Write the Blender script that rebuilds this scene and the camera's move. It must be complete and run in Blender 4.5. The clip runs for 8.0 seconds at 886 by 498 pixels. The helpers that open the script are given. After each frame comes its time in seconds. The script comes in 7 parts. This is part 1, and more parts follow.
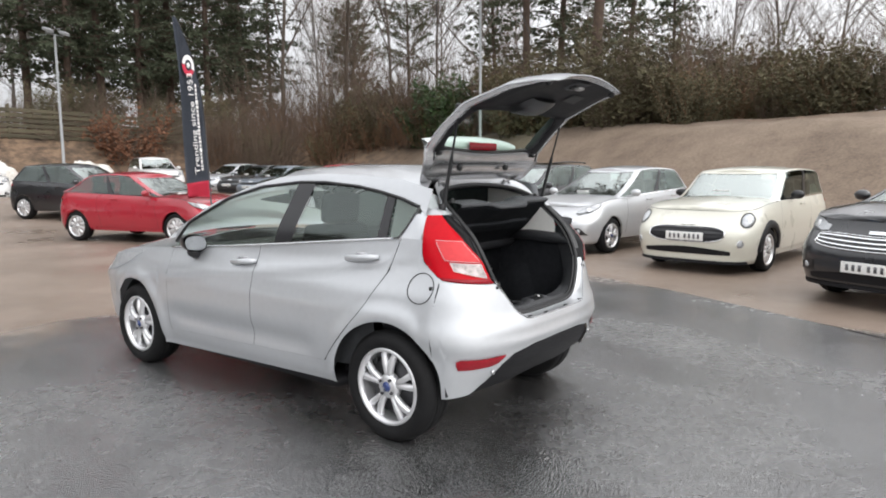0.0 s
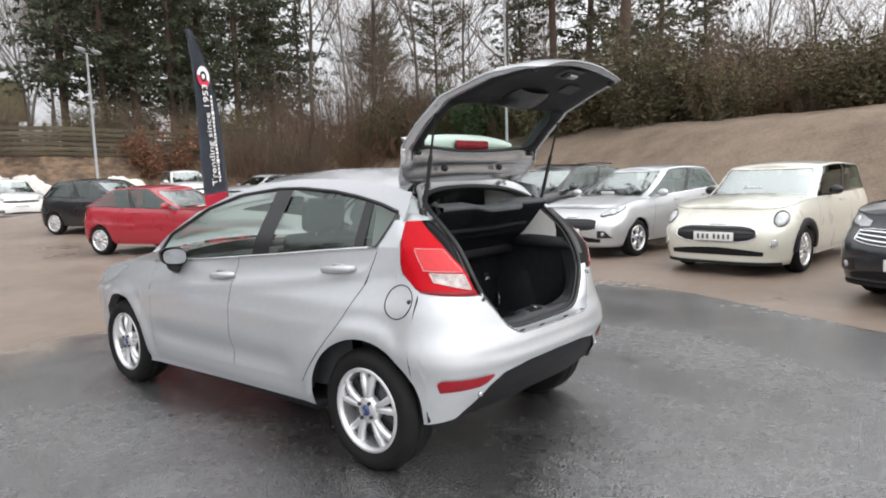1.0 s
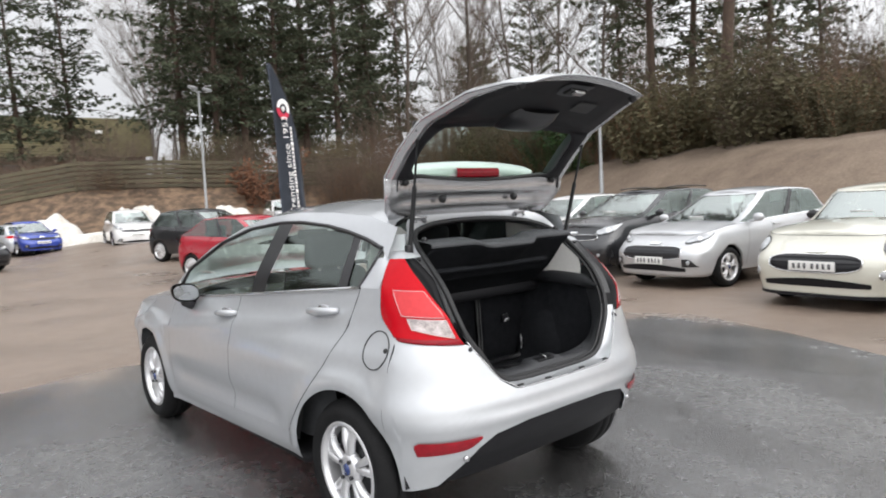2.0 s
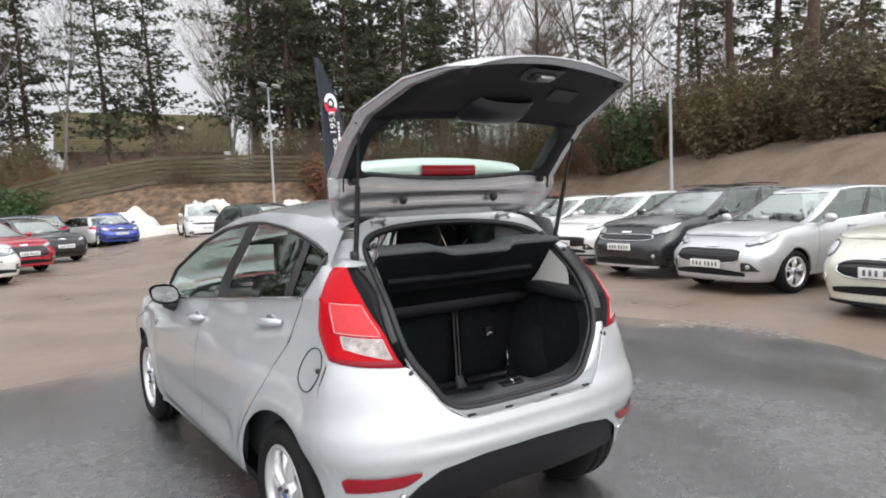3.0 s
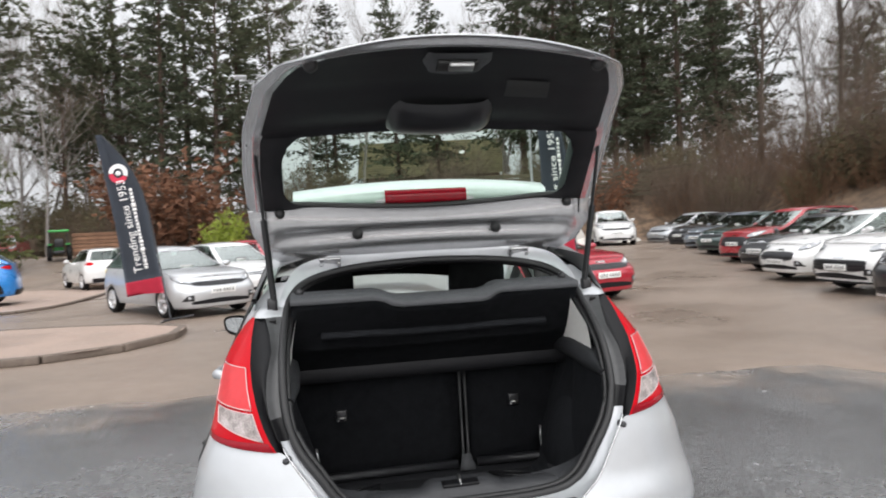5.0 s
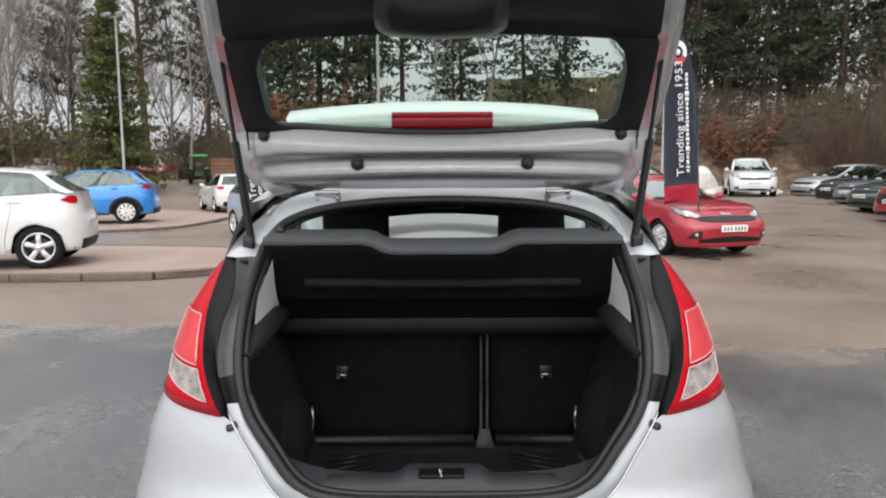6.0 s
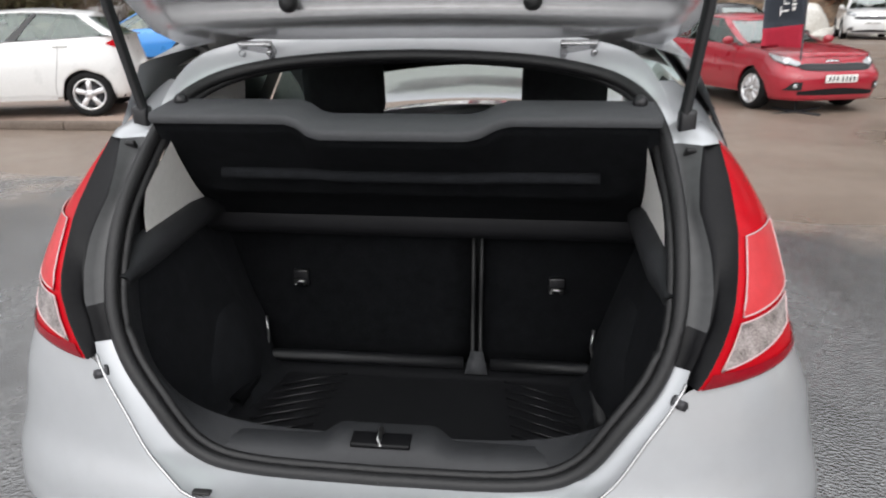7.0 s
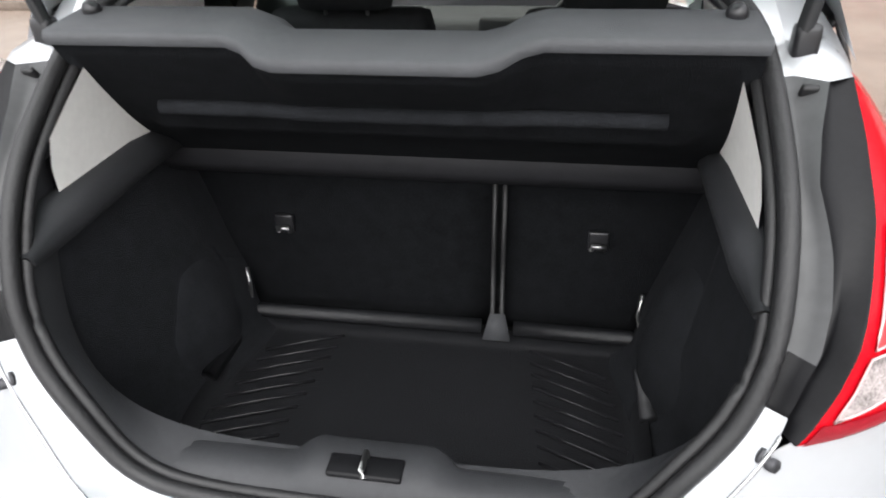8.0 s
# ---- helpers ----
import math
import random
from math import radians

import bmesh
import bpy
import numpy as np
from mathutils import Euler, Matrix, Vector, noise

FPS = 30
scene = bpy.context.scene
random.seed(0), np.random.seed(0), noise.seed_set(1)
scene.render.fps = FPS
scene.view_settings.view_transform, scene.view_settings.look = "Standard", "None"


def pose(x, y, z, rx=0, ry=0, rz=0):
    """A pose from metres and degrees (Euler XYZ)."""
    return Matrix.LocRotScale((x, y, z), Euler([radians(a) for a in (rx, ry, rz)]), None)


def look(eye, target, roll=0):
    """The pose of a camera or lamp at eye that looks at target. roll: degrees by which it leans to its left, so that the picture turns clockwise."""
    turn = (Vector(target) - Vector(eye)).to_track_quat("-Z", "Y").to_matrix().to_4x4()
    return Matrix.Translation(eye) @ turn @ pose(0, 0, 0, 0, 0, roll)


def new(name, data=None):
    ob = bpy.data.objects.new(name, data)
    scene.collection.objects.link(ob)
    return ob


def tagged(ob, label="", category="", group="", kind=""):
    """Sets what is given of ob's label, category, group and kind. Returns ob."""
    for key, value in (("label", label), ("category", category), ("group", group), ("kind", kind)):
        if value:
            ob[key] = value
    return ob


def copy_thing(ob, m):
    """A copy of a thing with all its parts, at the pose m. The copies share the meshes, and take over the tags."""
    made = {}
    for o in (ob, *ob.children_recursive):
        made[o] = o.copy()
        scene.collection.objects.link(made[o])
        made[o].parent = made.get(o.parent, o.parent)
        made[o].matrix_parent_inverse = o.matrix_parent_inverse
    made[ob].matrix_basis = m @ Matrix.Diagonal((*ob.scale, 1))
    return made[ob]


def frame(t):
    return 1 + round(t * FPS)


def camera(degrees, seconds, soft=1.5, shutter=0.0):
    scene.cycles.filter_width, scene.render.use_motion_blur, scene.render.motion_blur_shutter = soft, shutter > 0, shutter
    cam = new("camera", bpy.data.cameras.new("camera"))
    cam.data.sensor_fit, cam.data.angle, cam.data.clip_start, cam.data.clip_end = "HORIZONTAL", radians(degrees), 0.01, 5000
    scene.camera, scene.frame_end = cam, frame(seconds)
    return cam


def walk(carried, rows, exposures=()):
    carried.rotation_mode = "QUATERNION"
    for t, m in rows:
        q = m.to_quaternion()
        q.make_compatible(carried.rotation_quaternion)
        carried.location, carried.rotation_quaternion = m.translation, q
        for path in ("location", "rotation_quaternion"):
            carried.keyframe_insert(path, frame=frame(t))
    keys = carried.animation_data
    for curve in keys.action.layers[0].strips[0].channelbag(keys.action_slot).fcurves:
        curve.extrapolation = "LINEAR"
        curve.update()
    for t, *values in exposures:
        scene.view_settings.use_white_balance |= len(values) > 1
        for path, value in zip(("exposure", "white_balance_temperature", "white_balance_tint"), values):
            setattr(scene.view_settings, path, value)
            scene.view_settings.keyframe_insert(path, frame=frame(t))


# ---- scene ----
cam = camera(67.3, 8.0, soft=1.9, shutter=0.3)
PATH = [
    (0, (-3.299, -2.31, 1.438), (-1.724, -1.1, 1.2), -0.3),
    (0.5, (-3.122, -2.335, 1.428), (-1.577, -1.085, 1.202), -0.6),
    (1, (-2.884, -2.312, 1.407), (-1.373, -1.02, 1.189), -1.9),
    (1.5, (-2.604, -2.322, 1.411), (-1.14, -0.97, 1.241), -2.8),
    (2, (-2.27, -2.429, 1.42), (-0.969, -0.916, 1.288), -2.7),
    (2.2, (-2.166, -2.455, 1.423), (-0.916, -0.9, 1.284), -2.3),
    (3.3, (-1.448, -2.464, 1.435), (-0.418, -0.753, 1.333), -2.5),
    (3.5, (-1.285, -2.5, 1.459), (-0.351, -0.733, 1.395), -2.6),
    (4, (-0.973, -2.504, 1.458), (-0.195, -0.662, 1.423), -2.4),
    (4.5, (-0.668, -2.418, 1.457), (-0.063, -0.512, 1.43), -1.3),
    (4.7, (-0.548, -2.387, 1.446), (-0.028, -0.456, 1.417), -2.2),
    (5.8, (-0.025, -2.097, 1.431), (-0.012, -0.104, 1.258), -1.0),
    (6, (0.007, -1.977, 1.417), (0.0, 0.011, 1.195), -0.3),
    (6.5, (0.118, -1.708, 1.42), (0.064, 0.237, 0.957), -0.2),
    (7, (0.226, -1.444, 1.424), (0.004, 0.429, 0.76), -0.5),
    (7.5, (0.248, -1.248, 1.427), (-0.097, 0.536, 0.59), -1.4),
    (8, (0.226, -1.085, 1.43), (-0.082, 0.628, 0.444), -1.5),
]
walk(cam, [(t, look(eye, target, roll)) for t, eye, target, roll in PATH], [(0, 0.0), (4.7, 0.0), (6, -0.15), (7, -0.2), (7.5, 0.15), (8, 0.7)])

# ---- light ----
SUN_UP, SUN_ROUND = radians(48), radians(180)
world = bpy.data.worlds.new("overcast_sky")
scene.world = world
world.use_nodes = True
wn, wl = world.node_tree.nodes, world.node_tree.links
sky = wn.new("ShaderNodeTexSky")
sky.sky_type, sky.sun_disc, sky.sun_elevation, sky.sun_rotation = "NISHITA", False, SUN_UP, SUN_ROUND
sky.air_density, sky.dust_density = 1.0, 4.0
grey = wn.new("ShaderNodeHueSaturation")
grey.inputs["Saturation"].default_value = 0.10
wl.new(sky.outputs[0], grey.inputs["Color"])
# an overcast sky is more than twice as bright overhead as at the horizon
co, sep = wn.new("ShaderNodeTexCoord"), wn.new("ShaderNodeSeparateXYZ")
lift = wn.new("ShaderNodeMapRange")
lift.inputs["From Min"].default_value, lift.inputs["From Max"].default_value = 0.0, 1.0
lift.inputs["To Min"].default_value, lift.inputs["To Max"].default_value = 1.0, 2.3
wl.new(co.outputs["Generated"], sep.inputs[0])
wl.new(sep.outputs["Z"], lift.inputs["Value"])
# one even cloud layer: the sky's colour is taken at one height all round
band, unit = wn.new("ShaderNodeCombineXYZ"), wn.new("ShaderNodeVectorMath")
unit.operation = "NORMALIZE"
band.inputs["Z"].default_value = 3.0
wl.new(sep.outputs["X"], band.inputs["X"])
wl.new(sep.outputs["Y"], band.inputs["Y"])
wl.new(band.outputs[0], unit.inputs[0])
wl.new(unit.outputs[0], sky.inputs["Vector"])
wl.new(grey.outputs[0], wn["Background"].inputs["Color"])
power = wn.new("ShaderNodeMath")
power.operation = "MULTIPLY"
power.inputs[1].default_value = 0.295
wl.new(lift.outputs[0], power.inputs[0])
wl.new(power.outputs[0], wn["Background"].inputs["Strength"])

sun = new("sun", bpy.data.lights.new("sun", "SUN"))
sun.data.energy, sun.data.angle, sun.data.color = 0.5, radians(40), (1.0, 0.97, 0.93)
sun.matrix_world = look((0, 0, 30), (-math.sin(SUN_ROUND) * 30 / math.tan(SUN_UP) * -1, -math.cos(SUN_ROUND) * 30 / math.tan(SUN_UP), 0))


# ---- materials ----
def material(name, color, rough=0.5, metal=0.0, vary=0.15, scale=6.0, bump=0.0, bump_scale=60.0, coat=0.0, spec=0.5, rough_vary=0.0, per_object=0.0, tint=None):
    """A surface with grain at two scales: broad stains and fine grain in colour, relief and gloss."""
    m = bpy.data.materials.new(name)
    m.use_nodes = True
    n, l = m.node_tree.nodes, m.node_tree.links
    p = n["Principled BSDF"]
    p.inputs["Roughness"].default_value, p.inputs["Metallic"].default_value = rough, metal
    p.inputs["Specular IOR Level"].default_value = spec
    p.inputs["Coat Weight"].default_value, p.inputs["Coat Roughness"].default_value = coat, 0.04
    co = n.new("ShaderNodeTexCoord")
    broad, fine = n.new("ShaderNodeTexNoise"), n.new("ShaderNodeTexNoise")
    broad.inputs["Scale"].default_value, fine.inputs["Scale"].default_value = scale, scale * 9
    broad.inputs["Detail"].default_value, fine.inputs["Detail"].default_value = 5, 3
    for t in (broad, fine):
        l.new(co.outputs["Object"], t.inputs["Vector"])
    add = n.new("ShaderNodeMath")
    add.operation = "ADD"
    l.new(broad.outputs["Fac"], add.inputs[0])
    l.new(fine.outputs["Fac"], add.inputs[1])
    ramp = n.new("ShaderNodeMapRange")
    ramp.inputs["From Min"].default_value, ramp.inputs["From Max"].default_value = 0.6, 1.4
    l.new(add.outputs[0], ramp.inputs["Value"])
    mix = n.new("ShaderNodeMix")
    mix.data_type = "RGBA"
    dark = tint or tuple(c * (1 - vary) for c in color)
    light = tuple(min(1, c * (1 + vary)) for c in color)
    mix.inputs[6].default_value, mix.inputs[7].default_value = (*dark, 1), (*light, 1)
    l.new(ramp.outputs[0], mix.inputs[0])
    last = mix.outputs[2]
    if per_object:
        info, hsv, rr = n.new("ShaderNodeObjectInfo"), n.new("ShaderNodeHueSaturation"), n.new("ShaderNodeMapRange")
        rr.inputs["To Min"].default_value, rr.inputs["To Max"].default_value = 1 - per_object, 1 + per_object
        l.new(info.outputs["Random"], rr.inputs["Value"])
        l.new(rr.outputs[0], hsv.inputs["Value"])
        l.new(last, hsv.inputs["Color"])
        last = hsv.outputs[0]
    l.new(last, p.inputs["Base Color"])
    if rough_vary:
        r = n.new("ShaderNodeMapRange")
        r.inputs["From Min"].default_value, r.inputs["From Max"].default_value = 0.3, 0.7
        r.inputs["To Min"].default_value, r.inputs["To Max"].default_value = max(0.02, rough - rough_vary), min(1, rough + rough_vary)
        l.new(broad.outputs["Fac"], r.inputs["Value"])
        l.new(r.outputs[0], p.inputs["Roughness"])
    if bump:
        b, t = n.new("ShaderNodeBump"), n.new("ShaderNodeTexNoise")
        t.inputs["Scale"].default_value, t.inputs["Detail"].default_value = bump_scale, 4
        l.new(co.outputs["Object"], t.inputs["Vector"])
        b.inputs["Strength"].default_value, b.inputs["Distance"].default_value = bump, 0.01
        l.new(t.outputs["Fac"], b.inputs["Height"])
        l.new(b.outputs[0], p.inputs["Normal"])
    return m


def paint(name, color, metal=0.0, rough=0.3):
    return material(name, color, rough, metal, vary=0.04, scale=3.0, coat=1.0, rough_vary=0.04)


def glass(name, tint, ior=1.5, gloss=(1.0, 1.0, 1.0)):
    """A thin pane: it lets tinted light through and mirrors more at a flat angle."""
    m = bpy.data.materials.new(name)
    m.use_nodes = True
    n, l = m.node_tree.nodes, m.node_tree.links
    n.remove(n["Principled BSDF"])
    tr, gl, mx, fr = n.new("ShaderNodeBsdfTransparent"), n.new("ShaderNodeBsdfGlossy"), n.new("ShaderNodeMixShader"), n.new("ShaderNodeFresnel")
    tr.inputs["Color"].default_value = (*tint, 1)
    gl.inputs["Roughness"].default_value = 0.02
    gl.inputs["Color"].default_value = (*gloss, 1)
    fr.inputs["IOR"].default_value = ior
    l.new(fr.outputs[0], mx.inputs[0])
    l.new(tr.outputs[0], mx.inputs[1])
    l.new(gl.outputs[0], mx.inputs[2])
    l.new(mx.outputs[0], n["Material Output"].inputs["Surface"])
    return m


SILVER = paint("silver_paint", (0.50, 0.515, 0.535), 0.45, 0.36)
SILVER_DULL = material("unpolished_silver_paint", (0.50, 0.50, 0.51), 0.26, 0.8, 0.06, 4.0)
WHITE = paint("white_paint", (0.70, 0.70, 0.695))
CREAM = paint("cream_paint", (0.63, 0.62, 0.54))
RED = paint("red_paint", (0.36, 0.010, 0.026))
DARKRED = paint("dark_red_paint", (0.33, 0.02, 0.03))
BLACK = paint("black_paint", (0.012, 0.013, 0.016))
CHARCOAL = paint("charcoal_paint", (0.020, 0.021, 0.024), 0.3)
LIGHTSILVER = paint("pale_silver_paint", (0.54, 0.55, 0.565), 0.45, 0.36)
BLUE = paint("blue_paint", (0.02, 0.05, 0.32), 0.2)
SKYBLUE = paint("bright_blue_paint", (0.02, 0.22, 0.62), 0.2)
GREEN = paint("dark_green_paint", (0.03, 0.055, 0.05), 0.3)
GREYBLUE = paint("grey_blue_paint", (0.20, 0.23, 0.27), 0.5)
PLASTIC = material("black_plastic", (0.014, 0.014, 0.016), 0.55, vary=0.2, scale=20, bump=0.1, bump_scale=900, spec=0.2)
SATIN = material("satin_black_plastic", (0.016, 0.016, 0.018), 0.28, vary=0.15, scale=12)
TRIMGREY = material("dark_grey_trim_plastic", (0.026, 0.027, 0.030), 0.55, vary=0.15, scale=14, bump=0.25, bump_scale=700)
CARPET = material("black_boot_carpet", (0.0175, 0.0188, 0.0215), 0.95, vary=0.35, scale=30, bump=0.6, bump_scale=500, spec=0.12)
SEATCLOTH = material("charcoal_seat_cloth", (0.045, 0.047, 0.05), 0.9, vary=0.25, scale=30, bump=0.4, bump_scale=600, spec=0.25)
LIPGREY = material("grained_grey_plastic", (0.055, 0.057, 0.062), 0.55, vary=0.15, scale=14, bump=0.3, bump_scale=600)
RUBBER = material("black_rubber", (0.011, 0.011, 0.012), 0.5, vary=0.25, scale=18, bump=0.15, bump_scale=200)
TYRE = material("tyre_rubber", (0.012, 0.012, 0.0125), 0.7, vary=0.3, scale=14, bump=0.2, bump_scale=150, spec=0.15)
ALLOY = material("silver_alloy", (0.72, 0.72, 0.73), 0.3, 0.75, vary=0.06, scale=16)
DARKMETAL = material("dark_steel", (0.06, 0.06, 0.065), 0.5, 0.6, vary=0.3, scale=20)
CHROME = material("chrome", (0.82, 0.83, 0.84), 0.1, 1.0, vary=0.04, scale=10)
LAMPRED = material("red_lamp_lens", (0.46, 0.004, 0.011), 0.22, vary=0.1, scale=30, coat=0.06, spec=0.10)
LAMPPINK = material("pale_red_lamp_lens", (0.56, 0.052, 0.058), 0.28, vary=0.12, scale=40, coat=0.06, spec=0.12)
LAMPCLEAR = material("clear_lamp_lens", (0.42, 0.37, 0.36), 0.22, 0.3, vary=0.75, scale=34, coat=0.4, spec=0.4)
REFLECTOR = material("dark_red_reflector", (0.24, 0.004, 0.012), 0.2, vary=0.2, scale=40, coat=0.2, spec=0.25)
HEADLAMP = material("headlamp_lens", (0.44, 0.455, 0.47), 0.25, 0.25, vary=0.35, scale=18, coat=0.6)
PLATE = material("number_plate_white", (0.78, 0.78, 0.76), 0.4, vary=0.04)
PLATEY = material("number_plate_yellow", (0.75, 0.6, 0.05), 0.4, vary=0.04)
# black for small parts and joints, and for shade put into gaps and hollows
INK = material("black_parts_and_shade", (0.015, 0.015, 0.015), 0.5)
# black ink greyed, with the softening of distance put into the colour
PLATEINK = material("greyed_plate_ink", (0.10, 0.10, 0.105), 0.5)
GLASS = glass("tinted_window_glass", (0.78, 0.87, 0.83), 1.95, (0.86, 0.96, 0.91))
SCREEN = glass("windscreen_glass", (0.80, 0.86, 0.83), 5.5, (0.93, 1.0, 0.97))
HATCHGLASS = glass("rear_window_glass", (0.74, 0.84, 0.78), 1.04)
HEROSCREEN = glass("clear_windscreen_glass", (0.84, 0.87, 0.78), 1.5)
JAMB = material("black_jamb_plastic", (0.006, 0.006, 0.007), 0.42, vary=0.3, scale=14, spec=0.2)
JAMBGREY = material("dark_grey_jamb_paint", (0.060, 0.061, 0.063), 0.4, vary=0.2, scale=6, spec=0.4)
LENSRIM = material("pale_lens_moulding", (0.60, 0.42, 0.42), 0.25, vary=0.2, scale=30, coat=0.5)
CABIN = material("dark_cabin", (0.02, 0.02, 0.022), 0.8, vary=0.2)
BADGE = material("blue_badge", (0.01, 0.03, 0.14), 0.2, vary=0.1, coat=1.0)
MIRROR = material("mirror_glass", (0.62, 0.64, 0.65), 0.03, 1.0, vary=0.02)


# ---- mesh helpers ----
def finish(name, bm, mat, parent=None, smooth=True, label=""):
    me = bpy.data.meshes.new(name)
    bm.to_mesh(me)
    bm.free()
    me.materials.append(mat)
    if smooth:
        for f in me.polygons:
            f.use_smooth = True
    ob = new(name, me)
    if parent is not None:
        ob.parent = parent
    if label:
        ob["label"] = label
    return ob


def part(name, bm, mat, parent, label="", smooth=True):
    return finish(name, bm, mat, parent, smooth, label)


def thing(name, label, category, m=None, group="", kind=""):
    ob = new(name)
    ob.empty_display_size = 0.2
    tagged(ob, label, category, group, kind)
    if m is not None:
        ob.matrix_basis = m
    return ob


def sheet(rows, bm=None, flip=False, close=False):
    """A skin over rows of points, all of one length."""
    bm = bm or bmesh.new()
    vs = [[bm.verts.new(p) for p in r] for r in rows]
    for a, b in zip(vs, vs[1:]):
        k = len(a)
        for i in range(k if close else k - 1):
            j = (i + 1) % k
            q = [a[i], a[j], b[j], b[i]]
            if flip:
                q.reverse()
            try:
                bm.faces.new(q)
            except ValueError:
                pass
    return bm


def weld(bm, d=0.0004):
    bmesh.ops.remove_doubles(bm, verts=bm.verts, dist=d)
    return bm


def outward(bm):
    bmesh.ops.recalc_face_normals(bm, faces=bm.faces)
    return bm


def box(bm, c, size, rot=None, bevel=0.0):
    m = Matrix.Translation(c) @ (rot.to_4x4() if rot else Matrix()) @ Matrix.Diagonal((*size, 1))
    r = bmesh.ops.create_cube(bm, size=1.0, matrix=m)
    if bevel:
        es = {e for v in r["verts"] for e in v.link_edges}
        bmesh.ops.bevel(bm, geom=list(es), offset=bevel, segments=2, affect="EDGES", profile=0.6)
    return bm


def tube(pts, radius, sides=8, bm=None, cap=True):
    """A round bar along points; radius a number or one per point."""
    bm = bm or bmesh.new()
    pts = [Vector(p) for p in pts]
    rad = radius if isinstance(radius, (list, tuple)) else [radius] * len(pts)
    rings, up = [], Vector((0.13, 0.31, 0.94)).normalized()
    for i, p in enumerate(pts):
        d = (pts[min(i + 1, len(pts) - 1)] - pts[max(i - 1, 0)]).normalized()
        a = d.cross(up)
        a = a.normalized() if a.length > 1e-4 else d.orthogonal().normalized()
        b = d.cross(a)
        rings.append([p + (a * math.cos(k * math.tau / sides) + b * math.sin(k * math.tau / sides)) * rad[i] for k in range(sides)])
    sheet(rings, bm, close=True)
    if cap:
        bm.verts.ensure_lookup_table()
        n = len(bm.verts)
        for s in (n - len(rings) * sides, n - sides):
            try:
                bm.faces.new([bm.verts[s + k] for k in range(sides)])
            except ValueError:
                pass
    return bm


def lathe(profile, steps=40, bm=None, axis="x"):
    """Turns (radius, along) pairs round the x axis."""
    bm = bm or bmesh.new()
    rows = []
    for r, a in profile:
        rows.append([(a, r * math.cos(k * math.tau / steps), r * math.sin(k * math.tau / steps)) for k in range(steps)])
    return sheet(rows, bm, close=True)


def interp(x, xs, ys):
    return float(np.interp(x, xs, ys))


def smooth01(x):
    x = min(1.0, max(0.0, x))
    return x * x * (3 - 2 * x)


def spline(pts, n):
    """A smooth run of n points through the given ones."""
    P = [np.array(p, float) for p in pts]
    P = [2 * P[0] - P[1]] + P + [2 * P[-1] - P[-2]]
    out, m = [], len(P) - 3
    for k in range(n):
        u = k * m / (n - 1)
        i = min(int(u), m - 1)
        f = u - i
        a, b, c, d = P[i:i + 4]
        out.append(0.5 * (2 * b + (c - a) * f + (2 * a - 5 * b + 4 * c - d) * f * f + (3 * b - 3 * c + d - a) * f ** 3))
    return [tuple(map(float, o)) for o in out]


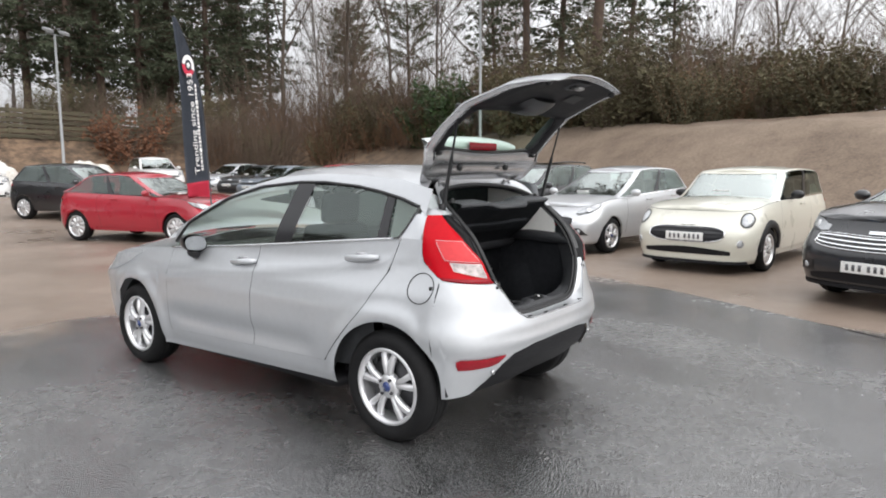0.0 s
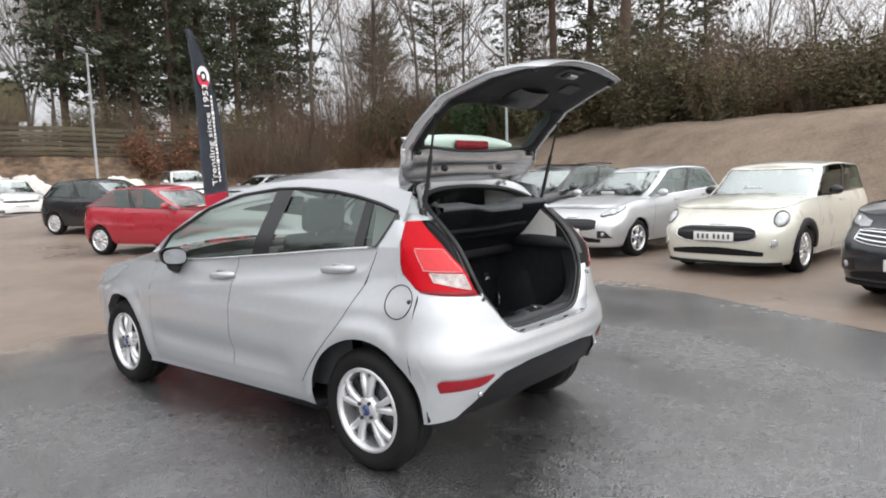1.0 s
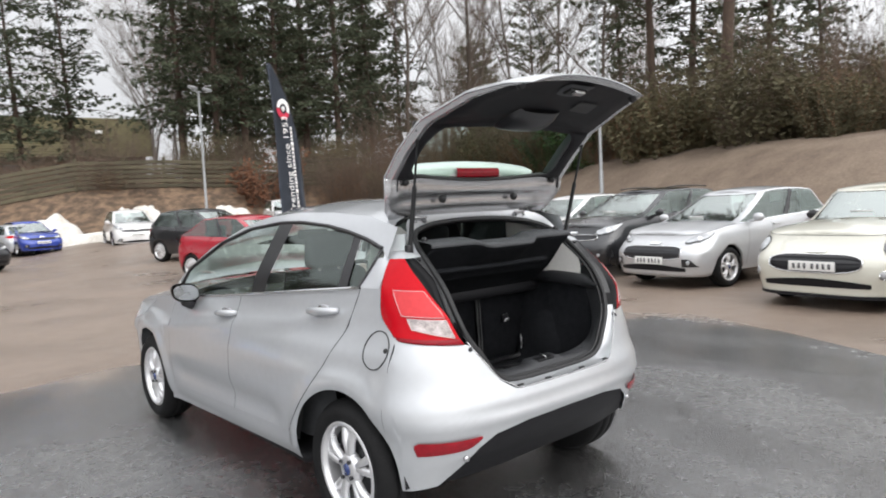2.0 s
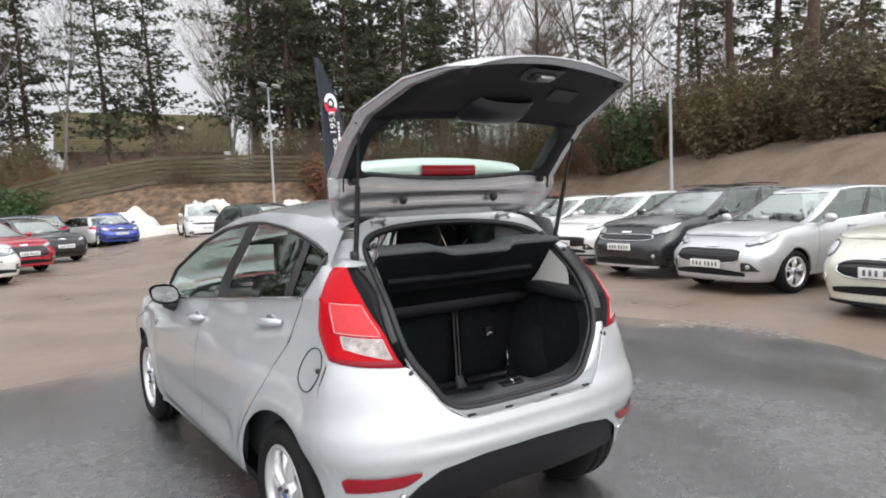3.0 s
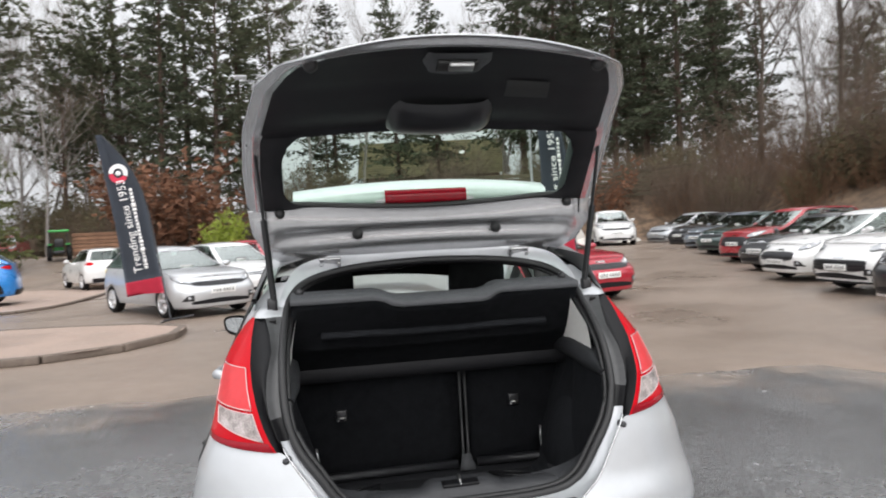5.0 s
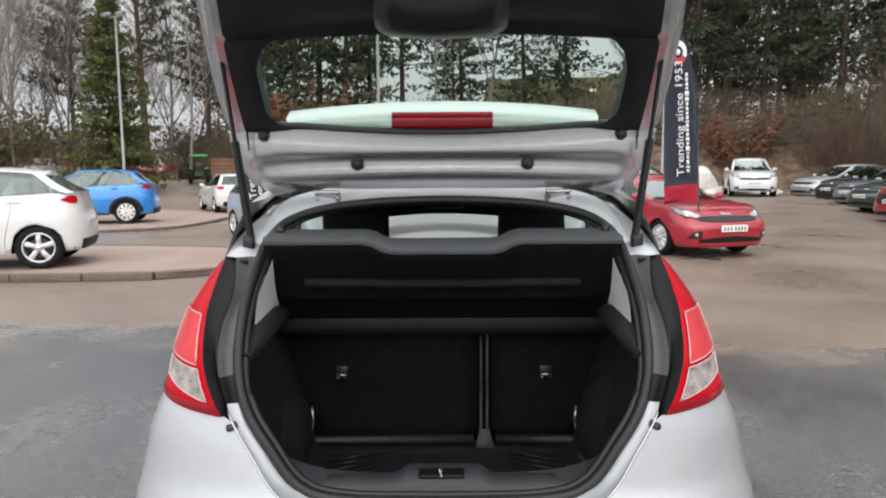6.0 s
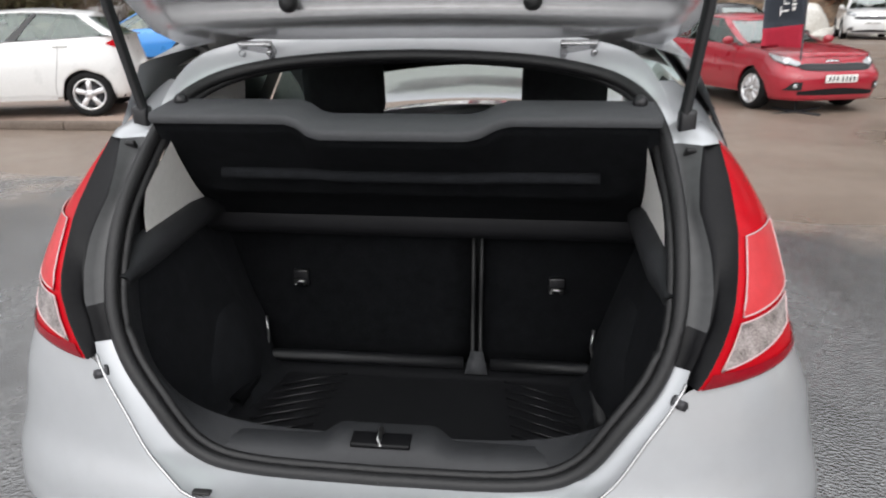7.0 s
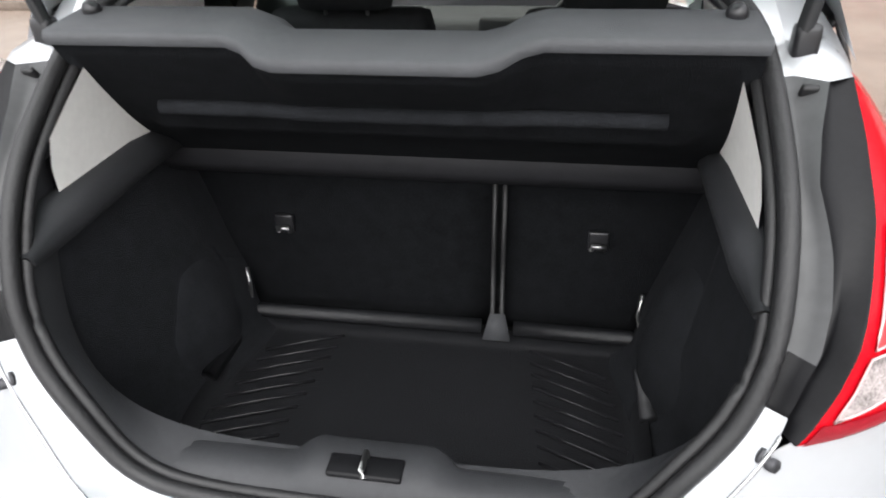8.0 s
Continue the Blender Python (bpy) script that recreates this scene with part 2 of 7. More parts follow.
# ---- wheels ----
def wheel_meshes(radius, rim, spokes, width=0.195, twin=False, name="wheel"):
    """Tyre, alloy rim, dark brake disc and hub cap, round the x axis, outer face towards -x."""
    w = width / 2
    tyre = lathe([(rim, -w + 0.012), (rim + 0.012, -w), (rim + (radius - rim) * 0.55, -w - 0.012), (radius - 0.02, -w + 0.004), (radius - 0.004, -w + 0.028),
                  (radius, -w + 0.05), (radius, -w + 0.062), (radius - 0.007, -w + 0.064), (radius - 0.007, -w + 0.072), (radius, -w + 0.074), (radius, w - 0.074), (radius - 0.007, w - 0.072), (radius - 0.007, w - 0.064), (radius, w - 0.05), (radius - 0.02, w), (rim, w)], 48)
    bm = lathe([(rim + 0.004, -w + 0.006), (rim - 0.004, -w - 0.002), (rim - 0.016, -w + 0.004), (rim - 0.022, -w + 0.03), (rim - 0.026, w)], 48)
    for k in range(spokes):
        a0 = k * math.tau / spokes + math.pi / 2
        for off in ((-0.17, 0.17) if twin else (0.0,)):
            half = 0.085 if twin else 0.13
            a = a0 + off
            rows = []
            for t in (0.0, 0.25, 0.55, 0.8, 1.0):
                r = 0.035 + (rim - 0.045) * t
                hw = (0.0125 + 0.0075 * t) if twin else (0.030 + 0.012 * t)
                ang = a0 + off * (0.55 + 0.75 * t) if twin else a0
                out = -w + 0.026 - 0.018 * (1 - (2 * t - 0.9) ** 2)
                cy, cz = math.cos(ang), math.sin(ang)
                ny, nz = -cz, cy
                rows.append([(out + 0.03, cy * r - ny * hw, cz * r - nz * hw), (out + 0.004, cy * r - ny * hw * 0.8, cz * r - nz * hw * 0.8), (out, cy * r - ny * hw * 0.3, cz * r - nz * hw * 0.3),
                             (out, cy * r + ny * hw * 0.3, cz * r + nz * hw * 0.3), (out + 0.004, cy * r + ny * hw * 0.8, cz * r + nz * hw * 0.8), (out + 0.03, cy * r + ny * hw, cz * r + nz * hw)])
            sheet(rows, bm)
    lathe([(0.0001, -w + 0.006), (0.05, -w + 0.008), (0.066, -w + 0.02), (0.07, -w + 0.05)], 24, bm)
    outward(bm)
    disc = lathe([(0.0001, -w + 0.062), (rim * 0.72, -w + 0.062), (rim * 0.73, -w + 0.08), (rim - 0.03, -w + 0.1), (rim - 0.026, w - 0.01)], 32)
    cap = lathe([(0.0001, -w - 0.002), (0.024, -w), (0.028, -w + 0.008)], 20)
    bolts = bmesh.new()
    for k in range(4 if twin else 5):
        a = k * math.tau / (4 if twin else 5) + 0.6
        bmesh.ops.create_cone(bolts, cap_ends=True, segments=6, radius1=0.009, radius2=0.008, depth=0.018,
                              matrix=Matrix.Translation((-w + 0.006, 0.047 * math.cos(a), 0.047 * math.sin(a))) @ Euler((0, math.pi / 2, 0)).to_matrix().to_4x4())
    out = {}
    for key, b, mat in (("tyre", tyre, TYRE), ("rim", bm, ALLOY), ("brake_disc", disc, DARKMETAL), ("hub_cap", cap, BADGE if twin else ALLOY), ("wheel_bolts", bolts, DARKMETAL)):
        me = bpy.data.meshes.new(key)
        b.to_mesh(me)
        b.free()
        me.materials.append(mat)
        for f in me.polygons:
            f.use_smooth = key != "wheel_bolts"
        out[key] = me
    return out


WHEELS = {}


def add_wheel(parent, x, y, radius, kind):
    key = (round(radius, 3), kind)
    if key not in WHEELS:
        spokes, twin, rim = {"twin": (5, True, 0.205), "five": (5, False, 0.205), "ten": (10, False, 0.21), "seven": (7, False, 0.205)}[kind]
        WHEELS[key] = wheel_meshes(radius, rim * radius / 0.30, spokes, twin=twin)
    hub = new("wheel")
    hub.parent = parent
    hub.matrix_basis = pose(x, y, radius, 0, 0, 180 if x > 0 else 0)
    for k, me in WHEELS[key].items():
        o = new(k, me)
        o.parent = hub
    return hub


# ---- a parked car ----
class Shape:
    """The skin of a car: two stacked rings, the body up to the belt and the cabin above it. Rear axle at y = 0."""

    def __init__(self, wb=2.49, hw=0.845, height=1.48, front=0.80, rear=0.62, belt=(0.93, 1.04), hood=(0.98, 0.745), screen=(0.12, 1.2), tail=(-0.42, 0.0), wheel=0.30, arch=0.345, sill=0.25, roof_w=0.66, rake=0.26):
        self.wb = wb
        self.hw = hw
        self.height = height
        self.front = front
        self.rear = rear
        self.belt = belt
        self.hood = hood
        self.screen = screen
        self.tail = tail
        self.wheel = wheel
        self.arch = arch
        self.sill = sill
        self.roof_w = roof_w
        self.rake = rake
        self.nose, self.rump = wb + front, -rear

    def belt_z(self, y):
        return interp(y, (self.rump, self.wb - 0.4), (self.belt[1], self.belt[0]))

    def top_z(self, y):
        """The upper edge of the body ring: belt line, then the bonnet's shoulder."""
        ws = self.wb - self.screen[0] - 0.25
        if y <= ws:
            return self.belt_z(y)
        t = (y - ws) / (self.nose - ws)
        return self.belt_z(ws) + (self.hood[1] - self.belt_z(ws)) * t ** 1.7

    def low_z(self, y):
        z = self.sill - 0.055 * smooth01((y - self.wb - self.arch) / 0.08)
        for c in (0.0, self.wb):
            d = abs(y - c)
            if d < self.arch:
                z = max(z, self.wheel + math.sqrt(self.arch ** 2 - d * d) - 0.01)
        return z

    def width(self, z, zt):
        t = (z - 0.2) / max(0.2, zt - 0.2)
        return self.hw * interp(t, (0, 0.12, 0.35, 0.6, 0.8, 0.93, 1.0), (0.93, 0.965, 0.995, 1.0, 0.975, 0.94, 0.91))

    def body(self, s, z):
        """s: -1 the rear's middle, 0 to 1 along the side, 2 the nose's middle; right side."""
        ya, yb = 0.0, self.wb + 0.05
        if s < 0:
            y0, y1, a = ya, self.rump + 0.10 * smooth01((z - 0.62) / 0.5) + 0.05 * smooth01((0.4 - z) / 0.2), -s
        elif s > 1:
            back = 0.04 * smooth01((0.42 - z) / 0.2) + self.rake * smooth01((z - 0.52) / max(0.1, self.hood[1] - 0.48))
            y0, y1, a = yb, self.nose - back, s - 1
        else:
            y = ya + (yb - ya) * s
            return Vector((self.width(z, self.top_z(y)), y, z))
        th = a * math.pi / 2
        c = max(0.0, math.cos(th)) ** 0.62
        y = y0 + (y1 - y0) * math.sqrt(max(0.0, 1 - c ** 4.0)) ** 0.5
        x = self.width(z, self.top_z(y)) * c
        return Vector((x, y, z))

    def roof_z(self, y):
        a, b = self.tail[1], self.wb - self.screen[1]
        m = (a + b) / 2 + 0.1
        return self.height - 0.055 - (0.055 if y > m else 0.03) * abs((y - m) / (b - m)) ** 2.2

    def cabin(self, s, t):
        """s as in body; t: 0 at the belt, 1 at the roof's edge."""
        f0, f1 = self.wb - self.screen[0] + 0.02, self.wb - self.screen[1]
        r0, r1 = self.tail
        tt = max(0.0, t) ** 0.92
        yf, yr = f0 + (f1 - f0) * tt, r0 + (r1 - r0) * tt
        ya, yb = yr + 0.22, yf - 0.34
        x0 = self.hw * interp(t, (0, 0.5, 0.85, 1.0), (0.90, 0.90 - (0.90 - self.roof_w) * 0.48, self.roof_w + 0.045, self.roof_w - 0.02))
        if 0 <= s <= 1:
            x, y = x0, ya + (yb - ya) * s
        else:
            a = -s if s < 0 else s - 1
            th = a * math.pi / 2
            e = 0.55
            y = (ya + (yr - ya) * math.sin(th) ** e) if s < 0 else (yb + (yf - yb) * math.sin(th) ** e)
            x = x0 * max(0.0, math.cos(th)) ** e
        z0 = self.belt_z(y) - 0.005
        return Vector((x, y, z0 + (self.roof_z(y) - z0) * t))


def flank(fn, s0, s1, ns, v0, v1, nv, side, lift=0.0):
    """Rows of points of a skin between two values of each parameter; lift: metres off the skin."""
    rows = []
    for i in range(nv + 1):
        row = []
        for k in range(ns + 1):
            s = s0 + (s1 - s0) * k / ns
            lo = v0(s) if callable(v0) else v0
            hi = v1(s) if callable(v1) else v1
            v = lo + (hi - lo) * i / nv
            p = fn(s, v)
            if lift:
                e = 0.004
                du = fn(s + e, v) - fn(s - e, v)
                dv = fn(s, v + e) - fn(s, v - e)
                nrm = du.cross(dv)
                if nrm.length > 1e-12:
                    nrm.normalize()
                    mid = Vector((0, 1.2, 0.6))
                    if nrm.dot(p - mid) < 0:
                        nrm = -nrm
                    p = p + nrm * lift
            row.append((p.x * side, p.y, p.z))
        rows.append(row)
    return rows


def both(fn, s0, s1, ns, v0, v1, nv, lift=0.0):
    """A patch across the car's middle line, from s0 on the left through the middle to s0 on the right; s1 is the middle."""
    a = flank(fn, s0, s1, ns, v0, v1, nv, -1, lift)
    b = flank(fn, s0, s1, ns, v0, v1, nv, 1, lift)
    return [x + y[::-1][1:] for x, y in zip(a, b)]


def strip_nums(a, b, n):
    return [a + (b - a) * k / n for k in range(n + 1)]


def parked_car(label, color, m, shape, wheels="five", grille="wide", lamp=(0.62, 0.16), suv=False, plate=True, doors=5, roof=None, name="parked_car", bars=True, lamp_round=False, chrome=False, rails=False, tailview=False, group="parked cars", mirrors=None, cladding=None):
    S = shape
    car = thing(name, label, "car", m, group)
    low = lambda s: S.low_z(S.body(s, 0.45).y)
    top = lambda s: S.top_z(S.body(s, 0.7).y)
    # body shell
    bm = bmesh.new()
    for side in (-1, 1):
        cols = strip_nums(-1, 0, 14) + strip_nums(0, 1, 44)[1:] + strip_nums(1, 2, 16)[1:]
        R = 12
        rows = []
        for i in range(R + 1):
            row = []
            for s in cols:
                lo, hi = low(s), top(s)
                p = S.body(s, lo + (hi - lo) * i / R)
                row.append((p.x * side, p.y, p.z))
            rows.append(row)
        sheet(rows, bm)
        inner = []
        for s in cols:
            p = S.body(s, low(s))
            inner.append((p.x * side * 0.93, p.y * 0.985 + 0.015, p.z + 0.01))
        sheet([rows[0], inner], bm)
    part("body", outward(weld(bm)), color, car)
    # bonnet and rear deck
    for nm, cols in (("bonnet", strip_nums(1 - (S.screen[0] + 0.42) / (S.wb + 0.05), 1, 10) + strip_nums(1, 2, 16)[1:]), ("rear_deck", strip_nums(-1, 0.05, 14))):
        rows = []
        for s in cols:
            p = S.body(s, top(s))
            n, row = 12, []
            for k in range(n + 1):
                q = -1 + 2 * k / n
                crown = (0.055 if nm == "bonnet" else 0.0) * (1 - q * q) * min(1.0, p.x / 0.5) + (0.012 * math.exp(-((abs(q) - 0.72) / 0.12) ** 2) if nm == "bonnet" else 0)
                row.append((p.x * q, p.y, p.z + crown))
            rows.append(row)
        part(nm, outward(weld(sheet(rows))), color, car)
    # cabin: pillars and roof in paint, panes between
    cuts = [(-1.0, -0.42, "rear_window"), (-0.42, -0.02, ""), (-0.02, 0.47, "side_window"), (0.47, 0.53, "b_pillar"), (0.53, 1.12, "side_window"), (1.12, 1.42, ""), (1.42, 2.0, "windscreen")]
    T0, T1 = 0.03, 0.95
    frame_bm = bmesh.new()
    for side in (-1, 1):
        cols = strip_nums(-1, -0.42, 6) + strip_nums(-0.42, -0.02, 8)[1:] + strip_nums(-0.02, 0.47, 6)[1:] + strip_nums(0.47, 0.53, 1)[1:] + strip_nums(0.53, 1.12, 9)[1:] + strip_nums(1.12, 1.42, 6)[1:] + strip_nums(1.42, 2, 6)[1:]
        for (ta, tb, nt, whole) in ((0, T0, 1, True), (T0, T1, 8, False), (T1, 1.0, 2, True)):
            for a, b in zip(cols, cols[1:]):
                mid = (a + b) / 2
                kind = next(c[2] for c in cuts if c[0] <= mid <= c[1])
                if whole or kind == "":
                    sheet(flank(S.cabin, a, b, 1, ta, tb, nt, side), frame_bm)
        n = 10
    edge = strip_nums(-1, 0, 12) + strip_nums(0, 1, 10)[1:] + strip_nums(1, 2, 12)[1:]
    rows = []
    for s in edge:
        p = S.cabin(s, 1.0)
        rows.append([(p.x * (-1 + k / 6), p.y, p.z + 0.05 * (1 - (-1 + k / 6) ** 2) * min(1, p.x / 0.3)) for k in range(13)])
    roof_bm = sheet(rows)
    part("cabin_frame", outward(weld(frame_bm)), color, car)
    part("roof", outward(weld(roof_bm)), roof or color, car)
    for a, b, kind in cuts:
        if kind in ("rear_window", "windscreen"):
            edge_s, mid_s = (b, -1.0) if kind == "rear_window" else (a, 2.0)
            part(kind, outward(weld(sheet(both(S.cabin, edge_s, mid_s, 8, T0, T1, 6, -0.006)))), SCREEN if kind == "windscreen" else GLASS, car)
        elif kind == "side_window":
            for side in (-1, 1):
                part(kind, outward(sheet(flank(S.cabin, a, b, 8, T0, T1, 6, side, -0.006))), GLASS, car)
        elif kind == "b_pillar":
            for side in (-1, 1):
                part(kind, outward(sheet(flank(S.cabin, a, b, 2, T0, T1, 6, side))), SATIN, car)
    # cabin inside: floor tub, seats and dashboard
    ws, w = S.wb - S.screen[0] - 0.2, S.hw * 0.80
    bm = bmesh.new()
    box(bm, (0, (ws + S.tail[0]) / 2, S.belt[0] - 0.33), (w * 2, ws - S.tail[0] - 0.25, 0.06))
    box(bm, (0, ws - 0.42, S.belt[0] - 0.08), (w * 1.9, 0.42, 0.16), bevel=0.05)
    part("dashboard", bm, CABIN, car)
    for x, y in ((-0.36, ws - 1.25), (0.36, ws - 1.25), (-0.36, ws - 2.1), (0.36, ws - 2.1)):
        bm = bmesh.new()
        box(bm, (x, y, S.belt[0] - 0.02), (0.48, 0.14, 0.62), Euler((radians(-14), 0, 0)).to_matrix(), 0.05)
        box(bm, (x, y - 0.10, S.belt[0] + 0.36), (0.26, 0.09, 0.18), Euler((radians(-10), 0, 0)).to_matrix(), 0.035)
        part("seat", bm, SEATCLOTH, car)
    # wheel housings, underside and wheels
    bm = bmesh.new()
    for c in (0.0, S.wb):
        for side in (-1, 1):
            rows = []
            for x in (S.hw * 0.95, 0.42):
                rows.append([(x * side, c + math.cos(a) * (S.arch + 0.004), S.wheel + math.sin(a) * (S.arch + 0.004)) for a in strip_nums(-0.25, math.pi + 0.25, 14)])
            sheet(rows, bm)
    box(bm, (0, S.wb / 2, S.sill + 0.03), (S.hw * 1.72, S.wb + 0.9, 0.04))
    part("underbody", bm, PLASTIC, car)
    for y in (0.0, S.wb):
        for side in (-1, 1):
            add_wheel(car, side * (S.hw - 0.115), y, S.wheel, wheels)
    # front: lamps, grille, intake, plate
    zl, hl = lamp
    top_s = lambda s: S.top_z(S.body(s, zl).y)
    for side in (-1, 1):
        if lamp_round:
            part("headlamp", skin_disc(S, 1.40, zl, 0.12, 0.088, side, 0.012, 0.025), HEADLAMP, car, "pale oval headlamp")
            part("lamp_ring", skin_ring(S, 1.40, zl, 0.127, 0.094, side, 0.010, 0.006), DARKMETAL, car)
            part("fog_lamp", skin_disc(S, 1.47, 0.43, 0.045, 0.042, side, 0.012, 0.006), HEADLAMP, car)
            part("fog_lamp_ring", skin_ring(S, 1.47, 0.43, 0.05, 0.047, side, 0.008, 0.006), CHROME, car)
        else:
            shape_l = lambda s: interp(s, (1.10, 1.25, 1.45, 1.62, 1.70), (0.12, 0.62, 1.0, 0.86, 0.5))
            up = lambda s: top_s(s) - 0.014 - 0.05 * smooth01((s - 1.5) / 0.2)
            part("headlamp", outward(sheet(flank(S.body, 1.10, 1.70, 14, lambda s: up(s) - hl * shape_l(s), up, 5, side, 0.006))), HEADLAMP, car)
            c = 1.47
            part("lamp_projector", skin_disc(S, c, up(c) - hl * 0.5, 0.05, hl * 0.34, side, 0.011, 0.006), ALLOY, car)
            part("lamp_bezel", outward(sheet(flank(S.body, 1.14, 1.69, 12, lambda s: up(s) - hl * shape_l(s) - 0.006, lambda s: up(s) - hl * shape_l(s) + 0.012, 1, side, 0.010))), SATIN, car)
            part("fog_recess", outward(sheet(flank(S.body, 1.36, 1.66, 8, lambda s: 0.345, lambda s: 0.355 + 0.105 * smooth01((s - 1.36) / 0.2), 3, side, 0.006))), SATIN, car)
            part("fog_lamp", skin_disc(S, 1.56, 0.405, 0.036, 0.034, side, 0.012, 0.005), HEADLAMP, car)
        part("side_mirror", mirror_mesh(S, side), mirrors or color, car)
    dz = zl - 0.66
    # each style: half-span, low and high edge at the middle, how the ends close, plate height, bars
    g0, za, zb, close, zp, bars_n, gm, gb = {"wide": (1.66, 0.60, 0.69, 0.8, 0.51, 2, SATIN, CHROME), "tall": (1.70, 0.44, 0.72, 0.5, 0.53, 3, SATIN, DARKMETAL), "slim": (1.64, 0.585, 0.685, 0.75, 0.49, 2, SATIN, DARKMETAL),
                                      "low": (1.69, 0.445, 0.640, 0.55, 0.43, 5, SATIN, DARKMETAL), "mesh": (1.62, 0.40, 0.60, 0.4, 0.47, 3, SATIN, PLASTIC), "oval": (1.70, 0.44, 0.645, 0.8, 0.515, 3, SATIN, PLASTIC), "vee": (1.62, 0.56, 0.70, 0.6, 0.40, 3, SATIN, CHROME)}[grille]
    if grille in ("wide", "slim", "tall", "vee"):
        za, zb, zp = za + dz * 0.9, zb + dz * 0.9, zp + dz * 0.75
    zc, zh = (za + zb) / 2, (zb - za) / 2
    half = lambda s: zh * (1 - close * min(1.0, max(0.0, (2 - s) / (2 - g0))) ** 3) ** 0.7
    sag = lambda s: (0.10 if grille == "vee" else 0.03) * (2 - s)
    lo, hi = lambda s: zc - half(s) + sag(s) * 0.6, lambda s: zc + half(s) + sag(s)
    part("grille", outward(weld(sheet(both(S.body, g0, 2.0, 12, lo, hi, 4, 0.006)))), gm, car)
    for k in range(bars_n):
        f = (k + 0.7) / (bars_n + 0.4)
        bar = lambda s, d: lo(s) + (hi(s) - lo(s)) * f + d
        part("grille_bar", outward(weld(sheet(both(S.body, g0 + 0.025, 2.0, 10, lambda s: bar(s, -0.006), lambda s: bar(s, 0.006), 1, 0.015)))), gb if chrome or gb is not CHROME else DARKMETAL, car)
    if chrome:
        ss = strip_nums(g0, 2.0, 12)
        lower = [(S.body(s, lo(s)), -1) for s in ss] + [(S.body(s, lo(s)), 1) for s in ss[::-1][1:]]
        upper = [(S.body(s, hi(s)), 1) for s in ss] + [(S.body(s, hi(s)), -1) for s in ss[::-1][1:]]
        loop = [(p.x * d, p.y + 0.008, p.z) for p, d in lower + upper]
        part("grille_surround", tube(loop + loop[:1], 0.008, 6), CHROME, car)
    part("lower_intake", outward(weld(sheet(both(S.body, 1.60, 2.0, 8, 0.275, lambda s: 0.375 - 0.12 * (2 - s), 2, 0.006)))), PLASTIC, car)
    part("badge", outward(weld(sheet(both(S.body, 1.978, 2.0, 3, zb + 0.018, zb + 0.048, 2, 0.012)))), CHROME, car)
    if cladding or suv:
        part("bumper_lip", outward(weld(sheet(both(S.body, 1.28, 2.0, 10, S.sill - 0.058, S.sill - 0.02, 1, 0.010)))), PLASTIC, car)
    # shut line of the bonnet, wipers and a price card on the dashboard
    gap = []
    for d in (-1, 1):
        run = [(S.body(s, top(s) - 0.003), d) for s in strip_nums(0.80, 1, 6) + strip_nums(1, 2, 16)[1:]]
        gap += run if d < 0 else run[::-1][1:]
    part("bonnet_gap", tube([(p.x * d * 1.001, p.y + 0.001, p.z) for p, d in gap], 0.0035, 4), INK, car)
    for x0, x1 in ((-0.52, 0.02), (0.06, 0.56)):
        pts = []
        for k in range(7):
            x = x0 + (x1 - x0) * k / 6
            sv = next((q for q in strip_nums(1.2, 2.0, 80) if S.cabin(q, 0.06).x <= abs(x)), 2.0)
            p = S.cabin(sv, 0.05 + 0.05 * k / 6)
            pts.append((x, p.y + 0.02, p.z + 0.012))
        part("wiper", tube(pts, 0.007, 5), SATIN, car)
    p = S.cabin(2.0, 0.30)
    bm = bmesh.new()
    box(bm, (0.10, p.y - 0.10, p.z - 0.04), (0.26, 0.006, 0.19), Euler((radians(-32), 0, 0)).to_matrix())
    part("price_card", bm, PLATE, car, "white price card behind the windscreen")
    if suv:
        part("skid_plate", outward(weld(sheet(both(S.body, 1.45, 2.0, 8, S.sill - 0.055, S.sill - 0.015, 1, 0.014)))), ALLOY, car)
    if suv or cladding:
        for side in (-1, 1):
            for c in (0.0, S.wb):
                rows = []
                for r, dx in ((S.arch - 0.03, 0.0), (S.arch - 0.012, 0.022), (S.arch + 0.075, 0.022), (S.arch + 0.084, -0.01)):
                    row = []
                    for a in strip_nums(0.02, math.pi - 0.02, 18):
                        y, z = c + math.cos(a) * r, S.wheel - 0.01 + math.sin(a) * r
                        sv = (y - 0.0) / (S.wb + 0.05)
                        if sv < 0:
                            th = math.acos(max(0.0, 1 - min(1, y / S.rump) ** 4.0) ** (0.25 / 0.62)) / (math.pi / 2)
                            sv = -th
                        elif sv > 1:
                            yb = S.wb + 0.05
                            sv = 1 + math.acos(max(0.0, 1 - min(1, (y - yb) / (S.nose - yb)) ** 4.0) ** (0.25 / 0.62)) / (math.pi / 2)
                        p = S.body(sv, z)
                        row.append(((p.x + dx) * side, p.y, z))
                    rows.append(row)
                part("arch_cladding", outward(sheet(rows)), PLASTIC, car)
    if plate:
        number_plate(S, car, 2.0, zp, PLATE)
    # rear: lamps, plate
    for side in (-1, 1):
        lens = lambda s, d: S.belt[1] - 0.115 + d * interp(s, (-0.62, -0.5, -0.36, -0.20), (0.040, 0.062, 0.050, 0.006))
        part("tail_lamp", outward(sheet(flank(S.body, -0.62, -0.20, 10, lambda s: lens(s, -1), lambda s: lens(s, 1), 3, side, 0.006))), LAMPRED, car)
    if not tailview:
        number_plate(S, car, -1.0, 0.62, PLATEY)
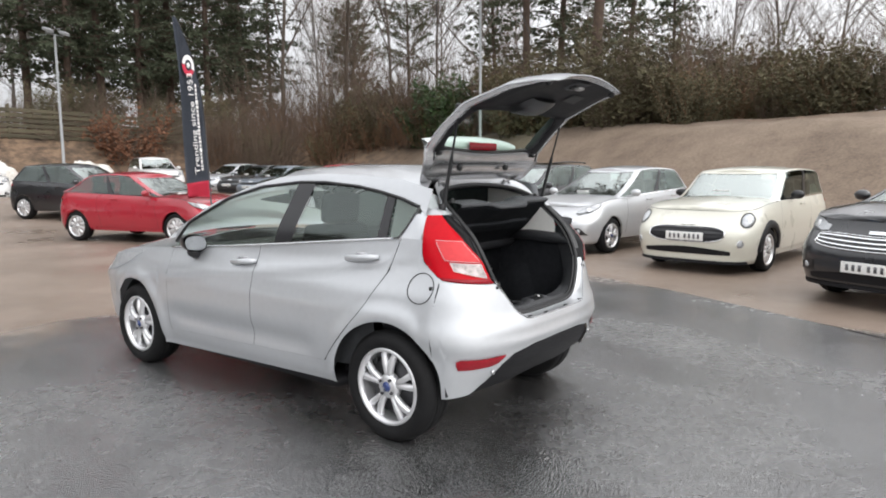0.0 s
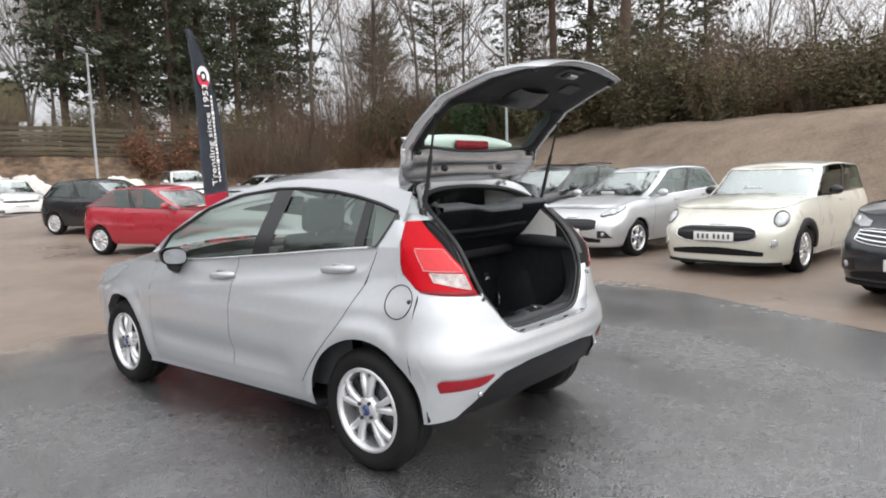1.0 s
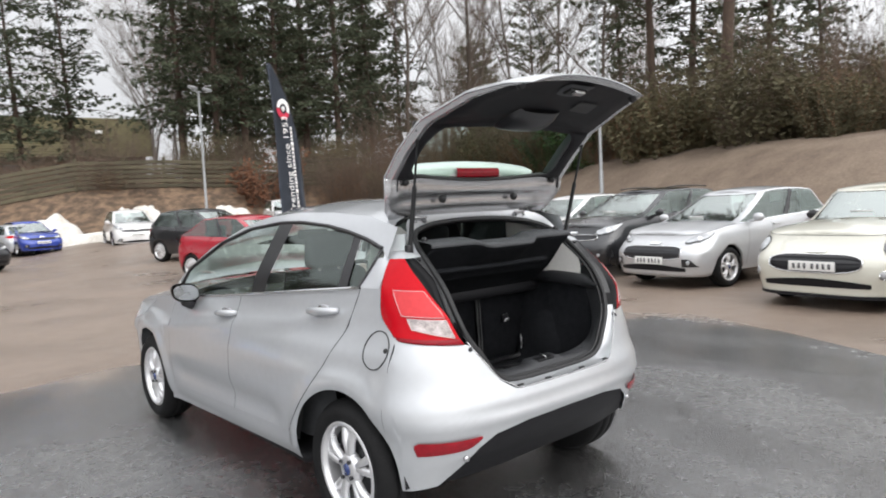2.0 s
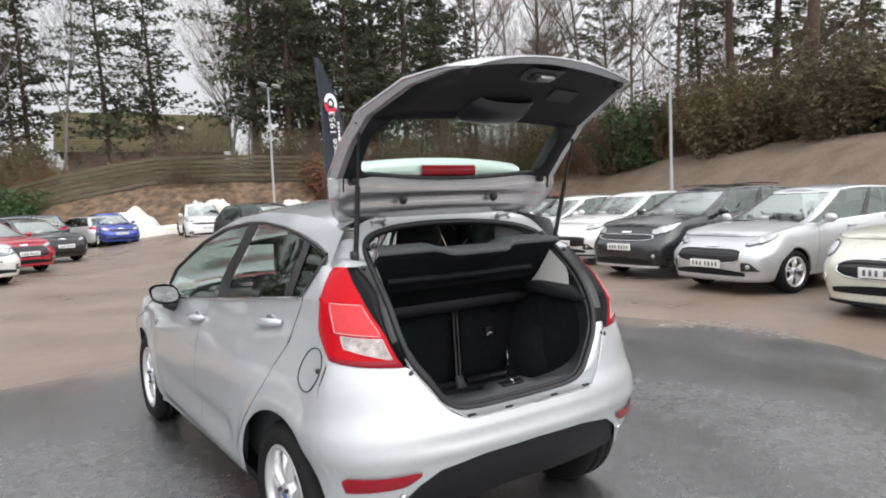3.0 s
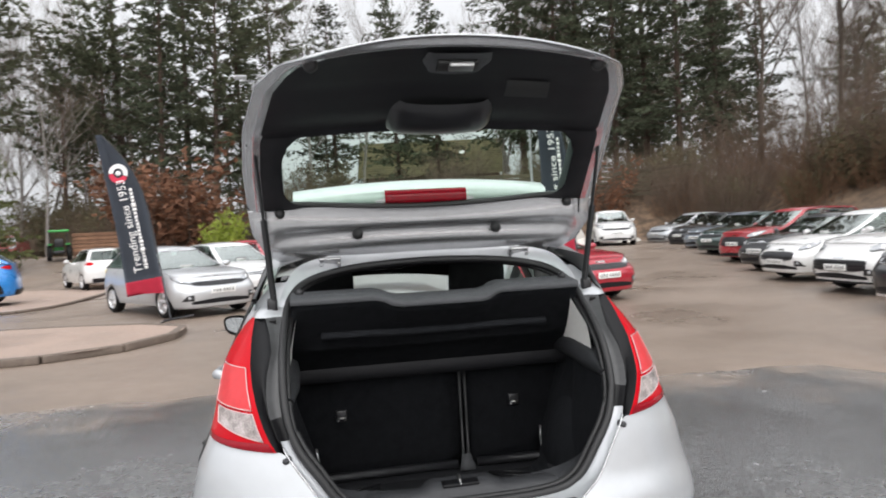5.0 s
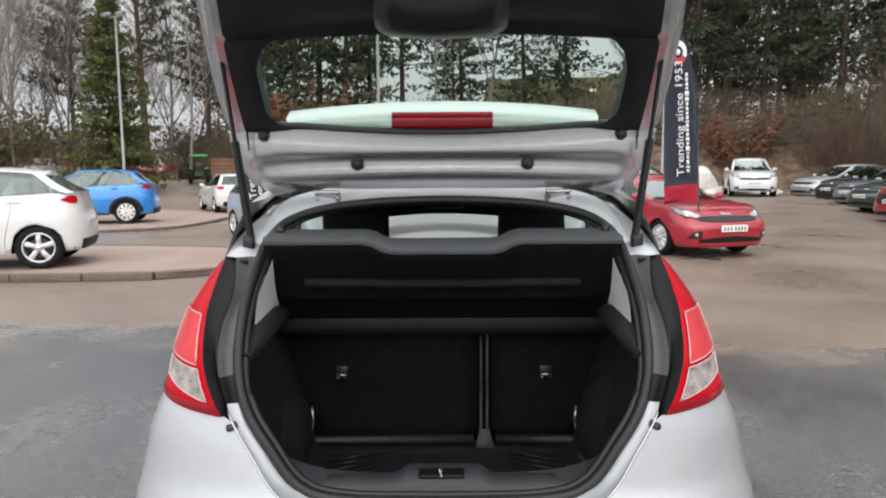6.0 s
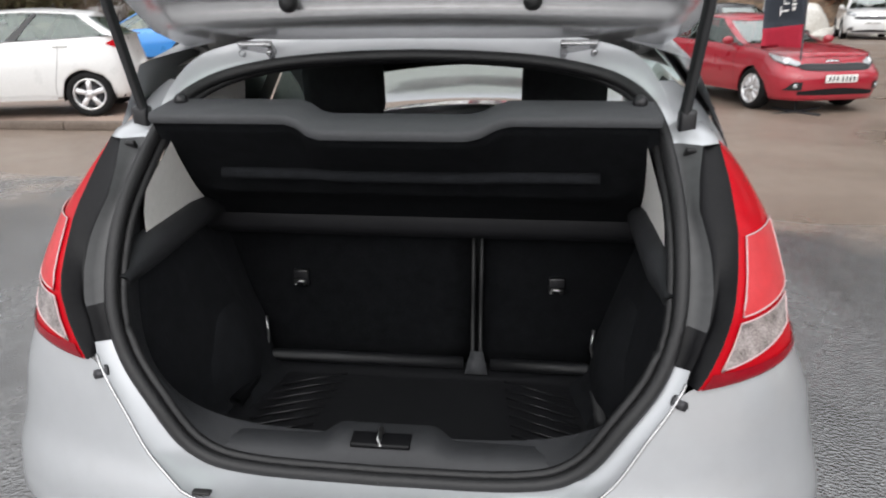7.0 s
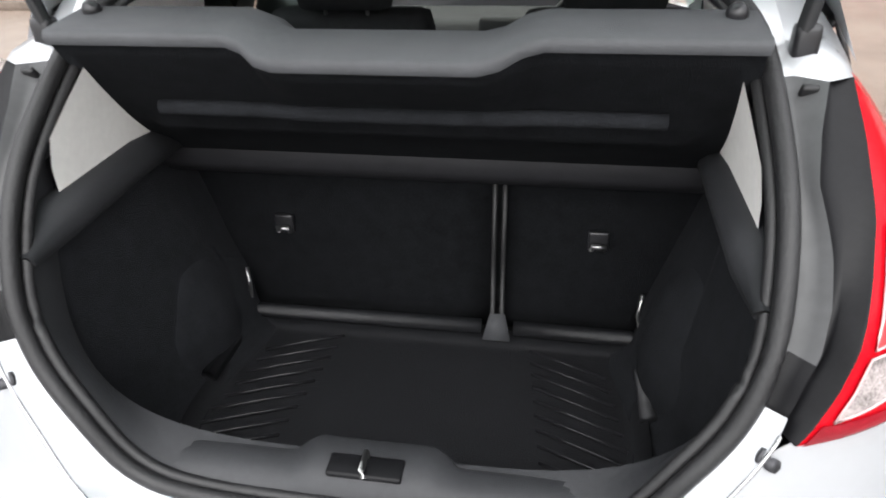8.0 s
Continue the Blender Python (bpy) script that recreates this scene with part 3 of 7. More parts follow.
    part("rear_valance", outward(weld(sheet(both(S.body, -0.55, -1.0, 8, S.sill + 0.01, S.sill + 0.16, 2, 0.006)))), PLASTIC, car)
    # sides: handles, sills, door gaps
    yd = [S.wb * 0.50 - 0.10] if doors == 5 else []
    for side in (-1, 1):
        for y in ([S.wb * 0.50 - 0.02, 0.28] if doors == 5 else [S.wb * 0.40]):
            p = S.body(y / (S.wb + 0.05), S.belt_z(y) - 0.09)
            bm = bmesh.new()
            box(bm, ((p.x + 0.012) * side, y, p.z), (0.022, 0.19, 0.03), bevel=0.008)
            part("door_handle", bm, SATIN if suv else color, car)
        for y in ([0.36, S.wb * 0.5 + 0.13, S.wb - 0.48] if doors == 5 else [0.62, S.wb - 0.48]):
            s0 = y / (S.wb + 0.05)
            rows = flank(lambda s, v: S.body(s + 0.02 * math.sin(v * 5), v), s0, s0 + 0.0022, 1, 0.31, S.belt_z(y) - 0.005, 10, side, 0.0025)
            part("door_gap", outward(sheet(rows)), INK, car)
        part("sill", outward(sheet(flank(S.body, 0.16, 0.86, 10, S.sill - 0.005, S.sill + 0.05, 2, side, 0.008))), PLASTIC if suv else color, car)
        part("window_strip", outward(sheet(flank(S.cabin, -0.05, 1.14, 16, 0.0, 0.05, 1, side, 0.004))), CHROME if chrome and not suv else SATIN, car)
        if rails:
            pts = []
            for s in strip_nums(0.05, 1.05, 10):
                p = S.cabin(s, 1.0)
                pts.append((p.x * side * 0.94, p.y, p.z + 0.06))
            part("roof_rail", tube(pts, 0.014, 6), SATIN, car)
    return car


def skin_disc(S, s0, z0, ds, dz, side, lift, bulge):
    """A domed oval that lies on the skin."""
    rows = []
    for r in (1.0, 0.85, 0.6, 0.3, 0.01):
        rows.append([flank(S.body, s0 + ds * r * math.cos(a), s0 + ds * r * math.cos(a) + 1e-4, 1, z0 + dz * r * math.sin(a), z0 + dz * r * math.sin(a) + 1e-4, 1, side, (lift + bulge * (1 - r * r)) if r < 1 else 0.001)[0][0] for a in strip_nums(0, math.tau, 24)[:-1]])
    return outward(sheet(rows, close=True))


def skin_ring(S, s0, z0, ds, dz, side, lift, rad):
    pts = [flank(S.body, s0 + ds * math.cos(a), s0 + ds * math.cos(a) + 1e-4, 1, z0 + dz * math.sin(a), z0 + dz * math.sin(a) + 1e-4, 1, side, lift)[0][0] for a in strip_nums(0, math.tau, 28)]
    return tube(pts, rad, 6)


def mirror_mesh(S, side):
    y = S.wb - S.screen[0] - 0.60
    bm = bmesh.new()
    z = S.belt_z(y) + 0.07
    x = S.hw * 0.90
    bmesh.ops.create_uvsphere(bm, u_segments=14, v_segments=10, radius=1.0, matrix=Matrix.Translation(((x + 0.12) * side, y, z)) @ Matrix.Diagonal((0.095, 0.06, 0.065, 1)))
    box(bm, ((x + 0.02) * side, y, z - 0.055), (0.12, 0.05, 0.035), bevel=0.01)
    return bm


def number_plate(S, car, mid, z, mat):
    """A plate with plain bars for its characters."""
    p = S.body(mid, z)
    d = 1 if mid > 0 else -1
    bm = bmesh.new()
    box(bm, (0, p.y + d * 0.022, z), (0.52, 0.012, 0.112), bevel=0.003)
    pl = part("number_plate", bm, mat, car)
    for k in range(7):
        bm = bmesh.new()
        x = -0.20 + k * 0.062 + (0.025 if k > 3 else 0)
        box(bm, (x, p.y + d * 0.030, z), (0.028, 0.004, 0.062))
        part("plate_bar", bm, PLATEINK, pl)
    return pl


def heading(at, deg, wheel, S):
    """The pose of a car from the ground point of one wheel (fl, fr, rl, rr) and the way that it faces."""
    h = Vector((math.cos(radians(deg)), math.sin(radians(deg)), 0))
    r = Vector((h.y, -h.x, 0))
    o = Vector((at[0], at[1], at[2] if len(at) > 2 else 0.0))
    if wheel == "nose":
        o -= h * (S.wb + S.front)
        return pose(o.x, o.y, o.z, 0, 0, deg - 90)
    side = (S.hw - 0.02) * (1 if wheel[1] == "r" else -1)
    o -= r * side
    if wheel[0] == "f":
        o -= h * S.wb
    return pose(o.x, o.y, o.z, 0, 0, deg - 90)


# ---- ground ----
TOE = [(9, -40), (11, -8), (12.2, 0), (14.4, 6), (17, 13), (20, 21), (19.5, 28), (15, 31.0), (6, 34), (-1, 37), (-6, 44), (-9, 60), (-10, 160)]
LOT = TOE + [(-300, 160), (-300, -300), (9, -300)]


def inside(x, y, poly):
    c = False
    for (x1, y1), (x2, y2) in zip(poly, poly[1:] + poly[:1]):
        if (y1 > y) != (y2 > y) and x < (x2 - x1) * (y - y1) / (y2 - y1) + x1:
            c = not c
    return c


def toe_distance(x, y):
    best = 1e9
    for (x1, y1), (x2, y2) in zip(TOE, TOE[1:]):
        dx, dy = x2 - x1, y2 - y1
        t = min(1, max(0, ((x - x1) * dx + (y - y1) * dy) / (dx * dx + dy * dy)))
        best = min(best, math.hypot(x - x1 - t * dx, y - y1 - t * dy))
    return -best if inside(x, y, LOT) else best


def ground_z(x, y):
    d = toe_distance(x, y)
    z = 0.45 * smooth01((y - 13) / 13) * smooth01((x - 1.5) / 5)
    z += 1.15 * smooth01((y - 25) / 11) * smooth01((-4.5 - x) / 5)
    if d > -0.5:
        n = noise.noise(Vector((x * 0.15, y * 0.15, 0))) + 0.4 * noise.noise(Vector((x * 0.6, y * 0.6, 3)))
        k = smooth01((d + 0.5) / 7.5)
        z += k * (3.3 - 0.45 * smooth01((14 - y) / 20)) + k * 0.35 * n + 0.05 * max(0, d - 7) * (1 if d < 45 else 45 / d)
    return z


def ground_material():
    m = material("wet_gritty_car_park", (0.205, 0.158, 0.126), 0.42, vary=0.16, scale=0.5, rough_vary=0.2, bump=0.5, bump_scale=55)
    n, l = m.node_tree.nodes, m.node_tree.links
    p = n["Principled BSDF"]
    old = p.inputs["Base Color"].links[0].from_socket
    at = n.new("ShaderNodeAttribute")
    at.attribute_name = "bank"
    co = n.new("ShaderNodeTexCoord")
    t = n.new("ShaderNodeTexNoise")
    t.inputs["Scale"].default_value, t.inputs["Detail"].default_value = 0.45, 12
    t.inputs["Roughness"].default_value = 0.72
    l.new(co.outputs["Object"], t.inputs["Vector"])
    ramp = n.new("ShaderNodeValToRGB")
    ramp.color_ramp.elements[0].position, ramp.color_ramp.elements[1].position = 0.35, 0.66
    ramp.color_ramp.elements[0].color, ramp.color_ramp.elements[1].color = (0.120, 0.086, 0.062, 1), (0.225, 0.172, 0.128, 1)
    e = ramp.color_ramp.elements.new(0.5)
    e.color = (0.175, 0.130, 0.095, 1)
    l.new(t.outputs["Fac"], ramp.inputs["Fac"])
    # leaf litter under the trees
    at2 = n.new("ShaderNodeAttribute")
    at2.attribute_name = "litter"
    t2 = n.new("ShaderNodeTexNoise")
    t2.inputs["Scale"].default_value, t2.inputs["Detail"].default_value = 2.2, 8
    l.new(co.outputs["Object"], t2.inputs["Vector"])
    r2 = n.new("ShaderNodeValToRGB")
    r2.color_ramp.elements[0].position, r2.color_ramp.elements[1].position = 0.36, 0.66
    r2.color_ramp.elements[0].color, r2.color_ramp.elements[1].color = (0.070, 0.048, 0.032, 1), (0.200, 0.130, 0.082, 1)
    l.new(t2.outputs["Fac"], r2.inputs["Fac"])
    lm = n.new("ShaderNodeMix")
    lm.data_type = "RGBA"
    l.new(at2.outputs["Fac"], lm.inputs[0])
    l.new(ramp.outputs[0], lm.inputs[6])
    l.new(r2.outputs[0], lm.inputs[7])
    mx = n.new("ShaderNodeMix")
    mx.data_type = "RGBA"
    l.new(at.outputs["Fac"], mx.inputs[0])
    l.new(old, mx.inputs[6])
    l.new(lm.outputs[2], mx.inputs[7])
    l.new(mx.outputs[2], p.inputs["Base Color"])
    rold = p.inputs["Roughness"].links[0].from_socket
    fine = n.new("ShaderNodeTexNoise")
    fine.inputs["Scale"].default_value, fine.inputs["Detail"].default_value = 14.0, 10
    l.new(co.outputs["Object"], fine.inputs["Vector"])
    fr = n.new("ShaderNodeMapRange")
    fr.inputs["From Min"].default_value, fr.inputs["From Max"].default_value = 0.35, 0.65
    fr.inputs["To Min"].default_value, fr.inputs["To Max"].default_value = 0.84, 1.14
    l.new(fine.outputs["Fac"], fr.inputs["Value"])
    mot = n.new("ShaderNodeMix")
    mot.data_type, mot.blend_type = "RGBA", "MULTIPLY"
    l.new(at.outputs["Fac"], mot.inputs[0])
    l.new(mx.outputs[2], mot.inputs[6])
    l.new(fr.outputs[0], mot.inputs[7])
    l.new(mot.outputs[2], p.inputs["Base Color"])
    rm = n.new("ShaderNodeMix")
    l.new(at.outputs["Fac"], rm.inputs[0])
    l.new(rold, rm.inputs[2])
    rm.inputs[3].default_value = 0.9
    l.new(rm.outputs[0], p.inputs["Roughness"])
    return m


def axis_steps(a, b, step, far):
    out, v, s = [], a, step
    xs = list(np.arange(a, b, step))
    left, v, s = [], a, step
    while v > -far:
        s *= 1.35
        v -= s
        left.append(v)
    right, v, s = [], xs[-1], step
    while v < far:
        s *= 1.35
        v += s
        right.append(v)
    return left[::-1] + xs + right


def wood_floor(x, y):
    """1 on the flat ground under the birch wood."""
    return smooth01((y - 35) / 4) * smooth01((-3 - x) / 3)


gx, gy = axis_steps(-14, 36, 0.9, 900), axis_steps(-12, 48, 0.9, 900)
rows = [[(x, y, ground_z(x, y)) for x in gx] for y in gy]
g_ob = finish("ground", sheet(rows), ground_material())
tagged(g_ob, "wet brown gritty car park with a dead-grass bank", "ground", kind="structure")
att = g_ob.data.attributes.new("bank", "FLOAT", "POINT")
for i, v in enumerate(g_ob.data.vertices):
    att.data[i].value = max(smooth01((toe_distance(v.co.x, v.co.y) + 0.6) / 0.9), wood_floor(v.co.x, v.co.y))

att = g_ob.data.attributes.new("litter", "FLOAT", "POINT")
for i, v in enumerate(g_ob.data.vertices):
    d = toe_distance(v.co.x, v.co.y)
    att.data[i].value = max(smooth01((v.co.y - 17) / 9), smooth01((d - 6.0 - 1.5 * noise.noise(v.co * 0.4)) / 3.0)) * (1.0 if d > -2 else 0.0)
    att.data[i].value = max(att.data[i].value, wood_floor(v.co.x, v.co.y))

# the darker, wetter asphalt under and round the car
def asphalt_material():
    m = bpy.data.materials.new("wet_dark_asphalt")
    m.use_nodes = True
    n, l = m.node_tree.nodes, m.node_tree.links
    p = n["Principled BSDF"]
    co = n.new("ShaderNodeTexCoord")

    def tex(scale, detail=5, stretch=None):
        t = n.new("ShaderNodeTexNoise")
        t.inputs["Scale"].default_value, t.inputs["Detail"].default_value = scale, detail
        if stretch:
            mp = n.new("ShaderNodeMapping")
            mp.inputs["Scale"].default_value = stretch
            l.new(co.outputs["Object"], mp.inputs["Vector"])
            l.new(mp.outputs[0], t.inputs["Vector"])
        else:
            l.new(co.outputs["Object"], t.inputs["Vector"])
        return t.outputs["Fac"]

    def ranged(v, a, b, c, d):
        r = n.new("ShaderNodeMapRange")
        for k, x in zip(("From Min", "From Max", "To Min", "To Max"), (a, b, c, d)):
            r.inputs[k].default_value = x
        l.new(v, r.inputs["Value"])
        return r.outputs[0]
    wet = tex(0.7, 6, (1.0, 0.55, 1.0))
    grain = tex(140, 3)
    vo = n.new("ShaderNodeTexVoronoi")
    vo.inputs["Scale"].default_value = 80
    l.new(co.outputs["Object"], vo.inputs["Vector"])
    ramp = n.new("ShaderNodeValToRGB")
    ramp.color_ramp.elements[0].color, ramp.color_ramp.elements[1].color = (0.018, 0.018, 0.0187, 1), (0.19, 0.189, 0.187, 1)
    mixv = n.new("ShaderNodeMath")
    mixv.operation = "MULTIPLY"
    sepc = n.new("ShaderNodeSeparateColor")
    l.new(vo.outputs["Color"], sepc.inputs[0])
    stones = n.new("ShaderNodeMath")
    stones.operation = "MULTIPLY"
    l.new(sepc.outputs[0], stones.inputs[0])
    l.new(ranged(grain, 0.3, 0.7, 0.35, 1.0), stones.inputs[1])
    l.new(stones.outputs[0], mixv.inputs[0])
    l.new(ranged(wet, 0.3, 0.7, 0.5, 1.0), mixv.inputs[1])
    worn = n.new("ShaderNodeMath")
    worn.operation = "MULTIPLY"
    l.new(mixv.outputs[0], worn.inputs[0])
    l.new(ranged(tex(7.0, 10), 0.36, 0.64, 0.72, 1.15), worn.inputs[1])
    l.new(worn.outputs[0], ramp.inputs["Fac"])
    # grit washed over the margin, with a damp dark line where the water stands
    at = n.new("ShaderNodeAttribute")
    at.attribute_name = "margin"
    edge = n.new("ShaderNodeMath")
    edge.operation = "ADD"
    l.new(at.outputs["Fac"], edge.inputs[0])
    l.new(ranged(tex(1.6, 8), 0.3, 0.7, -0.28, 0.28), edge.inputs[1])
    grit = n.new("ShaderNodeMix")
    grit.data_type = "RGBA"
    grit.inputs[6].default_value = (0.200, 0.156, 0.125, 1)
    l.new(ranged(edge.outputs[0], 0.25, 0.6, 0.0, 1.0), grit.inputs[0])
    l.new(ramp.outputs[0], grit.inputs[7])
    damp = n.new("ShaderNodeMix")
    damp.data_type = "RGBA"
    damp.blend_type = "MULTIPLY"
    damp.inputs[7].default_value = (0.42, 0.40, 0.39, 1)
    near = n.new("ShaderNodeMath")
    near.operation = "PINGPONG"
    near.inputs[1].default_value = 0.5
    l.new(edge.outputs[0], near.inputs[0])
    wash = n.new("ShaderNodeMath")
    wash.operation = "MULTIPLY"
    l.new(ranged(near.outputs[0], 0.22, 0.5, 0.0, 0.9), wash.inputs[0])
    l.new(ranged(tex(0.9, 6), 0.42, 0.6, 0.0, 1.0), wash.inputs[1])
    l.new(wash.outputs[0], damp.inputs[0])
    l.new(grit.outputs[2], damp.inputs[6])
    l.new(damp.outputs[2], p.inputs["Base Color"])
    gloss = n.new("ShaderNodeMath")
    gloss.operation = "ADD"
    l.new(ranged(wet, 0.40, 0.60, 0.10, 0.26), gloss.inputs[0])
    l.new(ranged(tex(11.0, 8), 0.38, 0.62, -0.02, 0.06), gloss.inputs[1])
    l.new(gloss.outputs[0], p.inputs["Roughness"])
    p.inputs["IOR"].default_value = 2.0
    p.inputs["Specular IOR Level"].default_value = 1.0
    b = n.new("ShaderNodeBump")
    b.inputs["Distance"].default_value = 0.006
    l.new(vo.outputs["Distance"], b.inputs["Height"])
    l.new(ranged(wet, 0.38, 0.60, 0.40, 0.85), b.inputs["Strength"])
    l.new(b.outputs[0], p.inputs["Normal"])
    return m


edge_pts = spline([(-16, 4.7), (-9, 4.9), (-4.5, 4.7), (-2.2, 4.6), (-0.6, 4.75), (0.8, 4.3), (2.2, 3.6), (3.8, 3.55), (4.75, 3.1), (5.1, 2.0), (4.7, 0.7), (3.9, -1.0), (3.6, -2.4), (3.9, -5), (5.0, -14)], 150)
inner = [(-4.0 + 0.02 * x, -15.0) for x, y in edge_pts]
rr = random.Random(5)
STEPS, MARGIN = (0.0, 0.016, 0.036, 0.06, 0.09, 0.13, 0.22, 0.5, 1.0), (0.0, 0.2, 0.42, 0.6, 0.8, 1.1, 1.5, 1.5, 1.5)
rows = [[] for k in STEPS]
for (x, y), (u, v) in zip(edge_pts, inner):
    j = 0.30 * noise.noise(Vector((x * 0.9, y * 0.9, 1))) + 0.05 * noise.noise(Vector((x * 5, y * 5, 1)))
    for k, t in enumerate(STEPS):
        px, py = x + (u - x) * t + j * (1 - t), y + (v - y) * t + j * (1 - t)
        rows[k].append((px, py, min(0.006, -0.002 + 0.002 * k)))
asph = sheet(rows)
bmesh.ops.recalc_face_normals(asph, faces=asph.faces)
a_ob = finish("asphalt_patch", asph, asphalt_material())
att = a_ob.data.attributes.new("margin", "FLOAT", "POINT")
for i in range(len(a_ob.data.vertices)):
    att.data[i].value = MARGIN[i // len(edge_pts)]
tagged(a_ob, "dark wet asphalt laid over the brown car park", "asphalt", kind="structure")

# paved island with kerbstones
PAVER = material("pinkish_concrete_paving", (0.33, 0.245, 0.20), 0.6, vary=0.2, scale=1.2, bump=0.4, bump_scale=45, rough_vary=0.15)
KERB = material("weathered_kerb_concrete", (0.135, 0.105, 0.084), 0.7, vary=0.3, scale=3.0, bump=0.4, bump_scale=60)


def island(name, pts, z, label, back):
    line = spline(pts, 60)
    bm = sheet([[(x, y, z) for x, y in line], [(back(x, y)[0], back(x, y)[1], z) for x, y in line]])
    outward(bm)
    ob = finish(name, bm, PAVER, smooth=False)
    tagged(ob, label, "pavement", kind="structure")
    k, run = 0, 0.0
    last = line[0]
    for p in line[1:]:
        run += math.dist(p, last)
        last = p
    seg, acc, start = 0.9, 0.0, line[0]
    for a, b in zip(line, line[1:]):
        acc += math.dist(a, b)
        if acc >= seg:
            d = Vector((b[0] - start[0], b[1] - start[1], 0))
            ang = math.atan2(d.y, d.x)
            bm = bmesh.new()
            box(bm, ((start[0] + b[0]) / 2, (start[1] + b[1]) / 2, z / 2 + 0.004), (d.length - 0.012, 0.13, z + 0.012), Euler((0, 0, ang)).to_matrix(), 0.018)
            part("kerbstone", bm, KERB, ob)
            acc, start = 0.0, b
    return ob


island("pavement", [(-22, 6.6), (-12, 6.8), (-6, 6.95), (-4.7, 7.0), (-3.55, 7.25), (-2.95, 7.95), (-2.6, 8.9), (-2.9, 9.7), (-4.0, 10.3), (-6, 10.7), (-9, 11.0)], 0.10, "pinkish paved island with a worn concrete kerb", lambda x, y: (min(x, -9) - 1.5, 8.7))
island("pavement", [(-7.4, 23), (-7.15, 18.9), (-7.3, 16.1), (-8.6, 14.9), (-11.3, 14.7), (-16.7, 14.7), (-28.6, 14.9)], 0.06, "low brown paved parking strip with kerb", lambda x, y: (min(x, -10) - 2, max(y, 18) + 2))

# ---- poles, banners ----
GALV = material("galvanised_steel", (0.27, 0.275, 0.28), 0.45, 0.4, vary=0.15, scale=5)


def light_pole(x, y, h, turn, twin=True):
    z = ground_z(x, y)
    ob = thing("lamp_post", "tall grey steel floodlight pole with twin lamp heads", "lamp post", pose(x, y, z, 0, 0, turn), "floodlight poles")
    part("pole", tube([(0, 0, -0.3), (0, 0, 1.1), (0, 0, 1.12), (0, 0, h)], [0.085, 0.085, 0.062, 0.045], 12), GALV, ob)
    part("cross_arm", tube([(-0.42, 0, h - 0.02), (0.42, 0, h - 0.02)], 0.03, 8), GALV, ob)
    for s in (-1, 1):
        bm = bmesh.new()
        box(bm, (s * 0.42, -0.10, h + 0.10), (0.40, 0.26, 0.13), Euler((radians(28), 0, 0)).to_matrix(), 0.03)
        hd = part("lamp_head", bm, GALV, ob)
        bm = bmesh.new()
        box(bm, (s * 0.42, -0.135, h + 0.04), (0.34, 0.2, 0.02), Euler((radians(28), 0, 0)).to_matrix(), 0.004)
        part("lamp_lens", bm, HEADLAMP, hd)
    return ob


for x, y, h, a in ((10.1, 29.2, 6.9, 20), (20.3, 13.8, 7.6, 60), (-2.45, 23.2, 7.4, 0), (-14.6, 28.5, 8.2, -20)):
    light_pole(x, y, h, a)

FLAG = material("dark_slate_flag_cloth", (0.055, 0.065, 0.085), 0.75, vary=0.12, scale=5, bump=0.25, bump_scale=300)
FLAGRED = material("red_flag_cloth", (0.55, 0.03, 0.07), 0.75, vary=0.12, scale=5, bump=0.25, bump_scale=300)
FLAGWHITE = material("white_print", (0.78, 0.78, 0.78), 0.7, vary=0.05)


def words(text, size, mat, name, parent, m):
    cu = bpy.data.curves.new(name, "FONT")
    cu.body, cu.size, cu.extrude = text, size, 0.002
    tmp = bpy.data.objects.new(name, cu)
    scene.collection.objects.link(tmp)
    me = bpy.data.meshes.new_from_object(tmp.evaluated_get(bpy.context.evaluated_depsgraph_get()))
    bpy.data.objects.remove(tmp)
    me.materials.append(mat)
    ob = new(name, me)
    ob.parent = parent
    ob.matrix_basis = m
    return ob


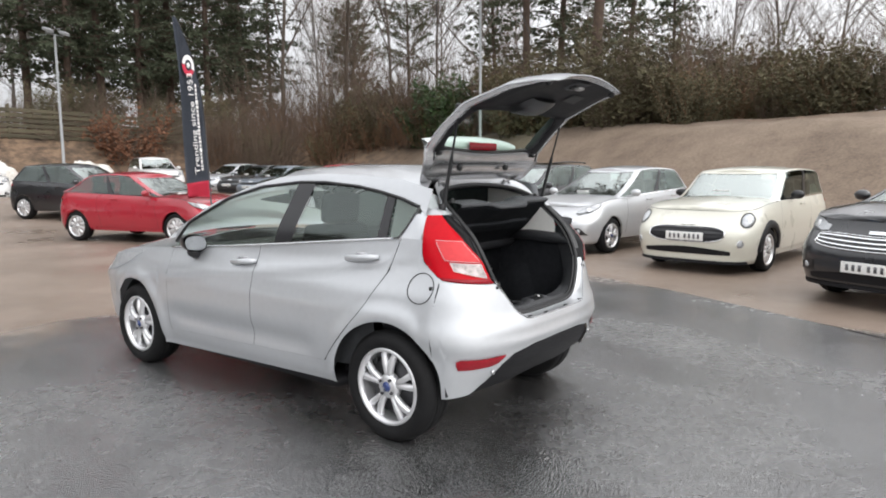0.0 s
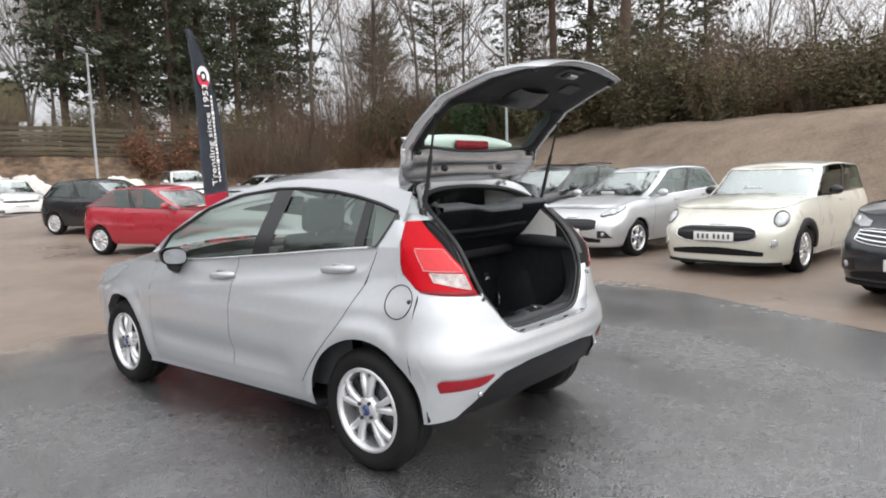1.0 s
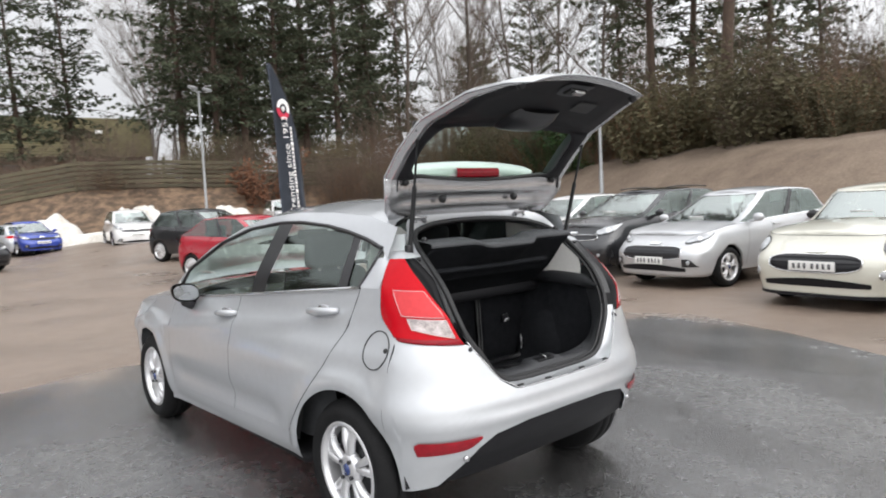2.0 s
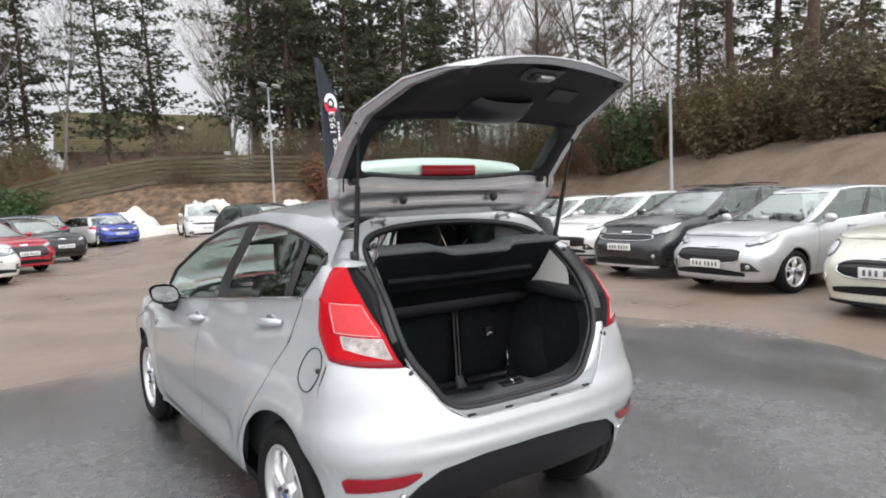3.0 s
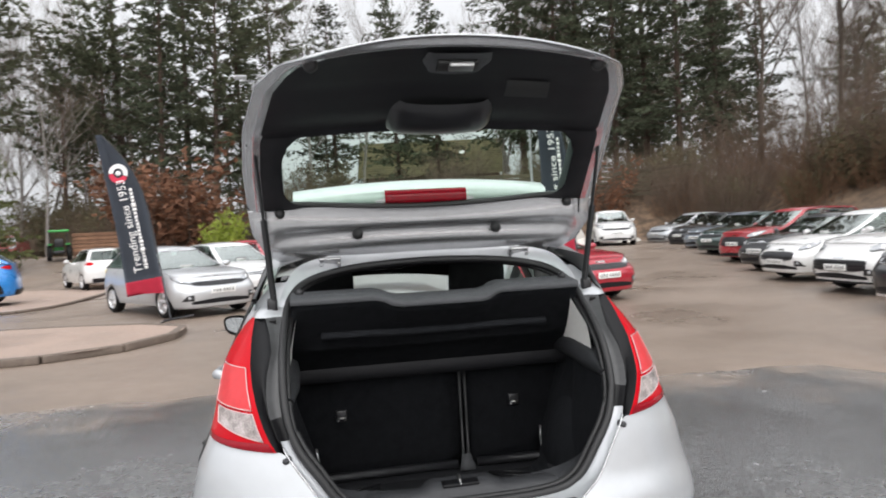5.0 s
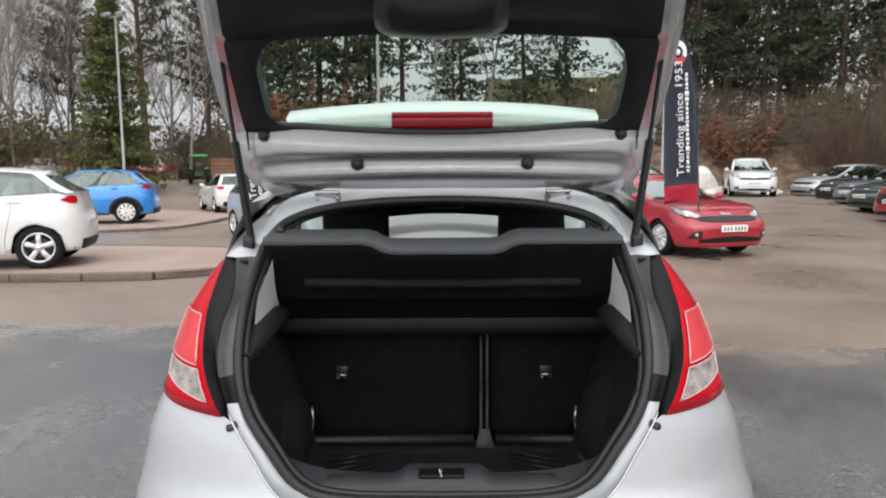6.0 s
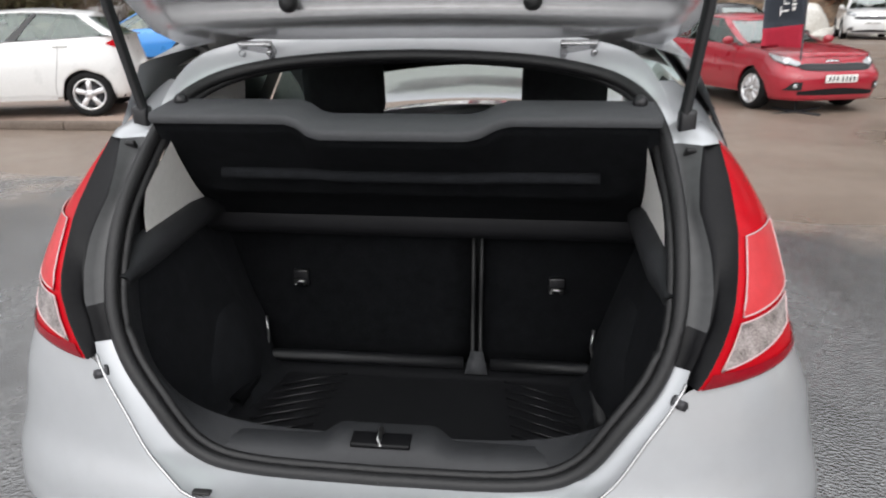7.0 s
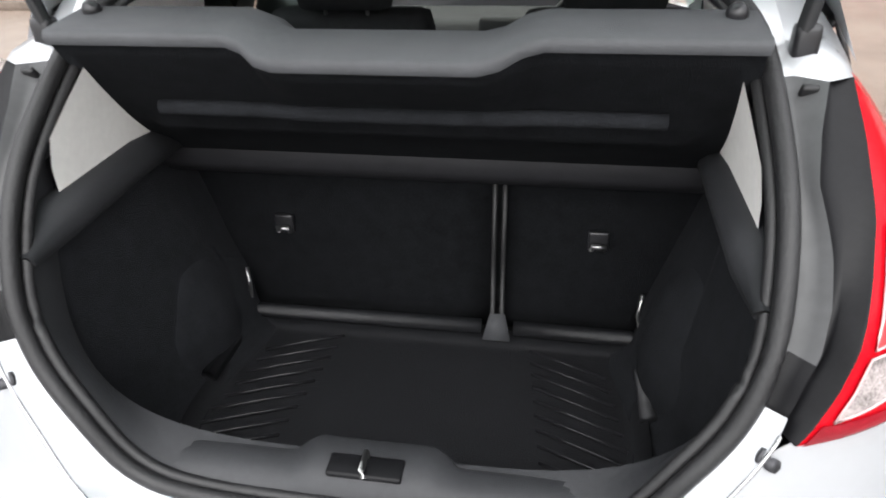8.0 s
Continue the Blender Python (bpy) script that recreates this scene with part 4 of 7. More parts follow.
def feather_flag(x, y, z0, turn, lift, lean):
    """A feather flag on a bent pole; the cloth hangs to the local +x side and is printed on both faces."""
    ob = thing("feather_banner", "dark slate feather flag with red foot and white print", "banner", pose(x, y, z0, 0, lean, turn), "feather banners")
    H, W, b = 3.25, 0.74, lift

    def back(z):
        t = (z - b) / H
        return 0.02 + (0.60 * ((t - 0.45) / 0.55) ** 2.3 if t > 0.45 else 0)

    def front(z):
        t = (z - b) / H
        return W * (1 - 0.02 * t) - 0.03 * math.sin(t * 3)
    pts = [(0, 0, 0.02), (0, 0, b + H * 0.45)] + [(back(b + H * t) - 0.02, 0, b + H * t) for t in (0.55, 0.65, 0.75, 0.84, 0.92, 1.0)]
    part("flag_pole", tube(pts, [0.016] * 2 + [0.011] * 6, 8), DARKMETAL, ob)
    bm = bmesh.new()
    for a in (0, 90):
        box(bm, (0, 0, 0.015), (0.9, 0.05, 0.03), Euler((0, 0, radians(a))).to_matrix(), 0.008)
    part("base_cross", bm, DARKMETAL, ob)

    def cloth(t0, t1, n):
        rows = []
        for i in range(n + 1):
            z = b + H * (t0 + (t1 - t0) * i / n)
            a, c = back(z), front(z)
            rows.append([(a + (c - a) * k / 8, 0.018 * math.sin(k * 0.9 + z * 2.2) * (k / 8), z + (0.10 * k / 8 if t0 == 0 and i == 0 else 0) + 0.03) for k in range(9)])
        bm = sheet(rows)
        bmesh.ops.solidify(bm, geom=bm.faces, thickness=0.004)
        return bm
    part("flag_cloth", cloth(0.10, 1.0, 30), FLAG, ob)
    part("flag_foot", cloth(0.0, 0.10, 6), FLAGRED, ob, "red foot of the flag")
    for face in (-1, 1):
        rot = pose(0, 0, 0, 90, 0, 0) if face < 0 else pose(0, 0, 0, 90, 0, 180)
        xx = 0.34 if face < 0 else 0.10
        words("Trending since 1953", 0.225, FLAGWHITE, "slogan", ob, pose(0.30 if face < 0 else 0.14, face * 0.035, b + 0.50) @ rot @ pose(0, 0, 0, 0, 0, 90) if face < 0 else pose(0.34, face * 0.035, b + 0.50) @ rot @ pose(0, 0, 0, 0, 0, 90))
        wr, z = random.Random(4), b + 0.56
        while z < b + 2.1:
            hh = wr.choice((0.035, 0.05, 0.06, 0.085))
            bm = bmesh.new()
            box(bm, (0.46 if face < 0 else 0.25, face * 0.033, z + hh / 2), (wr.choice((0.055, 0.06, 0.085)), 0.003, hh))
            part("print_bar", bm, FLAGWHITE, ob)
            z += hh + 0.016
        bm = bmesh.new()
        c = Vector((0.42, face * 0.034, b + H * 0.76))
        ring = [[c + Vector((r * math.cos(a), 0, r * math.sin(a))) for a in strip_nums(math.pi * 0.05, math.pi * 1.15, 18)] for r in (0.10, 0.185)]
        part("roundel", outward(sheet(ring, bm)), FLAGWHITE, ob)
        ring = [[c + Vector((r * math.cos(a), 0, r * math.sin(a))) for a in strip_nums(math.pi * 1.18, math.pi * 2.02, 18)] for r in (0.09, 0.19)]
        part("roundel_swoosh", outward(sheet(ring)), FLAGRED, ob)
        bm = bmesh.new()
        bmesh.ops.create_cone(bm, cap_ends=True, segments=20, radius1=0.05, radius2=0.05, depth=0.004, matrix=Matrix.Translation(c) @ Euler((math.pi / 2, 0, 0)).to_matrix().to_4x4())
        part("roundel_centre", bm, FLAGWHITE, ob)
    return ob


feather_flag(4.3, 9.2, 0.0, 205, 0.90, 4)
feather_flag(-3.3, 11.4, 0.0, 170, 0.52, 8)

# ---- snow ----
SNOW = material("old_dirty_snow", (0.72, 0.71, 0.68), 0.7, vary=0.2, scale=1.6, bump=0.6, bump_scale=12, tint=(0.42, 0.38, 0.32))


def snow_heap(x, y, sx, sy, h, seed):
    rows = []
    for i in range(17):
        row = []
        for k in range(29):
            u, v = -1 + i / 8, -1 + k / 14
            r = min(1, math.hypot(u, v))
            n = noise.noise(Vector((u * 2 + seed, v * 3, seed))) * 0.5 + noise.noise(Vector((u * 6 + seed, v * 8, seed))) * 0.2
            zz = h * max(0, (1 - r ** 3)) ** 0.6 * (0.85 + 0.5 * n)
            px, py = x + v * sx, y + u * sy
            row.append((px, py, ground_z(px, py) - 0.06 + zz))
        rows.append(row)
    ob = finish("snowdrift", outward(sheet(rows)), SNOW)
    tagged(ob, "heap of old dirty snow ploughed to the edge", "snow", "snow heaps")


snow_heap(3.6, 34.2, 2.3, 1.2, 1.7, 1)
snow_heap(7.7, 31.6, 1.7, 0.7, 1.75, 4)
snow_heap(11.8, 30.4, 1.5, 0.6, 1.6, 7)
snow_heap(6.0, 32.9, 4.5, 0.6, 0.55, 9)
snow_heap(14.2, 29.9, 2.0, 0.5, 0.5, 11)

# ---- wooden sleeper fence on the bank, house behind ----
OLDWOOD = material("weathered_brown_timber", (0.092, 0.080, 0.050), 0.85, vary=0.35, scale=2.5, bump=0.5, bump_scale=25, per_object=0.25)
fence = thing("fence", "weathered brown horizontal timber rail fence on the bank", "fence")
fp = [(-8.5, 52), (-4, 44), (2, 40.5), (9, 38.2), (15, 36.0), (21, 33)]
for (x1, y1), (x2, y2) in zip(fp, fp[1:]):
    n = max(2, round(math.dist((x1, y1), (x2, y2)) / 2.4))
    for k in range(n):
        a = (x1 + (x2 - x1) * k / n, y1 + (y2 - y1) * k / n)
        c = (x1 + (x2 - x1) * (k + 1) / n, y1 + (y2 - y1) * (k + 1) / n)
        za, zc = ground_z(*a), ground_z(*c)
        bm = bmesh.new()
        box(bm, (a[0], a[1], za + 0.75), (0.16, 0.16, 2.0), bevel=0.02)
        part("post", bm, OLDWOOD, fence, smooth=False)
        for r in range(6):
            bm = bmesh.new()
            d = Vector((c[0] - a[0], c[1] - a[1], zc - za))
            box(bm, ((a[0] + c[0]) / 2, (a[1] + c[1]) / 2 - 0.1, (za + zc) / 2 + 0.12 + 0.27 * r), (d.length, 0.07, 0.19), Euler((0, -math.asin(d.z / d.length), math.atan2(d.y, d.x))).to_matrix(), 0.015)
            part("rail", bm, OLDWOOD, fence, smooth=False)

ROOF = material("mossy_brown_roof_tiles", (0.115, 0.098, 0.046), 0.9, vary=0.4, scale=0.9, bump=0.6, bump_scale=8)
HARL = material("grey_brown_house_wall", (0.30, 0.25, 0.20), 0.9, vary=0.2, scale=1.5, bump=0.4, bump_scale=30)
hz = ground_z(13, 72) - 0.3
house = thing("house", "low house with a broad mossy brown tiled roof behind the bank", "house", pose(12.5, 71, hz, 0, 0, -8))
bm = bmesh.new()
box(bm, (0, 0, 1.6), (14, 8, 3.6))
part("wall", bm, HARL, house, smooth=False)
rid, nrow, prof = 7.4, 16, []
for r in range(nrow):
    for k, dz in ((0, 0.05), (1, 0.0)):
        prof.append((-5.0 + 5.0 * (r + k) / nrow, 3.1 + (rid - 3.1) * (r + k) / nrow + dz))
prof += [(-y, z) for y, z in prof[::-1]][1:]
bm = sheet([[(x, y, z) for y, z in prof] for x in (-8, 8)])
bmesh.ops.solidify(bm, geom=bm.faces, thickness=0.08)
part("roof", outward(weld(bm, 0.002)), ROOF, house, smooth=False)
for x in (-4, 0, 4):
    bm = bmesh.new()
    box(bm, (x, -4.02, 1.9), (1.5, 0.08, 1.2), bevel=0.02)
    w = part("window", bm, GALV, house, smooth=False)
    bm = bmesh.new()
    box(bm, (x, -4.07, 1.9), (1.3, 0.03, 1.0))
    part("pane", bm, SATIN, w, smooth=False)
bm = bmesh.new()
box(bm, (3.2, -2.2, 5.75), (0.6, 0.5, 0.08), Euler((radians(41), 0, 0)).to_matrix())
part("rooflight", bm, PLATE, house, smooth=False)


# ---- a small tractor and a stack of timber before the wood ----
TRACTOR = material("bright_green_tractor_paint", (0.03, 0.34, 0.06), 0.4, vary=0.15, scale=6, coat=0.4)


def small_tractor(x, y, turn):
    ob = thing("garden_tractor", "small bright green garden tractor parked before the wood", "tractor", pose(x, y, ground_z(x, y), 0, 0, turn))
    bm = bmesh.new()
    box(bm, (0, 0.55, 0.62), (0.42, 0.85, 0.36), bevel=0.07)
    part("bonnet", bm, TRACTOR, ob)
    bm = bmesh.new()
    box(bm, (0, 0.1, 0.42), (0.50, 1.3, 0.16), bevel=0.03)
    part("chassis", bm, SATIN, ob)
    bm = bmesh.new()
    box(bm, (0, -0.30, 0.72), (0.42, 0.40, 0.12), bevel=0.04)
    box(bm, (0, -0.48, 0.92), (0.40, 0.10, 0.34), bevel=0.04)
    part("seat", bm, SATIN, ob)
    bm = bmesh.new()
    box(bm, (0, -0.15, 1.46), (0.92, 1.0, 0.10), bevel=0.04)
    part("canopy", bm, TRACTOR, ob, "green canopy")
    for px in (-0.38, 0.38):
        part("canopy_post", tube([(px, -0.55, 0.5), (px, -0.55, 1.44)], 0.022, 8), SATIN, ob)
        bm = bmesh.new()
        box(bm, (px, -0.35, 0.80), (0.20, 0.72, 0.07), bevel=0.03)
        part("mudguard", bm, TRACTOR, ob)
        for wy, r, w in ((-0.38, 0.38, 0.22), (0.72, 0.24, 0.15)):
            bm = lathe([(r * 0.5, -w / 2), (r * 0.94, -w / 2), (r, -w / 4), (r, w / 4), (r * 0.94, w / 2), (r * 0.5, w / 2)], 24)
            bmesh.ops.translate(bm, vec=(px * 1.12, wy, r), verts=bm.verts)
            wh = part("tyre", bm, TYRE, ob)
            bm = lathe([(0.001, -w * 0.3), (r * 0.5, -w * 0.42), (r * 0.5, w * 0.42), (0.001, w * 0.3)], 20)
            bmesh.ops.translate(bm, vec=(px * 1.12, wy, r), verts=bm.verts)
            part("hub", bm, GALV, wh)
    return ob


def timber_stack(x, y, turn):
    ob = thing("timber_stack", "weathered brown sleepers stacked before the wood", "timber", pose(x, y, ground_z(x, y) - 0.03, 0, 0, turn))
    sr = random.Random(19)
    for course in range(7):
        for k in range(2):
            bm = bmesh.new()
            box(bm, (sr.uniform(-0.06, 0.06), (k - 0.5) * 0.26 + sr.uniform(-0.02, 0.02), 0.09 + course * 0.19), (2.3, 0.24, 0.165), bevel=0.015)
            part("sleeper", bm, STACKWOOD, ob, smooth=False)
    return ob


STACKWOOD = material("stacked_brown_timber", (0.20, 0.105, 0.062), 0.85, vary=0.35, scale=2.5, bump=0.5, bump_scale=25, per_object=0.25)
small_tractor(-13.1, 33.7, 20)
timber_stack(-11.3, 34.0, 8)

# ---- trees ----
BARK = material("grey_brown_bark", (0.11, 0.088, 0.07), 0.9, vary=0.35, scale=5, bump=0.5, bump_scale=30)
BIRCHBARK = material("pale_birch_bark", (0.22, 0.20, 0.185), 0.8, vary=0.35, scale=6, bump=0.3, bump_scale=30)
PINEBARK = material("dark_pine_bark", (0.075, 0.05, 0.036), 0.9, vary=0.35, scale=5, bump=0.6, bump_scale=20)
TWIG = material("winter_twigs", (0.125, 0.090, 0.066), 0.9, vary=0.3, scale=2, per_object=0.25)
SPRUCE = material("fresh_green_needles", (0.118, 0.130, 0.050), 0.75, vary=0.4, scale=1.2, spec=0.25)
NEEDLE = material("dark_conifer_needles", (0.092, 0.106, 0.070), 0.95, vary=0.5, scale=1.2, per_object=0.25, spec=0.08)
NEEDLE2 = material("grey_green_pine_needles", (0.106, 0.116, 0.074), 0.95, vary=0.45, scale=1.2, per_object=0.25, spec=0.08)
LEAF = material("glossy_evergreen_leaves", (0.050, 0.095, 0.030), 0.45, vary=0.45, scale=2.5, per_object=0.2)
YELLOWLEAF = material("yellow_green_leaves", (0.22, 0.27, 0.03), 0.55, vary=0.35, scale=2.5)
RUSSET = material("russet_beech_leaves", (0.18, 0.080, 0.042), 0.8, vary=0.4, scale=2.5, per_object=0.2)
OLIVE = material("olive_brown_leaves", (0.120, 0.106, 0.056), 0.8, vary=0.45, scale=2.0, per_object=0.3)
STRAW = material("dead_straw_grass", (0.235, 0.172, 0.115), 0.9, vary=0.35, scale=1.0)
BRAMBLE = material("brown_dead_bramble", (0.165, 0.092, 0.052), 0.9, vary=0.4, scale=1.0, per_object=0.25)


def twig(bm, a, b, w):
    """A thin three-sided branchlet."""
    d = (b - a)
    n = d.orthogonal().normalized() * w
    o = d.cross(n).normalized() * w
    v = [bm.verts.new(a + n), bm.verts.new(a - n * 0.5 + o), bm.verts.new(a - n * 0.5 - o), bm.verts.new(b)]
    for f in ((0, 1, 3), (1, 2, 3), (2, 0, 3)):
        bm.faces.new([v[k] for k in f])


def bare_tree(seed, h, bark, spread=0.35, name="bare_tree", label="leafless winter tree with fine bare twigs"):
    r = random.Random(seed)
    wood, fine = bmesh.new(), bmesh.new()

    def grow(p, d, length, rad, depth):
        n = 4
        pts, rads = [p], [rad]
        for k in range(n):
            d = (d + Vector((r.uniform(-1, 1), r.uniform(-1, 1), r.uniform(-0.3, 0.6))) * 0.13).normalized()
            p = p + d * length / n
            pts.append(p)
            rads.append(rad * (1 - 0.62 * (k + 1) / n))
        if depth < 3:
            tube(pts, rads, 7 if depth == 0 else 5 if depth == 1 else 4, wood, cap=False)
        else:
            for a, b in zip(pts, pts[1:]):
                twig(fine, a, b, max(0.006, rad * 0.8))
        if depth >= 4:
            return
        kids = (11, 7, 6, 5)[depth]
        for k in range(kids):
            t = (0.30 if depth == 0 else 0.2) + (0.72 if depth == 0 else 0.8) * (k + r.random()) / kids
            i = min(int(t * n), n - 1)
            q = pts[i].lerp(pts[i + 1], t * n - i)
            ax = Vector((r.uniform(-1, 1), r.uniform(-1, 1), r.uniform(-0.1, 0.3)))
            nd = (d * (1.0 - spread) + ax.normalized() * (spread + 0.35) + Vector((0, 0, 0.22))).normalized()
            grow(q, nd, length * (0.42 - 0.12 * t if depth == 0 else 0.52) * r.uniform(0.8, 1.2), rads[i] * 0.55, depth + 1)

    grow(Vector((0, 0, -0.3)), Vector((0, 0, 1)), h, h * 0.0085, 0)
    ob = thing(name, label, "tree", None, "bare trees")
    part("trunk", outward(wood), bark, ob)
    part("crown", fine, TWIG, ob, smooth=False)
    return ob


def spray(bm, c, d, size, r, n=6):
    """A tuft of flat needle blades that point away along d."""
    for k in range(n):
        a = (d + Vector((r.uniform(-1, 1), r.uniform(-1, 1), r.uniform(-0.8, 0.6))) * 0.75).normalized()
        s = a.orthogonal().normalized()
        s = (s * r.uniform(-1, 1) + a.cross(s) * r.uniform(-1, 1)).normalized() * size * 0.16
        e = c + a * size * r.uniform(0.6, 1.1)
        m = c.lerp(e, 0.55)
        v = [bm.verts.new(p) for p in (c, m + s, e, m - s)]
        bm.faces.new(v)


def conifer(seed, h, kind):
    """A spruce (cone to the ground) or a pine (bare stem, broken crown)."""
    r = random.Random(seed)
    wood, leaf = bmesh.new(), bmesh.new()
    lean = Vector((r.uniform(-0.02, 0.02), r.uniform(-0.02, 0.02), 1))
    top = lean * h
    rad = h * (0.0125 if kind == "pine" else 0.011)
    tube([Vector((0, 0, -0.4)), top * 0.35, top * 0.7, top], [rad, rad * 0.8, rad * 0.45, 0.02], 8, wood, cap=False)
    start = {"spruce": 0.06, "pine": 0.36, "fir": 0.14}[kind]
    levels = int(h * (2.6 if kind == "spruce" else 1.7 if kind == "pine" else 1.75))
    for k in range(levels):
        t = start + (0.985 - start) * (k + r.random() * 0.6) / levels
        u = (t - start) / (1 - start)
        if kind == "pine":
            reach = h * 0.195 * (0.5 + 0.8 * math.sin(math.pi * min(1, u * 0.8 + 0.18))) * r.uniform(0.55, 1.15)
            num = 3
        elif kind == "fir":
            reach = h * 0.225 * (1 - u) ** 0.65 * (0.55 + 0.45 * min(1, u * 4)) * r.uniform(0.22, 1.4) + 0.25
            num = 5
        else:
            reach = h * 0.27 * (1 - u) ** 0.7 * r.uniform(0.8, 1.1) + 0.2
            num = 6
        a0 = r.uniform(0, math.tau)
        for b in range(num):
            if kind != "spruce" and r.random() < 0.2:
                continue
            a = a0 + b * math.tau / num + r.uniform(-0.35, 0.35)
            rise = (r.uniform(0.0, 0.6) if kind == "pine" else r.uniform(-0.38, 0.28) + 0.4 * u)
            d = Vector((math.cos(a), math.sin(a), rise)).normalized()
            p = top * t
            L = reach * r.uniform(0.75, 1.1)
            e = p + d * L + Vector((0, 0, -0.06 * L if kind != "pine" else 0.08 * L))
            tube([p, p.lerp(e, 0.5) + Vector((0, 0, 0.04 * L)), e], [0.035 * (1.2 - u) + 0.012, 0.02, 0.008], 4, wood, cap=False)
            steps = max(3, int(L / (0.26 if kind == "spruce" else 0.27)))
            for q in range(steps):
                f = (0.30 if kind == "pine" else 0.12) + (0.9 - (0.2 if kind == "pine" else 0)) * (q + r.random()) / steps
                c = p.lerp(e, min(f, 1.02))
                side = d.cross(Vector((0, 0, 1)))
                for s in (-1, 1):
                    nd = (d * 0.6 + side * s * 0.7 + Vector((0, 0, -0.18 if kind != "pine" else 0.3))).normalized()
                    spray(leaf, c + side * s * r.uniform(0, 0.3) * (1.1 - f) * L * 0.5 + Vector((0, 0, r.uniform(-0.22, 0.16))), nd, (0.36 if kind == "spruce" else 0.31) * r.uniform(0.5, 1.4), r, 8)
    nm = {"spruce": "spruce_tree", "pine": "pine_tree", "fir": "fir_tree"}[kind]
    ob = thing(nm, {"spruce": "dense dark green spruce with drooping layers", "pine": "tall pine with a bare stem and ragged crown", "fir": "tall dark conifer with a loose ragged outline"}[kind], "tree", None, "conifers")
    part("trunk", outward(wood), PINEBARK, ob)
    part("crown", leaf, NEEDLE2 if kind == "pine" else SPRUCE if kind == "spruce" else NEEDLE, ob, smooth=False)
    return ob


def shrub(seed, h, w, mat, name, label, leaves=0, leafmat=None, stems=46):
    r = random.Random(seed)
    bm, lf = bmesh.new(), bmesh.new()
    for k in range(stems):
        a, q = r.uniform(0, math.tau), r.random() ** 0.5
        p = Vector((math.cos(a) * w * 0.35 * q, math.sin(a) * w * 0.35 * q, -0.1))
        d = Vector((math.cos(a) * q * 0.5, math.sin(a) * q * 0.5, 1)).normalized()
        L = h * r.uniform(0.5, 1.05)
        pts = [p]
        for s in range(5):
            d = (d + Vector((r.uniform(-1, 1), r.uniform(-1, 1), r.uniform(-0.4, 0.4))) * 0.2).normalized()
            pts.append(pts[-1] + d * L / 5)
        for i, (x, y) in enumerate(zip(pts, pts[1:])):
            twig(bm, x, y, 0.016 - 0.0022 * i)
            for j in range(4):
                e = x.lerp(y, r.random())
                twig(bm, e, e + (d + Vector((r.uniform(-1, 1), r.uniform(-1, 1), r.uniform(-0.5, 0.8)))).normalized() * L * r.uniform(0.10, 0.26), 0.006)
                if leaves and r.random() < leaves:
                    for _ in range(5):
                        c = e + Vector((r.uniform(-1, 1), r.uniform(-1, 1), r.uniform(-1, 1))) * 0.22 * h * 0.4
                        spray(lf, c, Vector((r.uniform(-1, 1), r.uniform(-1, 1), 0.2)).normalized(), 0.24, r, 3)
    ob = thing(name, label, "shrub", None, name + "s")
    part("branchwork", bm, mat, ob, smooth=False)
    if leaves:
        part("foliage", lf, leafmat, ob, smooth=False)
    return ob


PROTO = {
    "oak": [bare_tree(11, 13.5, BARK, 0.40), bare_tree(12, 15.0, BARK, 0.32)],
    "birch": [bare_tree(21, 15.0, BIRCHBARK, 0.24, "birch_tree", "slender leafless birch with pale bark"), bare_tree(22, 17.0, BIRCHBARK, 0.2, "birch_tree", "slender leafless birch with pale bark")],
    "pine": [conifer(31, 18.0, "pine"), conifer(32, 20.0, "pine")],
    "fir": [conifer(41, 18.0, "fir"), conifer(42, 21.0, "fir")],
    "spruce": [conifer(51, 14.0, "spruce")],
    "thicket": [shrub(63, 2.2, 3.6, BRAMBLE, "bramble_shrub", "low brown dead bramble on the bank", 0, None, 60), shrub(61, 3.2, 3.0, TWIG, "bare_shrub", "leafless tangled brown shrub on the bank"), shrub(62, 4.4, 3.2, TWIG, "bare_shrub", "leafless tangled brown shrub on the bank")],
    "russet": [shrub(71, 3.4, 2.6, BARK, "beech_shrub", "small tree with clinging russet leaves", 0.5, RUSSET, 30)],
    "laurel": [shrub(81, 2.6, 2.8, BARK, "evergreen_shrub", "rounded glossy dark green evergreen shrub", 0.95, LEAF, 44)],
    "gorse": [shrub(91, 4.2, 3.8, TWIG, "olive_shrub", "dense olive-brown evergreen shrub on the bank", 0.55, OLIVE, 50), shrub(92, 3.4, 4.0, BRAMBLE, "olive_shrub", "dense olive-brown evergreen shrub on the bank", 0.5, OLIVE, 50)],
    "yellow": [shrub(82, 2.2, 1.5, BARK, "evergreen_shrub", "small bright yellow-green shrub", 0.9, YELLOWLEAF, 30)],
}
USED = set()
tr = random.Random(77)


def plant(kind, x, y, scale=1.0, squash=1.0):
    src = PROTO[kind][tr.randrange(len(PROTO[kind]))]
    s = scale * tr.uniform(0.88, 1.12)
    z = ground_z(x, y) - 0.05
    turn = tr.uniform(0, 360)
    if id(src) not in USED:
        USED.add(id(src))
        ob = src
    else:
        ob = copy_thing(src, Matrix())
    ob.matrix_basis = pose(x, y, z, tr.uniform(-2, 2), tr.uniform(-2, 2), turn) @ Matrix.Diagonal((s * squash, s * squash, s, 1))
    return ob


def polar(az, dist):
    return -1 + dist * math.cos(radians(az)), -2.4 + dist * math.sin(radians(az))


